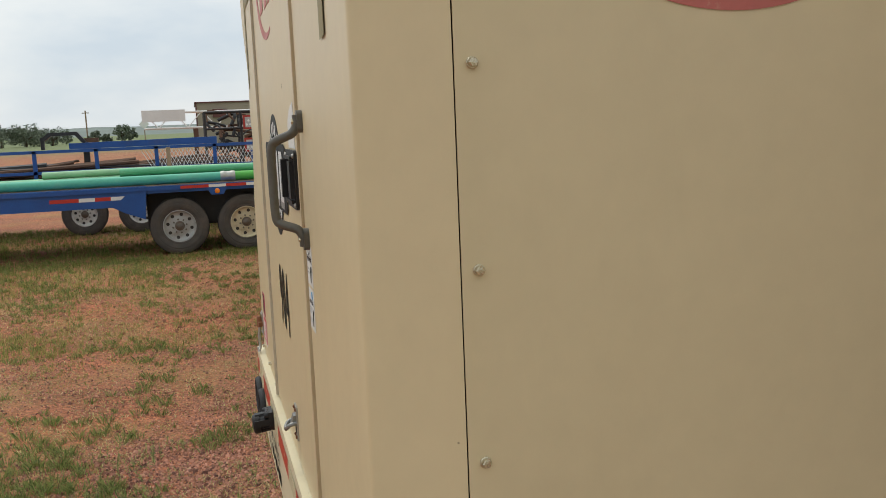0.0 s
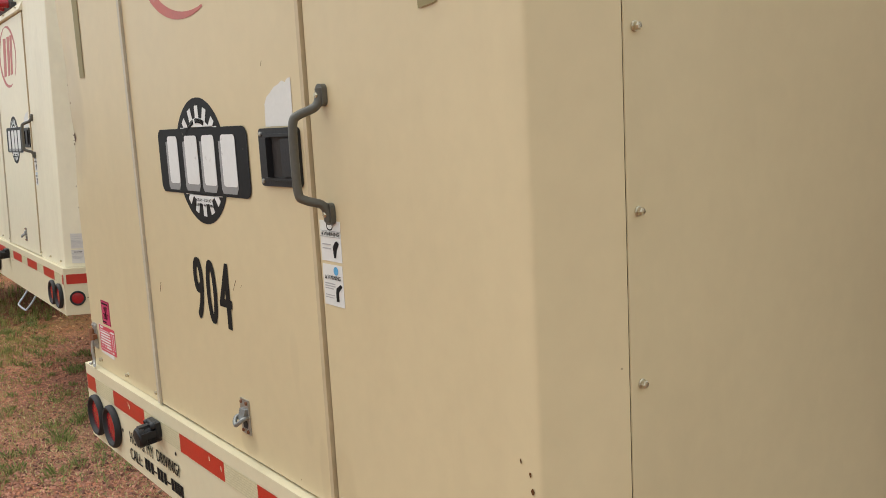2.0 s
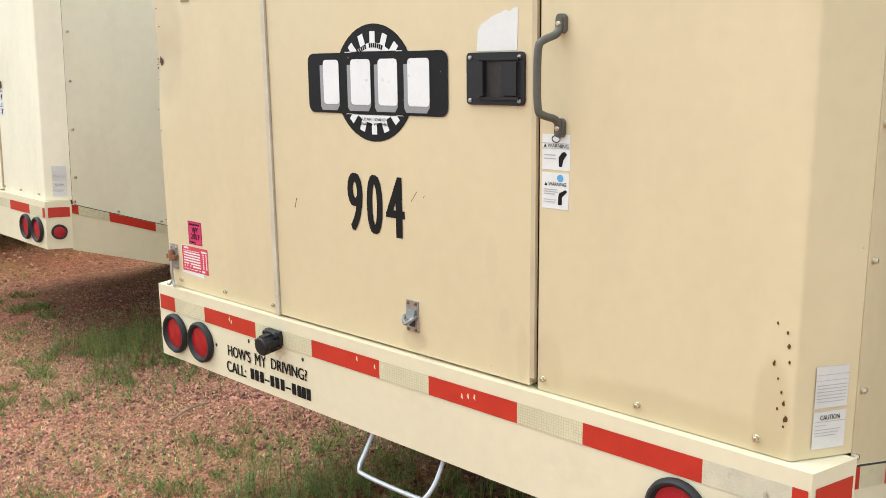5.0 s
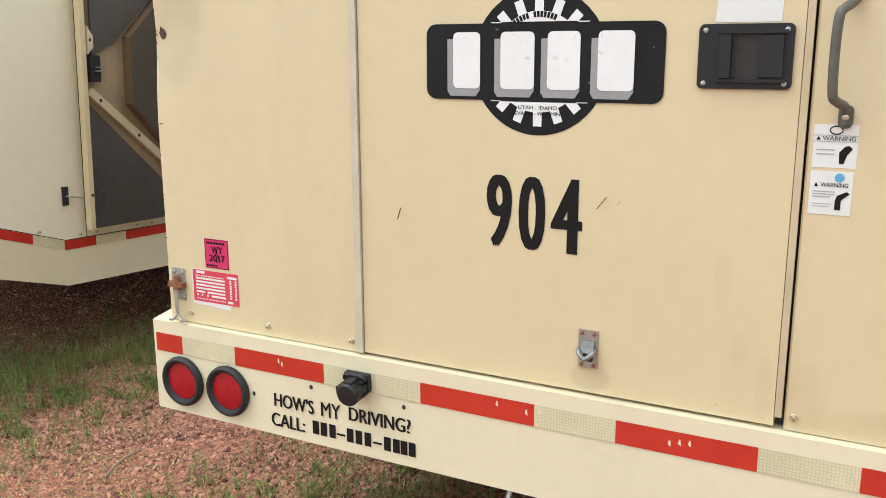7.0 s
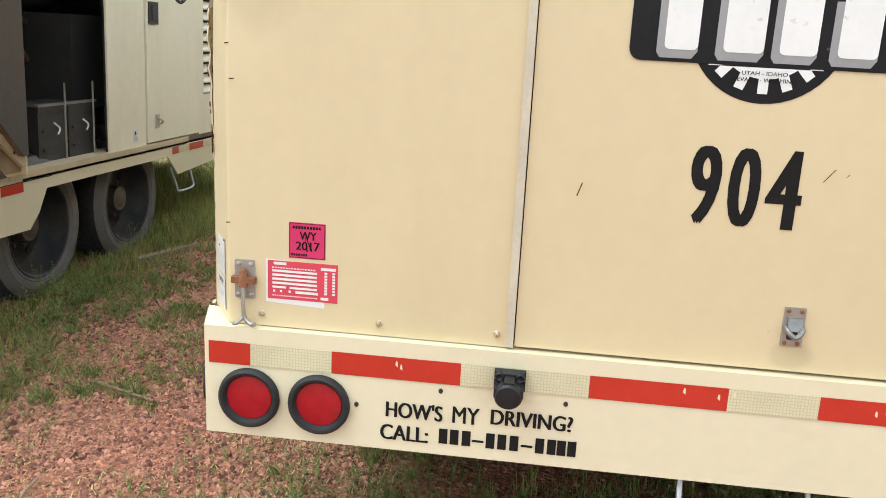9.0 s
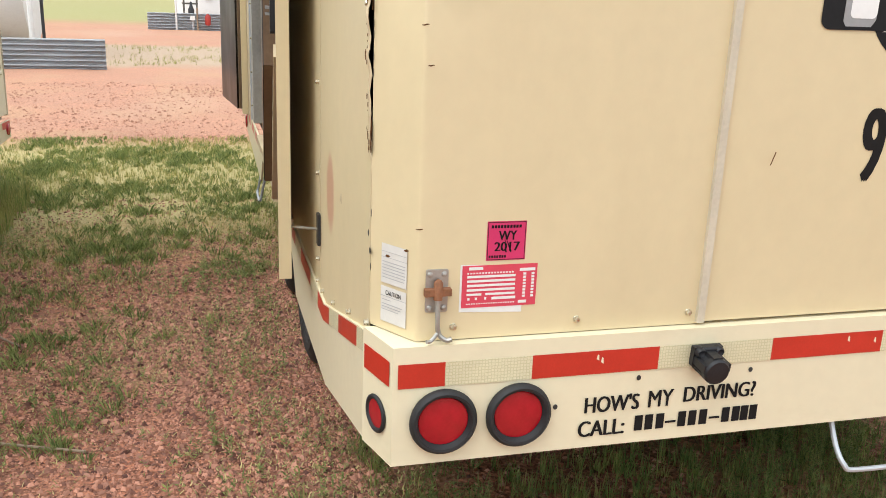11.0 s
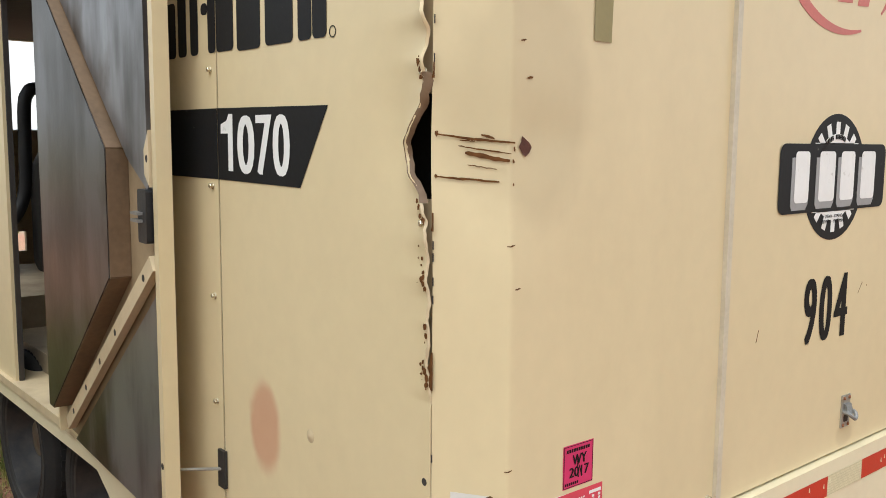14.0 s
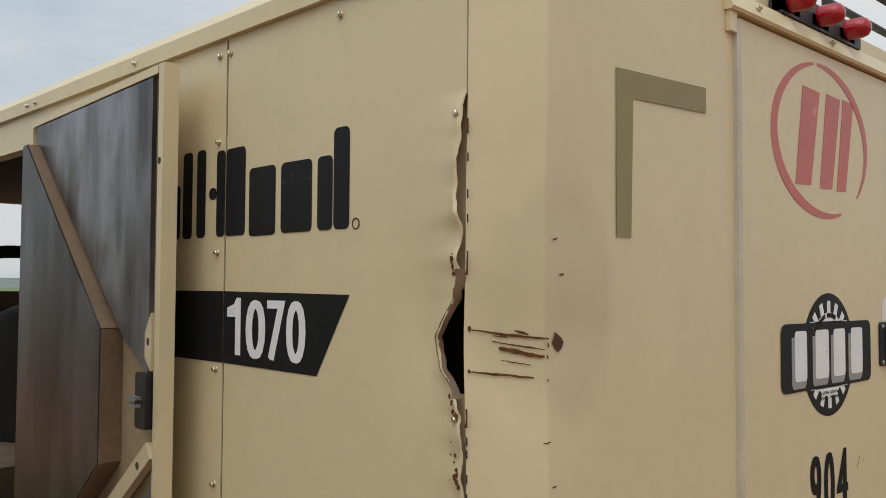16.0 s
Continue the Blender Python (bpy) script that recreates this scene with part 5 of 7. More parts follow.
    # bolts along the foot of the rear panels
    for y in (1.00, 0.742, 0.49):
        bolt(C, (-0.0005, y, 0.903), 180)
    for y in (-0.508, -0.750, -1.006):
        bolt(C, (-0.0005, y, 0.903), 180)
    # corner labels on the chamfers
    for s in (1, -1):
        a, b = Vector((0.006, s * 1.077, 0)), Vector((0.110, s * 1.143, 0))
        if s > 0:
            a, b = b, a
        ex = (b - a).normalized()
        nr = Vector((-0.066, s * 0.104, 0)).normalized()
        cf = lambda u, v: tuple(a + ex * u + nr * 0.002 + Vector((0, 0, v)))
        label_sheet(C, cf, 0.033, 0.103, 0.975, 1.055, "printed_label", "white printed label on the corner", [(0, 1, 0.8, 0.81), (0, 1, 0.66, 0.67), (0.05, 0.95, 0.54, 0.56), (0.05, 0.95, 0.46, 0.48), (0.05, 0.95, 0.38, 0.40), (0.05, 0.95, 0.30, 0.32), (0.05, 0.95, 0.22, 0.24), (0.05, 0.9, 0.14, 0.16)], sheet=aged_paper)
        label_sheet(C, cf, 0.033, 0.103, 0.895, 0.968, "caution_label", "white caution label on the corner", [(0, 1, 0.72, 0.735), (0.05, 0.4, 0.62, 0.64), (0.05, 0.85, 0.5, 0.52), (0.05, 0.8, 0.42, 0.44), (0.05, 0.7, 0.34, 0.36)], ("CAUTION", 0.2, 0.8, 0.775, 0.905), sheet=aged_paper)
    # left corner: stickers and a rusty hook hasp
    if number:
        st = part("inspection_sticker", flat([rect(-0.940, -0.861, 1.034, 1.112)], rf, 0.0005), pink, C, "magenta yearly inspection sticker")
        f2 = REAR(-0.0016)
        part("sticker_word", lettering("WY", -0.917, -0.880, 1.075, 1.093, f2, 0.08), ink, st)
        part("sticker_year", lettering("2017", -0.925, -0.873, 1.053, 1.071, f2, 0.08), ink, st)
        part("sticker_lines", flat([rect(-0.932 + 0.0062 * k, -0.932 + 0.0062 * k + 0.0045, 1.0985, 1.1045) for k in range(10)] + [rect(-0.935 + 0.0052 * k, -0.9315 + 0.0052 * k, 1.0395, 1.0445) for k in range(7)] + [rect(-0.9385, -0.8625, 1.1095, 1.1105), rect(-0.9385, -0.8625, 1.0355, 1.0365), rect(-0.9385, -0.9375, 1.0355, 1.1105), rect(-0.8635, -0.8625, 1.0355, 1.1105)], f2, 0.0003), ink, st)["kind"] = "stuff"
        part("sticker_scratch", flat([[(-0.905, 1.086), (-0.899, 1.05), (-0.902, 1.05)], [(-0.905, 1.086), (-0.889, 1.052), (-0.892, 1.05)]], f2, 0.0004), ink, st)
        part("form_backing", flat([[(-0.990, 0.932), (-0.862, 0.926), (-0.862, 0.94), (-0.834, 0.940), (-0.834, 1.021), (-0.990, 1.028)]], rf, 0.0004), paper, C, "white sticker border")
        fs = part("form_sticker", flat([rect(-0.986, -0.8335, 0.940, 1.0255)], REAR(-0.0014), 0.0004), pink_red, C, "red and white permit form sticker")
        rows = [rect(-0.976, -0.878, z, z + 0.0048) for z in (1.0005, 0.9915, 0.9825, 0.9735)] + [rect(-0.976, -0.946, 0.9645, 0.9690), rect(-0.938, -0.878, 0.9645, 0.9690), rect(-0.925, -0.876, 0.955, 0.9605)]
        rows += [rect(u, u + 0.0045, 0.9555, 0.9605) for u in (-0.974, -0.959, -0.940)] + [rect(-0.976 + 0.006 * k, -0.9725 + 0.006 * k, 1.0085, 1.0115) for k in range(16)] + [rect(-0.976 + 0.005 * k, -0.973 + 0.005 * k, 0.9465, 0.9490) for k in range(20)]
        rows += [rect(u, u + 0.006, z, z + 0.0045) for u in (-0.862, -0.845) for z in steps(0.957, 1.003, 7)] + [rect(-0.870, -0.838, 1.011, 1.017), rect(-0.973, -0.945, 1.0165, 1.0225), rect(-0.870, -0.853, 0.945, 0.951)]
        part("form_field", flat(rows, REAR(-0.0020), 0.0003), paper, fs)["kind"] = "stuff"
    hk = P("hook_hasp", flat([rounded(-1.058, -1.014, 0.936, 1.022, 0.004)], rf, 0.003), steel, "zinc plate with a rusty swing hook")
    part("hook_bar", box(-0.018, -0.004, 1.010, 1.062, 0.972, 0.986), rust, hk, bevel=0.003)
    part("hook_pin", lathe([(0.009, 0.965), (0.009, 0.998), (0.005, 1.004)], "z", (-0.014, 1.036, 0), 12), rust, hk, smooth=True)
    part("hook", tube(curve_points([(-0.014, 1.036, 0.968), (-0.017, 1.036, 0.93), (-0.016, 1.033, 0.897), (-0.020, 1.02, 0.884), (-0.024, 1.008, 0.886)]), 0.005, 8), steel, hk, smooth=True)
    part("hook", tube(curve_points([(-0.016, 1.033, 0.90), (-0.020, 1.048, 0.884), (-0.024, 1.058, 0.884)]), 0.004, 8), steel, hk, smooth=True)
    for y in (1.022, 1.05):
        for z in (0.945, 1.012):
            part("screw", lathe([(0.006, 0), (0.005, 0.003), (0.001, 0.004)], "x", n=10), steel, hk, m=pose(-0.0038, y, z, 0, 0, 180))
    # tape, lamps and plug on the bumper
    bf = REAR(-0.0235)
    tape_run(C, bf, [-1.112, -1.0185, -0.8385, -0.5595], lambda u: 0.8395, lambda u: 0.789, True)
    tape_run(C, bf, [-0.5595, -0.29], lambda u: 0.8395, lambda u: 0.789, False)
    tape_run(C, bf, [-0.29, -0.0085, 0.1715, 0.4525, 0.6325, 0.912, 1.088, 1.117], lambda u: 0.8395, lambda u: 0.789, True, scuffed=(5,) if torn else ())
    for y in (1.020, 0.8635, -0.8635, -1.020):
        lamp_round(C, (-0.0235, y, 0.716), 0.069, 180)
    pl = P("trailer_socket", lathe([(0.036, 0.0), (0.036, 0.010), (0.033, 0.014), (0.032, 0.046), (0.036, 0.048), (0.036, 0.064), (0.031, 0.070), (0.004, 0.072)], "x", n=28), black_plastic, "black covered trailer plug socket", m=pose(-0.0235, 0.455, 0.804, 0, 6, 180) @ Matrix.Diagonal((0.88, 0.80, 0.80, 1)), smooth=True)
    part("socket_flange", box(0.0, 0.016, -0.041, 0.041, -0.010, 0.044), black_plastic, pl, bevel=0.007, smooth=True, segments=3)
    for y in (-0.027, 0.027):
        part("screw_boss", lathe([(0.013, 0.010), (0.013, 0.026), (0.010, 0.030), (0.006, 0.027)], "x", (0, y, 0.034), 14), black_plastic, pl, smooth=True)
    part("socket_lid", box(0.012, 0.064, -0.038, 0.038, -0.002, 0.020), black_plastic, pl, bevel=0.007, smooth=True, segments=3)
    part("lid_hump", prism([(-0.018, 0.020), (0.018, 0.020), (0.013, 0.038), (-0.013, 0.038)], "x", 0.014, 0.060), black_plastic, pl, bevel=0.005, smooth=True)
    part("lid_hinge", lathe([(0.007, -0.022), (0.007, 0.022)], "y", (0.018, 0, 0.040), 10), black_plastic, pl, smooth=True)
    for k in range(9):
        a = math.radians(200 + 140 * k / 8)
        part("socket_rib", box(0.014, 0.046, -0.002, 0.002, 0.030, 0.0355), black_plastic, pl, m=Matrix.Rotation(math.pi / 2 - a, 4, "X"))
    for y, z in ((0.60, 0.772), (0.335, 0.770), (0.86 - 0.078, 0.722)):
        P("drilled_hole", flat([oval(-y, z, 0.005, 0.006, 12)], REAR(-0.0232), 0.0004), foam)
    if number:
        sg = P("driver_sign", lettering("HOW'S", -0.717, -0.593, 0.701, 0.738, bf, 0.10), ink, "black stick-on lettering on the bumper")
        for word, a, b, c, d, k in (("MY", -0.572, -0.514, 0.702, 0.740, 0.06), ("DRIVING?", -0.490, -0.316, 0.707, 0.742, 0.10), ("CALL:", -0.728, -0.622, 0.647, 0.683, 0.10)):
            part("sign_word", lettering(word, a, b, c, d, bf, k), ink, sg)["kind"] = "stuff"
        digits = [rect(a, a + 0.0185, 0.650, 0.685) for a in (-0.599, -0.575, -0.549, -0.497, -0.472, -0.446, -0.391, -0.366, -0.345, -0.323)]
        digits += [rect(a, a + 0.025, 0.661, 0.666) for a in (-0.527, -0.422)]
        for g in digits:
            part("number_bar", flat([g], bf, 0.0005), ink, sg)
    # bent wire step under the bumper
    P("wire_step", tube(curve_points([(0.02, 0.075, 0.625), (-0.02, 0.078, 0.56), (-0.05, 0.072, 0.525), (-0.055, 0.04, 0.512), (-0.055, -0.15, 0.512), (-0.05, -0.18, 0.522), (-0.02, -0.19, 0.56), (0.02, -0.188, 0.625)], 4), 0.0062, 8), galvanised, "bent steel rod step under the bumper", smooth=True)

    # roof, header, lights
    sec = [(-1.160, 2.270), (-1.160, 2.310), (-1.03, 2.405), (1.03, 2.405), (1.160, 2.310), (1.160, 2.270)]
    P("roof", prism(sec, "x", 0.118, LEN), cream, "cream roof with sloped sides", bevel=0.006)
    P("roof_end", prism([(-1.04, 2.33), (-1.02, 2.392), (1.02, 2.392), (1.04, 2.33)], "x", 0.03, 0.118), cream, bevel=0.004)
    hd2 = P("rear_header", prism([(-0.016, 2.288), (-0.020, 2.294), (0.0, 2.336), (0.03, 2.336), (0.03, 2.288)], "y", -0.50, 0.505), cream, "folded cream rain lip over the rear door", bevel=0.001)
    for y in (0.38, 0.0, -0.38):
        part("bolt", BOLT, None, hd2, m=pose(-0.012, y, 2.315, 0, -25, 180))
    P("hinge_tab", box(-0.010, 0.0, 0.470, 0.50, 2.245, 2.300), cream, bevel=0.002)
    lb = P("light_bar", box(-0.004, 0.028, -0.20, 0.25, 2.338, 2.372), black_steel, "black bar with three red marker lamps", bevel=0.003)
    for y in (0.205, 0.045, -0.115):
        part("marker_lamp", lathe([(0.026, 0), (0.026, 0.035), (0.022, 0.048), (0.012, 0.056), (0.002, 0.058)], "x", n=20), red_lens, lb, "red beehive marker lamp", m=pose(-0.004, y, 2.372, 0, 0, 180), smooth=True)
        part("lamp_base", box(-0.004, 0.02, y - 0.045, y + 0.045, 2.345, 2.398), grey_handle, lb, bevel=0.004)
    if number:
        rk = P("roof_rack", tube([(0.10, -0.24, 2.39), (0.10, -0.24, 2.72)], 0.013, 8), black_steel, "black tubular guard rail on the roof")
        for z in (2.50, 2.60, 2.70):
            part("rail", tube([(0.10, -0.24, z), (0.10, -0.95, z)], 0.011, 8), black_steel, rk)
        part("rail_post", tube([(0.10, -0.95, 2.39), (0.10, -0.95, 2.72)], 0.013, 8), black_steel, rk)
    for s in (1, -1):
        for x in (1.3, 2.0, 2.07, 2.8, 3.6):
            bolt(C, (x, s * 1.1605, 2.290), 90 if s > 0 else -90)
        for z in (2.27, 1.50):
            bolt(C, (0.02 if s > 0 else 0.02, s * 1.09, 2.31), 180) if z > 2 else None

    # inside: deck, engine bed, tank and pipe
    P("deck", box(0.3, LEN, -1.10, 1.10, 0.66, 0.70), mottled_deck, "brown-mottled cream deck")
    P("bulkhead", box(1.64 if right_open else 1.92, 1.68 if right_open else 1.96, -1.12, 1.12, 0.70, 2.26), foam, "dark sound-proofed bulkhead")
    P("engine_bed", box(3.20, 4.3, -0.75, 1.05, 0.70, 0.93), mottled_deck, bevel=0.01)
    P("engine_step", box(2.30, 3.20, -0.75, 1.02, 0.70, 0.785), mottled_deck, bevel=0.01)
    P("receiver_tank", lathe([(0.05, 1.62), (0.14, 1.61), (0.22, 1.57), (0.262, 1.49), (0.27, 1.40), (0.27, 0.98), (0.25, 0.93)], "z", (3.97, 0.40, 0), 28), chassis_black, "dark pressure tank", smooth=True)
    P("engine_block", box(2.5, 3.2, -0.95, -0.35, 0.93, 1.45), chassis_black, bevel=0.03)
    P("hose_arch", tube(curve_points([(3.70, 0.95, 1.18), (3.70, 0.87, 1.21), (3.70, 0.81, 1.29), (3.70, 0.779, 1.40), (3.70, 0.772, 1.60), (3.70, 0.768, 1.78), (3.70, 0.750, 1.85), (3.70, 0.70, 1.877), (3.70, 0.45, 1.877), (3.70, -0.2, 1.87)]), 0.031, 14), black_plastic, "black bent intake hose", smooth=True)
    P("ceiling_lining", box(1.70, LEN - 0.05, -1.09, 1.09, 2.21, 2.255), foam)
    P("side_baffle", box(3.90, 3.94, 0.80, 1.09, 0.93, 2.20), foam, "dark sound-proofing panel")
    for a, b, c, d in ((-1.145, -1.0, 0.69, 2.26), (1.0, 1.145, 0.69, 2.26), (-1.0, 1.0, 0.69, 0.95), (-1.0, 0.497, 0.95, 1.07), (0.544, 1.0, 0.95, 1.07), (-1.0, 1.0, 1.07, 1.68), (-1.0, 1.0, 2.208, 2.26)):
        P("front_frame", box(LEN - 0.04, LEN, a, b, c, d), cream_dirty)
    if torn:
        for a, b in ((0.90, 1.540), (1.712, 2.26)):
            P("seam_flange", box(0.1125, 0.165, 1.126, 1.130, a, b), cream_dirty)
    else:
        # dark sheet added over the front opening to keep the inside dark
        P("front_blind", box(LEN - 0.09, LEN - 0.045, -1.0, 1.0, 0.70, 2.205), foam)
    if right_open:
        P("air_cleaner", lathe([(0.02, 2.35), (0.15, 2.36), (0.15, 2.80), (0.02, 2.82)], "x", (0, -0.55, 1.62), 20), chassis_black, "dark air cleaner canister", smooth=True)
        P("cross_beam", box(2.0, 3.4, -0.66, -0.58, 0.96, 1.03), cream_dirty, bevel=0.006)
        for k, z in enumerate((1.25, 1.45, 1.9)):
            P("engine_pipe", tube(curve_points([(1.98, -0.6, z), (2.3, -0.7 + 0.05 * k, z + 0.05), (2.5, -0.68, z - 0.06), (2.75, -0.5, z)]), 0.02, 8), chassis_black if k else rust_pipe, smooth=True)
        for k, x in enumerate((2.00, 2.27)):
            bt = P("battery", box(x, x + 0.25, -1.06, -0.80, 0.705, 0.955), dusty_plastic, "black battery with tie-down rod", bevel=0.006)
            part("battery_lid", box(x - 0.004, x + 0.254, -1.066, -0.794, 0.955, 0.985), dusty_plastic, bt, bevel=0.006)
            part("hold_down_bar", box(x - 0.01, x + 0.26, -1.072, -1.040, 0.986, 0.998), dull_zinc, bt, bevel=0.002)
            for z in (0.76, 0.855):
                part("battery_rib", box(x + 0.03, x + 0.10, -1.072, -1.060, z, z + 0.014), dusty_plastic, bt, bevel=0.003)
            part("tie_rod", tube([(x + 0.215, -1.078, 0.70), (x + 0.215, -1.078, 1.10)], 0.005, 6), steel, bt)
            part("strap", tube(curve_points([(x + 0.12, -1.072, 0.90), (x + 0.15, -1.085, 0.87), (x + 0.14, -1.08, 0.84)]), 0.005, 6), white_decal, bt)
    # running gear
    P("chassis_rail", box(0.7, LEN + 0.6, 0.42, 0.52, 0.42, 0.66), chassis_black)
    P("chassis_rail", box(0.7, LEN + 0.6, -0.52, -0.42, 0.42, 0.66), chassis_black)
    P("belly", box(0.06, 4.5, -1.0, 1.0, 0.60, 0.66), chassis_black)
    for x in (1.98, 2.88):
        P("axle", tube([(x, -0.95, 0.375), (x, 0.95, 0.375)], 0.045, 12), chassis_black, smooth=True)
        for s in (1, -1):
            wheel(C, (x, s * 1.055, 0.375), s, rim_dark, deep=1.3, tyre=tyre)
    P("mud_guard", box(1.55, 3.3, 0.84, 1.14, 0.60, 0.625), chassis_black)
    P("mud_guard", box(1.55, 3.3, -1.14, -0.84, 0.60, 0.625), chassis_black)
    P("drawbar", prism([(LEN, -0.5), (LEN, 0.5), (LEN + 1.5, 0.06), (LEN + 1.5, -0.06)], "z", 0.45, 0.6), chassis_black, bevel=0.01)
    P("jack_leg", box(LEN + 1.0, LEN + 1.1, -0.05, 0.05, 0.0, 0.62), chassis_black, bevel=0.008)
    for s in (1, -1):
        P("rod_step", tube(curve_points([(3.30, s * 1.13, 0.52), (3.34, s * 1.15, 0.40), (3.36, s * 1.16, 0.36), (3.56, s * 1.16, 0.36), (3.58, s * 1.15, 0.40), (3.56, s * 1.13, 0.52)], 4), 0.007, 8), galvanised, "bent steel rod step", smooth=True)
    return C


main = compressor(None, "cream towed air compressor with folded-open door and torn corner", "904", torn=True, left_open=True)
second = compressor(pose(0.442, 4.10, 0.062, 0, 2.15, -2.42), "cream towed air compressor with its side door folded open", None, right_open=True, tyre=tyre_dusty, cream=cream_pale)
third = compressor(pose(0.55, 7.73, 0.0, 0, 0.5, -3.0), "dented cream towed air compressor beside the blue flatbed", None, tyre=tyre_dusty, cream=cream_pale)

# rusted, dented corner of the far machine
for u, v, w, h in ((0.30, 1.03, 0.05, 0.16), (0.22, 1.10, 0.03, 0.12), (0.36, 0.95, 0.04, 0.10), (0.16, 1.40, 0.012, 0.03), (0.17, 1.68, 0.012, 0.012)):
    part("rust_streak", flat([[(u + w * math.cos(a) * (0.7 + 0.3 * noise.noise((a * 2, u * 9, 1))), v + h * math.sin(a) * (0.75 + 0.4 * noise.noise((a * 2, v * 9, 3)))) for a in [k * math.pi / 9 for k in range(18)]]], RIGHT(-HALF - 0.001), 0.0005), browned, third, "brown rust stain on the side panel")


# ---- marks and damage of the nearest compressor ----
lf = LEFT(HALF + 0.0009)
band_ob = part("black_band", flat([[(-1.98, 1.546), (-0.866, 1.546), (-0.866, 1.704), (-1.98, 1.704)], [(-0.863, 1.546), (-0.515, 1.542), (-0.415, 1.700), (-0.863, 1.704)]], lf, 0.0006), black_decal, main, "black vinyl band with a slanted end")
part("model_digit", flat([[(-0.812, 1.566), (-0.791, 1.566), (-0.791, 1.690), (-0.808, 1.690), (-0.818, 1.676), (-0.846, 1.668), (-0.846, 1.648), (-0.812, 1.648)]], LEFT(HALF + 0.0018), 0.0008), white_decal, main, "white digit of the model number on the black band")
for ch, a, b in (("0", -0.770, -0.693), ("7", -0.688, -0.621), ("0", -0.618, -0.550)):
    part("model_digit", lettering(ch, a, b, 1.562, 1.686, LEFT(HALF + 0.0018), 0.11), white_decal, main, "white digit of the model number on the black band")
# name lettering, as plain upright bars
for a, b, z0, z1 in ((1.13, 1.072, 1.826, 1.955), (1.058, 1.014, 1.826, 2.030), (0.992, 0.952, 1.826, 2.030), (0.935, 0.903, 1.912, 1.938), (0.902, 0.866, 1.826, 2.020), (0.861, 0.782, 1.826, 2.020), (0.765, 0.665, 1.822, 1.968), (0.644, 0.537, 1.824, 1.968), (0.518, 0.470, 1.824, 1.968), (0.466, 0.418, 1.824, 2.018)):
    part("name_bar", flat([rounded(-a, -b, z0, z1, 0.012)], lf, 0.0006), black_decal, main, "black block of the maker's lettering")
part("mark_ring", flat([band(-0.398, 1.832, 0.011, 0.011, (0.002, 0.002), 0, 359, 20)], lf, 0.0005), ink, main)
part("ding", lathe([(0.014, 0.0), (0.009, 0.0012), (0.004, 0.0025), (0.001, 0.003)], "y", (0.488, HALF, 1.047), 12), cream_dirty, main, smooth=True)
# tape angle on the rear panel
part("tape_angle", flat([[(-0.890, 1.804), (-0.846, 1.804), (-0.838, 2.052), (-0.585, 2.062), (-0.585, 2.112), (-0.890, 2.100)]], REAR(-0.0018), 0.0004), olive_tape, main, "faded olive tape in an angle shape")
part("tape_angle", flat([[(0.846, 1.797), (0.890, 1.801), (0.890, 2.100), (0.585, 2.112), (0.585, 2.062), (0.838, 2.052)]], REAR(-0.0018), 0.0004), olive_tape, main, "faded olive tape in an angle shape")
# scrapes round the dented corner
a0 = Vector((0.006, 1.077, 0))


def corner_face(u, v):
    """u runs leftwards over the rear panel and on round the chamfer, as arc length from the rear edge of the chamfer."""
    y = 1.077 - u if u > 0 else 1.077
    x = 0.0
    if u <= 0:
        p = a0 + Vector((0.101, 0.064, 0)).normalized() * (-u)
        x, y = p.x, p.y
    push = 0.013 * math.exp(-((y - 1.10) / 0.075) ** 2 - ((v - 1.62) / 0.13) ** 2) + 0.008 * math.exp(-((y - 1.06) / 0.1) ** 2 - ((v - 1.86) / 0.12) ** 2) + 0.004 * math.exp(-((y - 0.98) / 0.06) ** 2 - ((v - 1.64) / 0.05) ** 2)
    return Vector((x + push - 0.0026, y - push * 0.25 + 0.0016, v))


def scrape(u0, u1, v0, v1, w, n=14):
    bm = bmesh.new()
    rows = []
    for k in range(n + 1):
        t = k / n
        u, v = u0 + (u1 - u0) * t, v0 + (v1 - v0) * t + 0.0015 * noise.noise((t * 7, u0 * 50, v0 * 30))
        ww = w * (0.35 + 0.65 * abs(noise.noise((t * 6, v0 * 40, 1))) + 0.3 * math.sin(math.pi * t))
        rows.append((bm.verts.new(corner_face(u, v - ww)), bm.verts.new(corner_face(u, v + ww))))
    for (a, b), (c, d) in zip(rows, rows[1:]):
        bm.faces.new((a, c, d, b))
    return part("scrape", bm, scratch, main, "rust brown scrape in the dent")


for row in ((-0.116, 0.014, 1.646, 1.633, 0.0026), (-0.116, -0.010, 1.578, 1.572, 0.0024), (-0.078, 0.006, 1.628, 1.617, 0.0016), (-0.066, 0.004, 1.618, 1.605, 0.0046), (-0.062, -0.014, 1.598, 1.592, 0.0013), (-0.075, -0.05, 1.637, 1.636, 0.0014), (-0.04, -0.018, 1.646, 1.640, 0.0028), (0.009, 0.013, 1.606, 1.603, 0.004), (0.011, 0.0145, 1.625, 1.622, 0.005), (0.009, 0.012, 1.568, 1.567, 0.003), (-0.119, -0.113, 1.648, 1.648, 0.006), (-0.119, -0.114, 1.579, 1.579, 0.004)):
    scrape(*row)
bm = bmesh.new()
bm.faces.new([bm.verts.new(corner_face(0.035 + 0.0135 * k * math.cos(a), 1.627 + 0.0145 * k * math.sin(a))) for a, k in ((0, 1.0), (0.8, 0.8), (1.5, 0.85), (2.0, 1.35), (2.4, 0.9), (3.1, 1.0), (3.9, 0.8), (4.7, 1.05), (5.5, 0.9))])
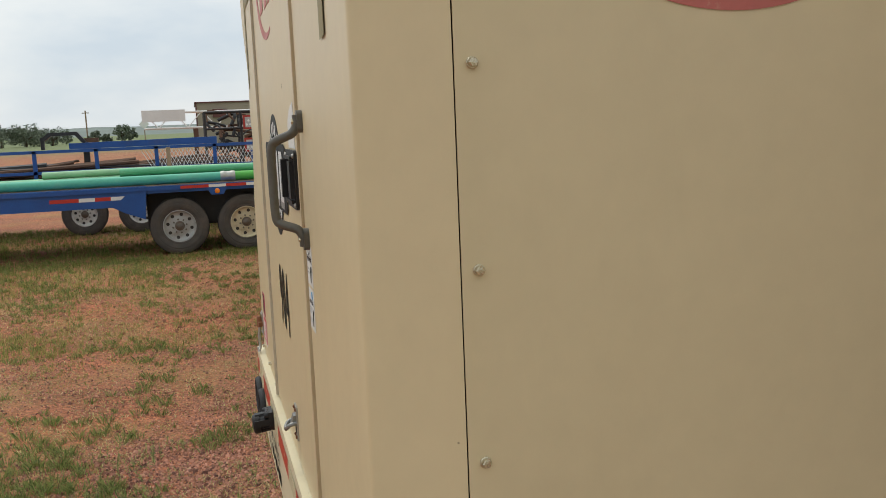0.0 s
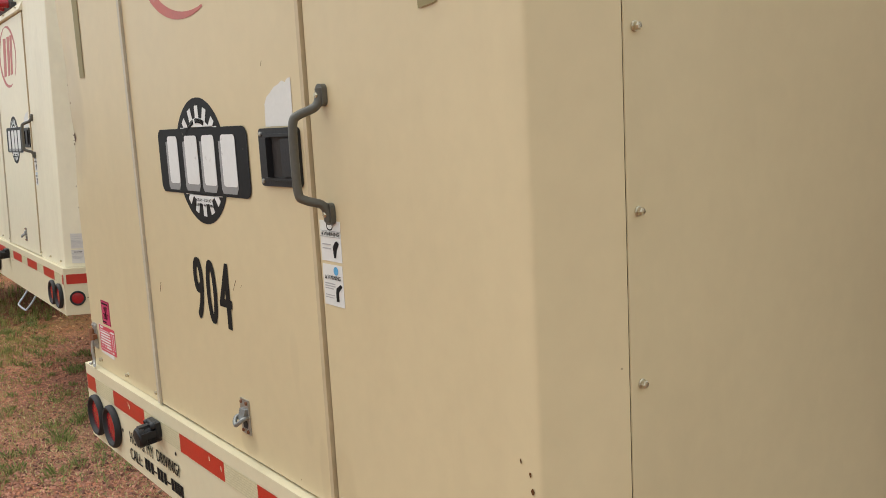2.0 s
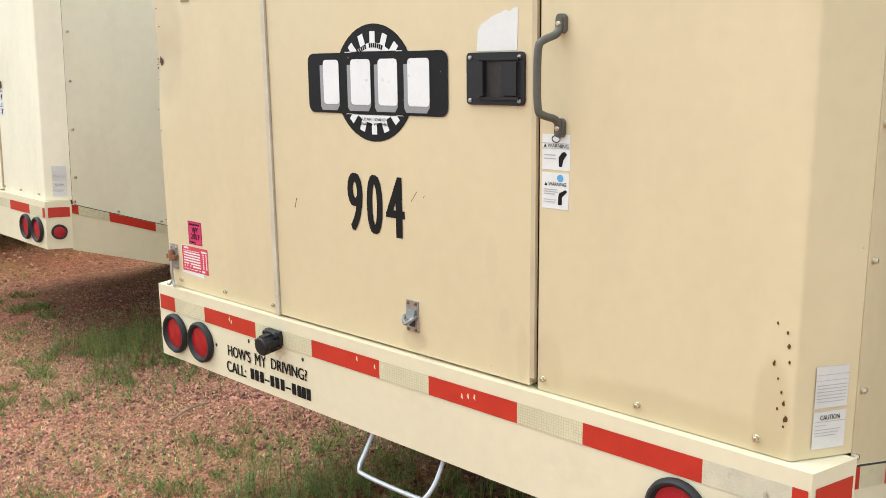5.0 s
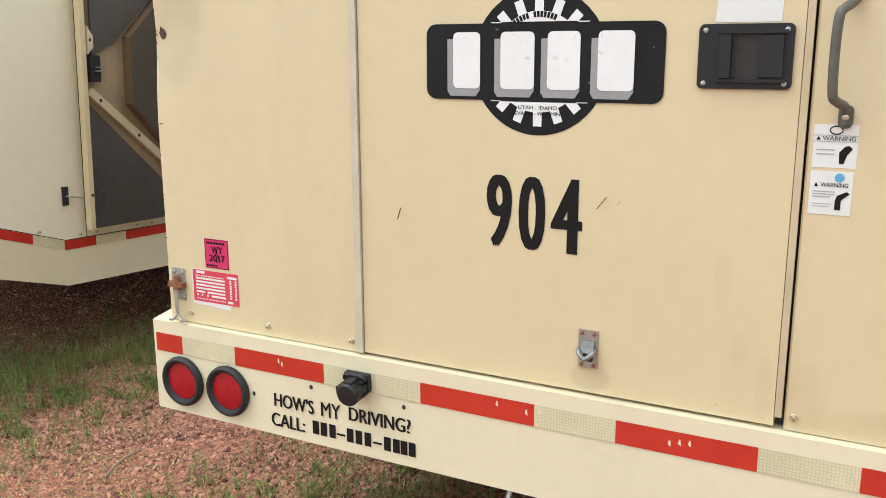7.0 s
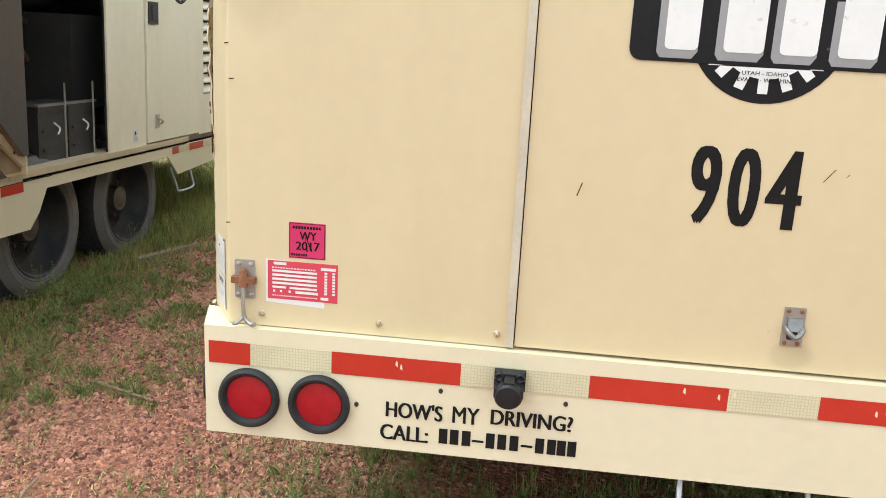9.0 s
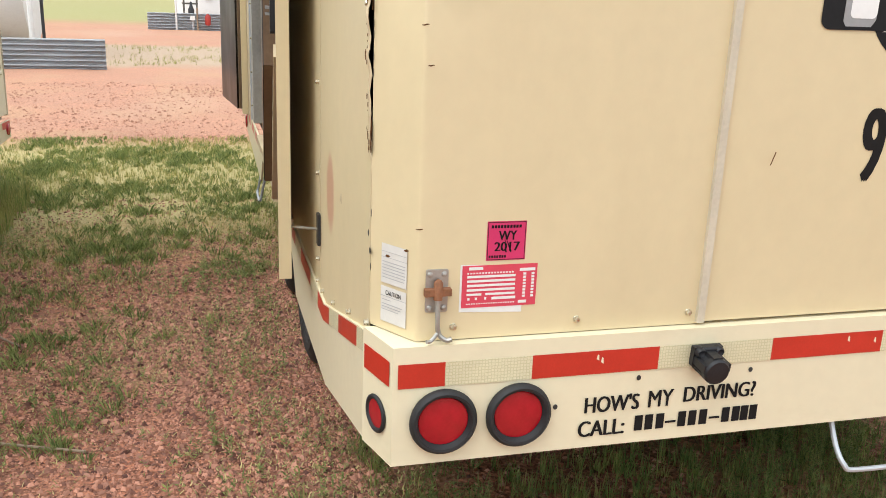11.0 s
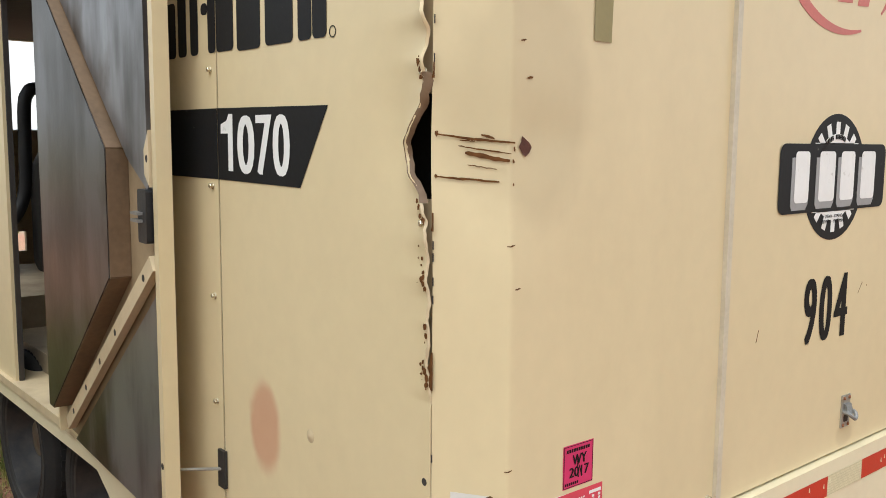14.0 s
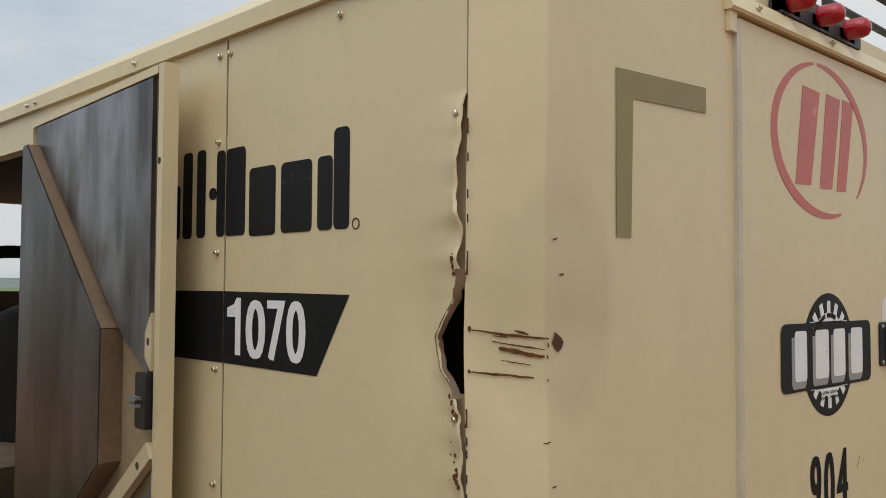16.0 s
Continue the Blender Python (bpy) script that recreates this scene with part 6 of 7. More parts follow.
part("scrape", bm, rust_spot, main, "rust blot where the paint is gone")
for u, v, w in ((0.02, 1.792, 0.002), (0.035, 1.735, 0.0025), (0.0, 1.47, 0.0018), (0.012, 1.40, 0.0018), (0.0, 1.10, 0.0016), (-0.03, 1.052, 0.003), (-0.08, 1.03, 0.003)):
    scrape(u, u + 0.012, v, v + 0.002, w, 5)
# chips, scratches and rust nicks on the rear panels
for u, v, du, dv, w in ((0.110, 1.274, 0.020, 0.026, 0.0022), (0.152, 1.286, 0.004, 0.006, 0.0016), (-0.352, 1.214, 0.009, 0.027, 0.0026), (0.335, 1.75, 0.004, 0.01, 0.001), (0.05, 0.965, 0.004, 0.001, 0.0012), (0.365, 0.905, 0.002, 0.004, 0.001)):
    part("scratch", flat([[(u, v), (u + w, v), (u + du + w, v + dv), (u + du, v + dv)]], REAR(-0.0128), 0.0003), scratch, main)
rng = random.Random(4)
for v in (1.135, 1.12, 1.095, 1.065, 1.058, 1.03, 1.005, 0.985, 0.972, 0.955, 0.94):
    u, r = 1.045 + rng.uniform(-0.02, 0.014), rng.uniform(0.002, 0.0055)
    part("rust_nick", flat([[(u + r * math.cos(a) * rng.uniform(0.5, 1.0), v + r * 1.8 * math.sin(a) * rng.uniform(0.5, 1.0)) for a in [k * math.pi / 4 for k in range(8)]]], REAR(-0.0012), 0.0004), scratch, main, "dark rust nick")
for y, z in ((0.0, 0.823), (0.03, 0.815), (0.10, 0.822), (-0.30, 0.815), (-0.32, 0.817), (0.42 - 0.7, 0.81), (0.7, 0.822), (0.69, 0.815)):
    part("tape_nick", flat([[(-y, z), (-y + 0.006, z - 0.004), (-y + 0.005, z + 0.008), (-y + 0.002, z + 0.010)]], REAR(-0.0243), 0.0003), cream_bumper, main)
# rolled-out bolts and ragged flakes along the torn seam
for z in (2.0, 1.745, 1.502):
    bolt(main, (0.128, HALF + 0.004, z), 75)
for z0, z1, w in ((1.99, 1.965, 0.006), (1.76, 1.735, 0.010), (1.52, 1.49, 0.012), (1.29, 1.225, 0.009)):
    pts = [(-0.1085 + 0.002, z0)] + [(-0.1085 - w * abs(noise.noise((z * 40, w, 3))) * 1.8 - 0.001, z) for z in steps(z0, z1, 7)] + [(-0.1085 + 0.002, z1)]
    part("torn_flake", flat([pts], LEFT(HALF + 0.0012), 0.0006), scratch, main, "rusted ragged edge")
for z in (1.92, 1.86, 1.82, 1.76, 1.46, 1.44, 1.40, 1.37, 1.10, 0.99):
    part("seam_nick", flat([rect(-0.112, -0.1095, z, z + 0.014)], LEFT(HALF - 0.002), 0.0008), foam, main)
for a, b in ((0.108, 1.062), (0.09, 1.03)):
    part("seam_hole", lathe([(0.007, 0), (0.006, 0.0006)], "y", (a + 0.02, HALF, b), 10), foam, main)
# the torn seam's curled lip: painted above, shade coloured brown in the gap, thin and chipped below
for top, low, paint, label_, width in ((2.01, 1.745, cream_side, "curled lip of cream sheet steel", 0.35), (1.745, 1.535, brown_edge, "torn sheet steel lip with its shade coloured brown", 1.0), (1.535, 1.20, cream_dirty, "chipped lip of cream sheet steel", 0.30)):
    bm, rows = bmesh.new(), []
    for z in steps(top, low, int((top - low) / 0.007)):
        e, c = tear(z)
        w = width * (0.012 + 0.012 * abs(noise.noise((z * 9, 4, 1))) + 0.004 * noise.noise((z * 50, 4, 1)))
        rows.append([bm.verts.new((0.1140 + e, HALF + c + 0.0006, z)), bm.verts.new((0.1130 + e - 0.30 * w, HALF + c - 0.25 * w, z)), bm.verts.new((0.1125 + e - 0.45 * w + 0.002 * noise.noise((z * 80, 1, 1)), HALF + c - 0.9 * w, z))])
    for a, b in zip(rows, rows[1:]):
        for k in (0, 1):
            bm.faces.new((a[k], b[k], b[k + 1], a[k + 1]))
    part("torn_lip", bm, paint, main, label_, smooth=True)
# rust chips on the buckled edge
rng = random.Random(14)
for z0, z1, count, reach in ((1.54, 1.50, 8, 0.022), (1.47, 1.39, 12, 0.024), (1.34, 1.30, 3, 0.012), (1.275, 1.225, 14, 0.016), (1.77, 1.735, 6, 0.016)):
    for k in range(count):
        z = rng.uniform(z1, z0)
        e, c = tear(z)
        d = rng.random() ** 2 * reach
        r = rng.uniform(0.0012, 0.0042) * (1.5 - d / reach)
        part("rust_chip", flat([[(-(0.1145 + e + d) + r * math.cos(q) * rng.uniform(0.5, 1.0), z + 1.5 * r * math.sin(q) * rng.uniform(0.5, 1.0)) for q in [j * math.pi / 4 for j in range(8)]]], LEFT(HALF + c * math.exp(-d / 0.034) + 0.0016), 0.0005), scratch, main)
# right side: black band, emblem, hook
rf2 = RIGHT(-HALF - 0.0009)
part("black_band", flat([[(0.966, 1.580), (1.95, 1.580), (1.95, 1.742), (0.972, 1.742)]], rf2, 0.0006), black_decal, main, "black vinyl band")
emblem(main, rf2, 0.49, 1.985, 0.265, 0.186)
hk = part("side_hasp", flat([rounded(0.988, 1.024, 0.745, 0.838, 0.004)], rf2, 0.003), dull_zinc, main, "zinc plate with a swing hook")
part("hook_bar", box(0.978, 1.028, -HALF - 0.018, -HALF - 0.004, 0.79, 0.803), dull_zinc, hk, bevel=0.003)
part("hook", tube(curve_points([(1.003, -HALF - 0.014, 0.79), (1.003, -HALF - 0.018, 0.74), (1.006, -HALF - 0.016, 0.70), (1.02, -HALF - 0.02, 0.685)]), 0.005, 8), dull_zinc, hk, smooth=True)

# ---- ground cover ----
def zones(x, y):
    """How much grows at a place, from 0 to about 1, and how high."""
    n = noise.noise((x * 0.75, y * 0.75, 5)) * 0.6 + noise.noise((x * 2.6, y * 2.6, 9)) * 0.4
    d, h = 0.03 + 0.6 * n, 0.028
    if x > 3.0 and x < 7.6:
        d += 0.32 * min(1, (x - 3.0) / 1.6) * min(1, (7.6 - x) / 0.5)
        h = 0.05
    elif 15.2 < x < 20.4:
        d, h = 0.10 + 0.9 * n, 0.07
    elif x >= 7.6:
        d -= 0.55
    if 5.0 < y < 10.3 and x < 1:
        d += 0.26
        h = 0.04
        if x < -0.7 and y > 7.6:
            d, h = d + 0.5, 0.07
        elif x < -1.3:
            d, h = d + 0.22, 0.05
    if 0.0 < x < 4.6 and abs(y) < 1.0:
        d += 0.18
        h = 0.075
    if 0.6 < x < 5.0 and 3.0 - 0.06 * x < y < 5.3:   # bare ground in the deep shade under the second machine, a fringe of weeds along its side
        edge = y - (3.0 - 0.06 * x)
        d, h = (d + 0.42 * (1 - edge / 0.5), 0.10) if edge < 0.5 else (d - 0.5, 0.05)
    if 1.4 < x < 5.2 and 2.60 < y < 3.0:
        d += 0.22
        h = 0.10 if x < 3.4 else 0.16
    if 3.4 < x < 5.6 and 3.0 <= y < 5.0:
        d += 0.6
        h = 0.16
    if -0.6 < x < 3.6 and 1.1 < y < (2.5 if x < 1.2 else 1.75):             # mostly bare stones along the machine
        d -= 0.30
    if x > 0.5 and 6.4 < y < 8.9:
        d += 0.25
        h = 0.11
    # unseen strip, grassed over to green the light bounced onto the right side
    if y < -1.3:
        d, h = 0.55 + 0.4 * n, 0.06
    if 9.6 < y < 15:
        d += 0.45
        h = 0.06
    return d, h


def blades(name, count, seed, x0, x1, y0, y1, material, label, tall=1.0, lo=0.0):
    rng = random.Random(seed)
    verts, faces = [], []
    made = 0
    while made < count:
        x, y = rng.uniform(x0, x1), rng.uniform(y0, y1)
        d, h = zones(x, y)
        if rng.random() > d - lo:
            made += 0.02
            continue
        made += 1
        k = rng.randint(5, 13)
        spread_r = rng.uniform(0.01, 0.045)
        g = ground_height(x, y)
        for _ in range(k):
            a, r = rng.uniform(0, 6.283), spread_r * rng.random()
            bx, by = x + r * math.cos(a), y + r * math.sin(a)
            hh = h * tall * rng.uniform(0.35, 1.25)
            w, lean, b = rng.uniform(0.0009, 0.0022) * (0.7 + h * 4), rng.uniform(0.1, 0.75) * hh, rng.uniform(0, 6.283)
            dx, dy = math.cos(b), math.sin(b)
            i = len(verts)
            verts += [(bx - w * dy, by + w * dx, g - 0.003), (bx + w * dy, by - w * dx, g - 0.003), (bx + 0.4 * lean * dx + 0.7 * w * dy, by + 0.4 * lean * dy - 0.7 * w * dx, g + 0.6 * hh), (bx + 0.4 * lean * dx - 0.7 * w * dy, by + 0.4 * lean * dy + 0.7 * w * dx, g + 0.6 * hh), (bx + lean * dx, by + lean * dy, g + hh)]
            faces += [(i, i + 1, i + 2, i + 3), (i + 3, i + 2, i + 4)]
    me = bpy.data.meshes.new(name)
    me.from_pydata(verts, [], faces)
    me.materials.append(material)
    return tagged(new(name, me), label, "grass", kind="stuff")


blades("shade_weeds", 2600, 16, 0.0, 4.6, -1.0, 1.0, grass_mat, "thin weeds in the shade under the machine", 1.0)
blades("weeds", 2600, 11, -3.5, 7.8, -0.8, 5.5, grass_mat, "short green weeds growing through the gravel")
blades("dry_weeds", 15000, 12, -3.5, 7.8, -0.8, 6.0, dry_mat, "yellow green grass tufts between the gravel", 0.8, 0.02)
blades("far_weeds", 3800, 13, -6.0, 4.0, 4.5, 12.5, far_green_mat, "short green weeds growing through the gravel", 0.9)
blades("far_dry_weeds", 14000, 14, -7.0, 4.0, 4.5, 15.0, dry_mat, "yellow green grass tufts between the gravel", 0.75)
# out-of-view weeds added so less red light bounces off the ground
blades("unseen_bounce_weeds", 7000, 17, -3.5, 5.5, -4.4, -1.0, far_green_mat, "short green weeds growing through the gravel", 0.9)
blades("trailer_grass", 6000, 18, -7.0, 2.0, 9.9, 15.6, far_green_mat, "rough grass under the parked trailers", 1.2)
blades("strip_weeds", 2500, 15, 15.2, 20.4, -5.0, 6.0, dry_mat, "pale green tufts on the sandy strip of the yard", 1.2)


def tufts(name, count, seed, x0, x1, y0, y1, label):
    """Low feathery weeds: dense cushions of short fine blades."""
    rng = random.Random(seed)
    verts, faces, made = [], [], 0
    while made < count:
        x, y = rng.uniform(x0, x1), rng.uniform(y0, y1)
        if noise.noise((x * 1.3, y * 1.3, 40)) + 0.4 * noise.noise((x * 4, y * 4, 41)) < rng.uniform(-0.25, 0.5) + (0.38 if -0.6 < x < 3.6 and y < (2.5 if x < 1.2 else 1.75) else 0) or (0.02 < x < 4.6 and -1.2 < y < 1.1):
            made += 0.02
            continue
        made += 1
        size, g = rng.uniform(0.02, 0.075) * rng.uniform(0.6, 1.0), ground_height(x, y)
        for _ in range(int(18 + size * 520)):
            a, r = rng.uniform(0, 6.283), size * rng.random() ** 0.6
            bx, by = x + r * math.cos(a), y + r * math.sin(a)
            hh = (0.02 + 0.6 * size * (1 - (r / size) ** 2 * 0.7)) * rng.uniform(0.6, 1.3)
            w, lean, b = rng.uniform(0.0010, 0.0022), rng.uniform(0.3, 0.9) * hh, a + rng.uniform(-0.9, 0.9)
            dx, dy = math.cos(b), math.sin(b)
            i = len(verts)
            verts += [(bx - w * dy, by + w * dx, g - 0.002), (bx + w * dy, by - w * dx, g - 0.002), (bx + 0.5 * lean * dx + w * dy, by + 0.5 * lean * dy - w * dx, g + 0.65 * hh), (bx + lean * dx, by + lean * dy, g + hh)]
            faces += [(i, i + 1, i + 2), (i, i + 2, i + 3)]
    me = bpy.data.meshes.new(name)
    me.from_pydata(verts, [], faces)
    me.materials.append(soft_mat)
    return tagged(new(name, me), label, "weeds", kind="stuff")


def sprouts(name, count, seed, x0, x1, y0, y1, label, tall=0.15):
    """Upright young weeds: thin stems set all round with small pointed leaves."""
    rng = random.Random(seed)
    verts, faces = [], []
    for _ in range(count):
        x, y = rng.uniform(x0, x1), rng.uniform(y0, y1)
        if noise.noise((x * 1.8, y * 1.8, 60)) < rng.uniform(-0.45, 0.45):
            continue
        g, hh = ground_height(x, y), tall * rng.uniform(0.35, 1.1)
        lx, ly = rng.uniform(-0.2, 0.2) * hh, rng.uniform(-0.2, 0.2) * hh
        i = len(verts)
        verts += [(x - 0.0012, y, g - 0.002), (x + 0.0012, y, g - 0.002), (x + lx + 0.0007, y + ly, g + hh), (x + lx - 0.0007, y + ly, g + hh)]
        faces.append((i, i + 1, i + 2, i + 3))
        for k in range(int(10 + hh * 130)):
            t = rng.uniform(0.12, 1.0)
            a, ln = rng.uniform(0, 6.283), rng.uniform(0.008, 0.022) * (1.25 - 0.6 * t)
            px, py, pz = x + lx * t, y + ly * t, g + hh * t
            dx, dy, up, w = math.cos(a), math.sin(a), rng.uniform(0.1, 0.9), ln * 0.16
            i = len(verts)
            verts += [(px, py, pz), (px + 0.5 * ln * dx - w * dy, py + 0.5 * ln * dy + w * dx, pz + 0.5 * ln * up), (px + ln * dx, py + ln * dy, pz + ln * up), (px + 0.5 * ln * dx + w * dy, py + 0.5 * ln * dy - w * dx, pz + 0.5 * ln * up)]
            faces.append((i, i + 1, i + 2, i + 3))
    me = bpy.data.meshes.new(name)
    me.from_pydata(verts, [], faces)
    me.materials.append(soft_mat)
    return tagged(new(name, me), label, "weeds", kind="stuff")


def litter(name, count, seed, x0, x1, y0, y1, label):
    """Dry straw bits and tiny leaves lying loose on the gravel."""
    rng = random.Random(seed)
    verts, faces = [], []
    for _ in range(count):
        x, y = rng.uniform(x0, x1), rng.uniform(y0, y1)
        if noise.noise((x * 1.5, y * 1.5, 80)) + 0.5 * noise.noise((x * 5, y * 5, 81)) < rng.uniform(-0.6, 0.35):
            continue
        g, a = ground_height(x, y), rng.uniform(0, 6.283)
        ln, w, up = rng.uniform(0.004, 0.018), rng.uniform(0.001, 0.0032), rng.uniform(0.0, 0.014)
        dx, dy, i = math.cos(a), math.sin(a), len(verts)
        verts += [(x - w * dy, y + w * dx, g + 0.005), (x + w * dy, y - w * dx, g + 0.005), (x + ln * dx + 0.5 * w * dy, y + ln * dy - 0.5 * w * dx, g + 0.006 + up), (x + ln * dx - 0.5 * w * dy, y + ln * dy + 0.5 * w * dx, g + 0.006 + up)]
        faces.append((i, i + 1, i + 2, i + 3))
    me = bpy.data.meshes.new(name)
    me.from_pydata(verts, [], faces)
    me.materials.append(litter_mat)
    return tagged(new(name, me), label, "litter", kind="stuff")


litter("straw_litter", 80000, 91, -2.4, 4.4, 0.8, 4.0, "dry straw bits and tiny green leaves on the gravel")
litter("far_litter", 60000, 92, -4.0, 1.0, 4.0, 10.0, "dry straw bits and tiny green leaves on the gravel")
sprouts("fringe_sprouts", 1000, 71, 0.45, 2.4, 2.65, 3.35, "upright leafy green weeds along the shade", 0.19)
sprouts("edge_sprouts", 2400, 72, 0.05, 1.3, -1.0, 1.15, "upright leafy green weeds at the shade of the bumper", 0.13)
sprouts("gap_sprouts", 900, 75, 1.2, 3.8, 2.35, 3.0, "upright leafy green weeds along the wheels", 0.14)
sprouts("yard_sprouts", 2000, 73, -1.6, 4.5, 1.2, 2.75, "scattered leafy green weeds on the gravel", 0.09)
sprouts("wheel_sprouts", 260, 74, 1.3, 3.4, 1.15, 1.5, "leafy green weeds round the wheels", 0.16)
tufts("low_tufts", 1300, 51, -2.2, 7.6, 1.0, 3.0, "low feathery green weeds on the gravel")
tufts("far_tufts", 900, 52, -5.0, 1.0, 2.6, 10.5, "low feathery green weeds on the gravel")


def gravel(name, count, seed, x0, x1, y0, y1, lo, hi, material=None, label="loose red and pink crushed stones"):
    rng = random.Random(seed)
    verts, faces = [], []
    for _ in range(count):
        x, y = rng.uniform(x0, x1), rng.uniform(y0, y1)
        if noise.noise((x * 1.1, y * 1.1, 21)) < rng.uniform(-0.7, 0.25):
            continue
        r = lo + (hi - lo) * rng.random() ** 3
        g = ground_height(x, y) + r * 0.15
        a, i = rng.uniform(0, 6.283), len(verts)
        c, s_ = math.cos(a), math.sin(a)
        for u, v, w in ((1, 0.1, -0.2), (0.15, 0.85, -0.1), (-0.95, 0.1, -0.2), (-0.1, -0.9, -0.15), (0.35, 0.2, 0.62), (-0.45, -0.15, 0.5)):
            u, v, w = u * r * rng.uniform(0.7, 1.2), v * r * rng.uniform(0.6, 1.1), w * r * rng.uniform(0.6, 1.1)
            verts.append((x + u * c - v * s_, y + u * s_ + v * c, g + w))
        faces += [(i, i + 1, i + 4), (i + 1, i + 2, i + 5), (i + 1, i + 5, i + 4), (i + 2, i + 3, i + 5), (i + 3, i, i + 4), (i + 3, i + 4, i + 5)]
    me = bpy.data.meshes.new(name)
    me.from_pydata(verts, [], faces)
    me.materials.append(material or stone_mat)
    return tagged(new(name, me), label, "gravel", kind="stuff")


gravel("gravel", 90000, 31, -2.5, 5.0, -0.6, 5.0, 0.003, 0.014)
gravel("crushed_stones", 30000, 36, -0.8, 3.4, 0.9, 2.7, 0.005, 0.019)
gravel("loose_stones", 800, 35, -2.2, 4.6, 0.6, 4.0, 0.010, 0.026)
gravel("fine_gravel", 110000, 34, -1.6, 4.0, 0.9, 3.4, 0.003, 0.011)
gravel("far_gravel", 22000, 32, -5.0, 2.0, 5.0, 11.0, 0.006, 0.026, orange_stone_mat)
gravel("clods", 20000, 33, 7.4, 12.5, -4.0, 7.0, 0.005, 0.026, clod_mat, "dry red clods on the bare yard")
st = part("dropped_stick", prism([(-0.26, -0.02), (0.25, -0.028), (0.27, 0.012), (0.0, 0.026), (-0.25, 0.02)], "z", 0.0, 0.025), wood, None, m=pose(3.25, 2.66, 0.012, 0, 2, -18), bevel=0.004)
tagged(st, "weathered wooden stick lying in the weeds", "stick")
for k, (x, y, a, ln) in enumerate(((1.35, 2.02, 70, 0.16), (0.55, 1.95, 15, 0.12), (2.35, 2.3, 40, 0.1))):
    tw = part("twig", tube(curve_points([(-ln, 0, 0.01), (0, 0.01, 0.018), (ln, -0.005, 0.012)], 3), 0.005, 6), wood, None, m=pose(x, y, 0.002, 0, 0, a))
    tagged(tw, "thin dry twig on the gravel", "twig", group="twigs on the gravel")

# ---- blue flatbed with hoses ----
fb = thing("flatbed_trailer", "blue tandem flatbed trailer loaded with green hoses", "trailer", group="yard trailers")
B = lambda name, bm, material, lab="", **k: part(name, bm, material, fb, lab, **k)
B("side_beam", box(-9.0, -0.88, 10.42, 10.55, 0.70, 0.96), blue_paint, "deep blue side beam", bevel=0.008)
B("side_beam", box(-0.88, 3.2, 10.42, 10.55, 0.86, 0.95), blue_paint, bevel=0.006)
B("side_beam", box(-9.0, 3.2, 12.35, 12.48, 0.70, 0.96), blue_paint, bevel=0.006)
B("gusset", prism([(-1.02, 0.96), (-0.86, 0.96), (-0.90, 0.52), (-1.16, 0.62), (-1.30, 0.70)], "y", 10.40, 10.46), blue_paint, bevel=0.004)
B("deck", box(-9.0, 3.2, 10.55, 12.35, 0.93, 0.965), wood)
B("rub_rail", box(-9.0, 3.2, 10.385, 10.405, 0.90, 0.955), blue_paint, bevel=0.003)
B("axle_beam", box(-0.9, 1.3, 10.9, 11.0, 0.36, 0.80), chassis_black)
B("fender_back", box(-0.85, 1.3, 10.75, 10.80, 0.40, 0.86), chassis_black)
for x, rm in ((-0.47, rim_grey), (0.43, rim_cream)):
    wheel(fb, (x, 10.48, 0.39), -1, rm, 0.39, 0.24, 0.35, ratio=0.57, tyre=tyre_brown)
    wheel(fb, (x, 12.45, 0.39), 1, rim_grey, 0.39, 0.24, ratio=0.57, tyre=tyre_brown)
for a, b, red in ((-2.08, -1.72, 1), (-1.72, -1.52, 0), (-1.52, -1.32, 1), (-1.32, -1.05, 0)):
    B("tape_strip", flat([rect(a, b, 0.795, 0.845)], RIGHT(10.418), 0.001), red_tape if red else paper, "red reflective tape" if red else "white reflective tape")
for a, b, red in ((-0.42, -0.05, 1), (-0.05, 0.18, 0), (0.18, 0.45, 1), (0.45, 0.7, 0), (0.7, 0.98, 1)):
    B("tape_strip", flat([rect(a, b, 0.905, 0.945)], RIGHT(10.383), 0.001), red_tape if red else paper, "red reflective tape" if red else "white reflective tape")
lm = B("lamp_bracket", prism([(-0.08, 0.90), (0.20, 0.90), (0.14, 0.80), (-0.02, 0.80)], "y", 10.39, 10.42), blue_paint)
part("amber_lamp", lathe([(0.035, 0), (0.035, -0.01), (0.02, -0.02)], "y", (0.06, 10.39, 0.85), 16), amber_lens, lm, "amber marker lamp", smooth=True)
B("stake_post", box(-0.62, -0.56, 12.2, 12.26, 0.96, 1.44), wood, "bare wooden stake")
hoses = ((10.60, 1.035, 0.065, teal_hose, -9.0, 0.14, 0.0), (10.60, 1.035, 0.065, lime_hose, 0.30, 2.4, 0.0), (10.76, 1.04, 0.06, green_hose, -9.0, 2.4, 0.02), (10.70, 1.145, 0.055, green_hose, -1.2, 2.4, 0.03), (10.92, 1.04, 0.06, pale_hose, -9.0, 2.4, 0.03), (10.88, 1.15, 0.05, pale_hose, -2.2, 1.6, 0.03), (11.1, 1.04, 0.06, green_hose, -9.0, 2.4, 0.03))
for y, z, r, m_, a, b, wob in hoses:
    pts = [(x, y + wob * noise.noise((x * 0.5, y, 0)) * 2, z + wob * 0.6 * noise.noise((x * 0.4, y, 5))) for x in steps(a, b, 18)]
    hz = part("suction_hose", tube(pts, r, 12), m_, None, smooth=True)
    tagged(hz, "ribbed green suction hose lying along the flatbed", "hose", group="hoses on the flatbed")
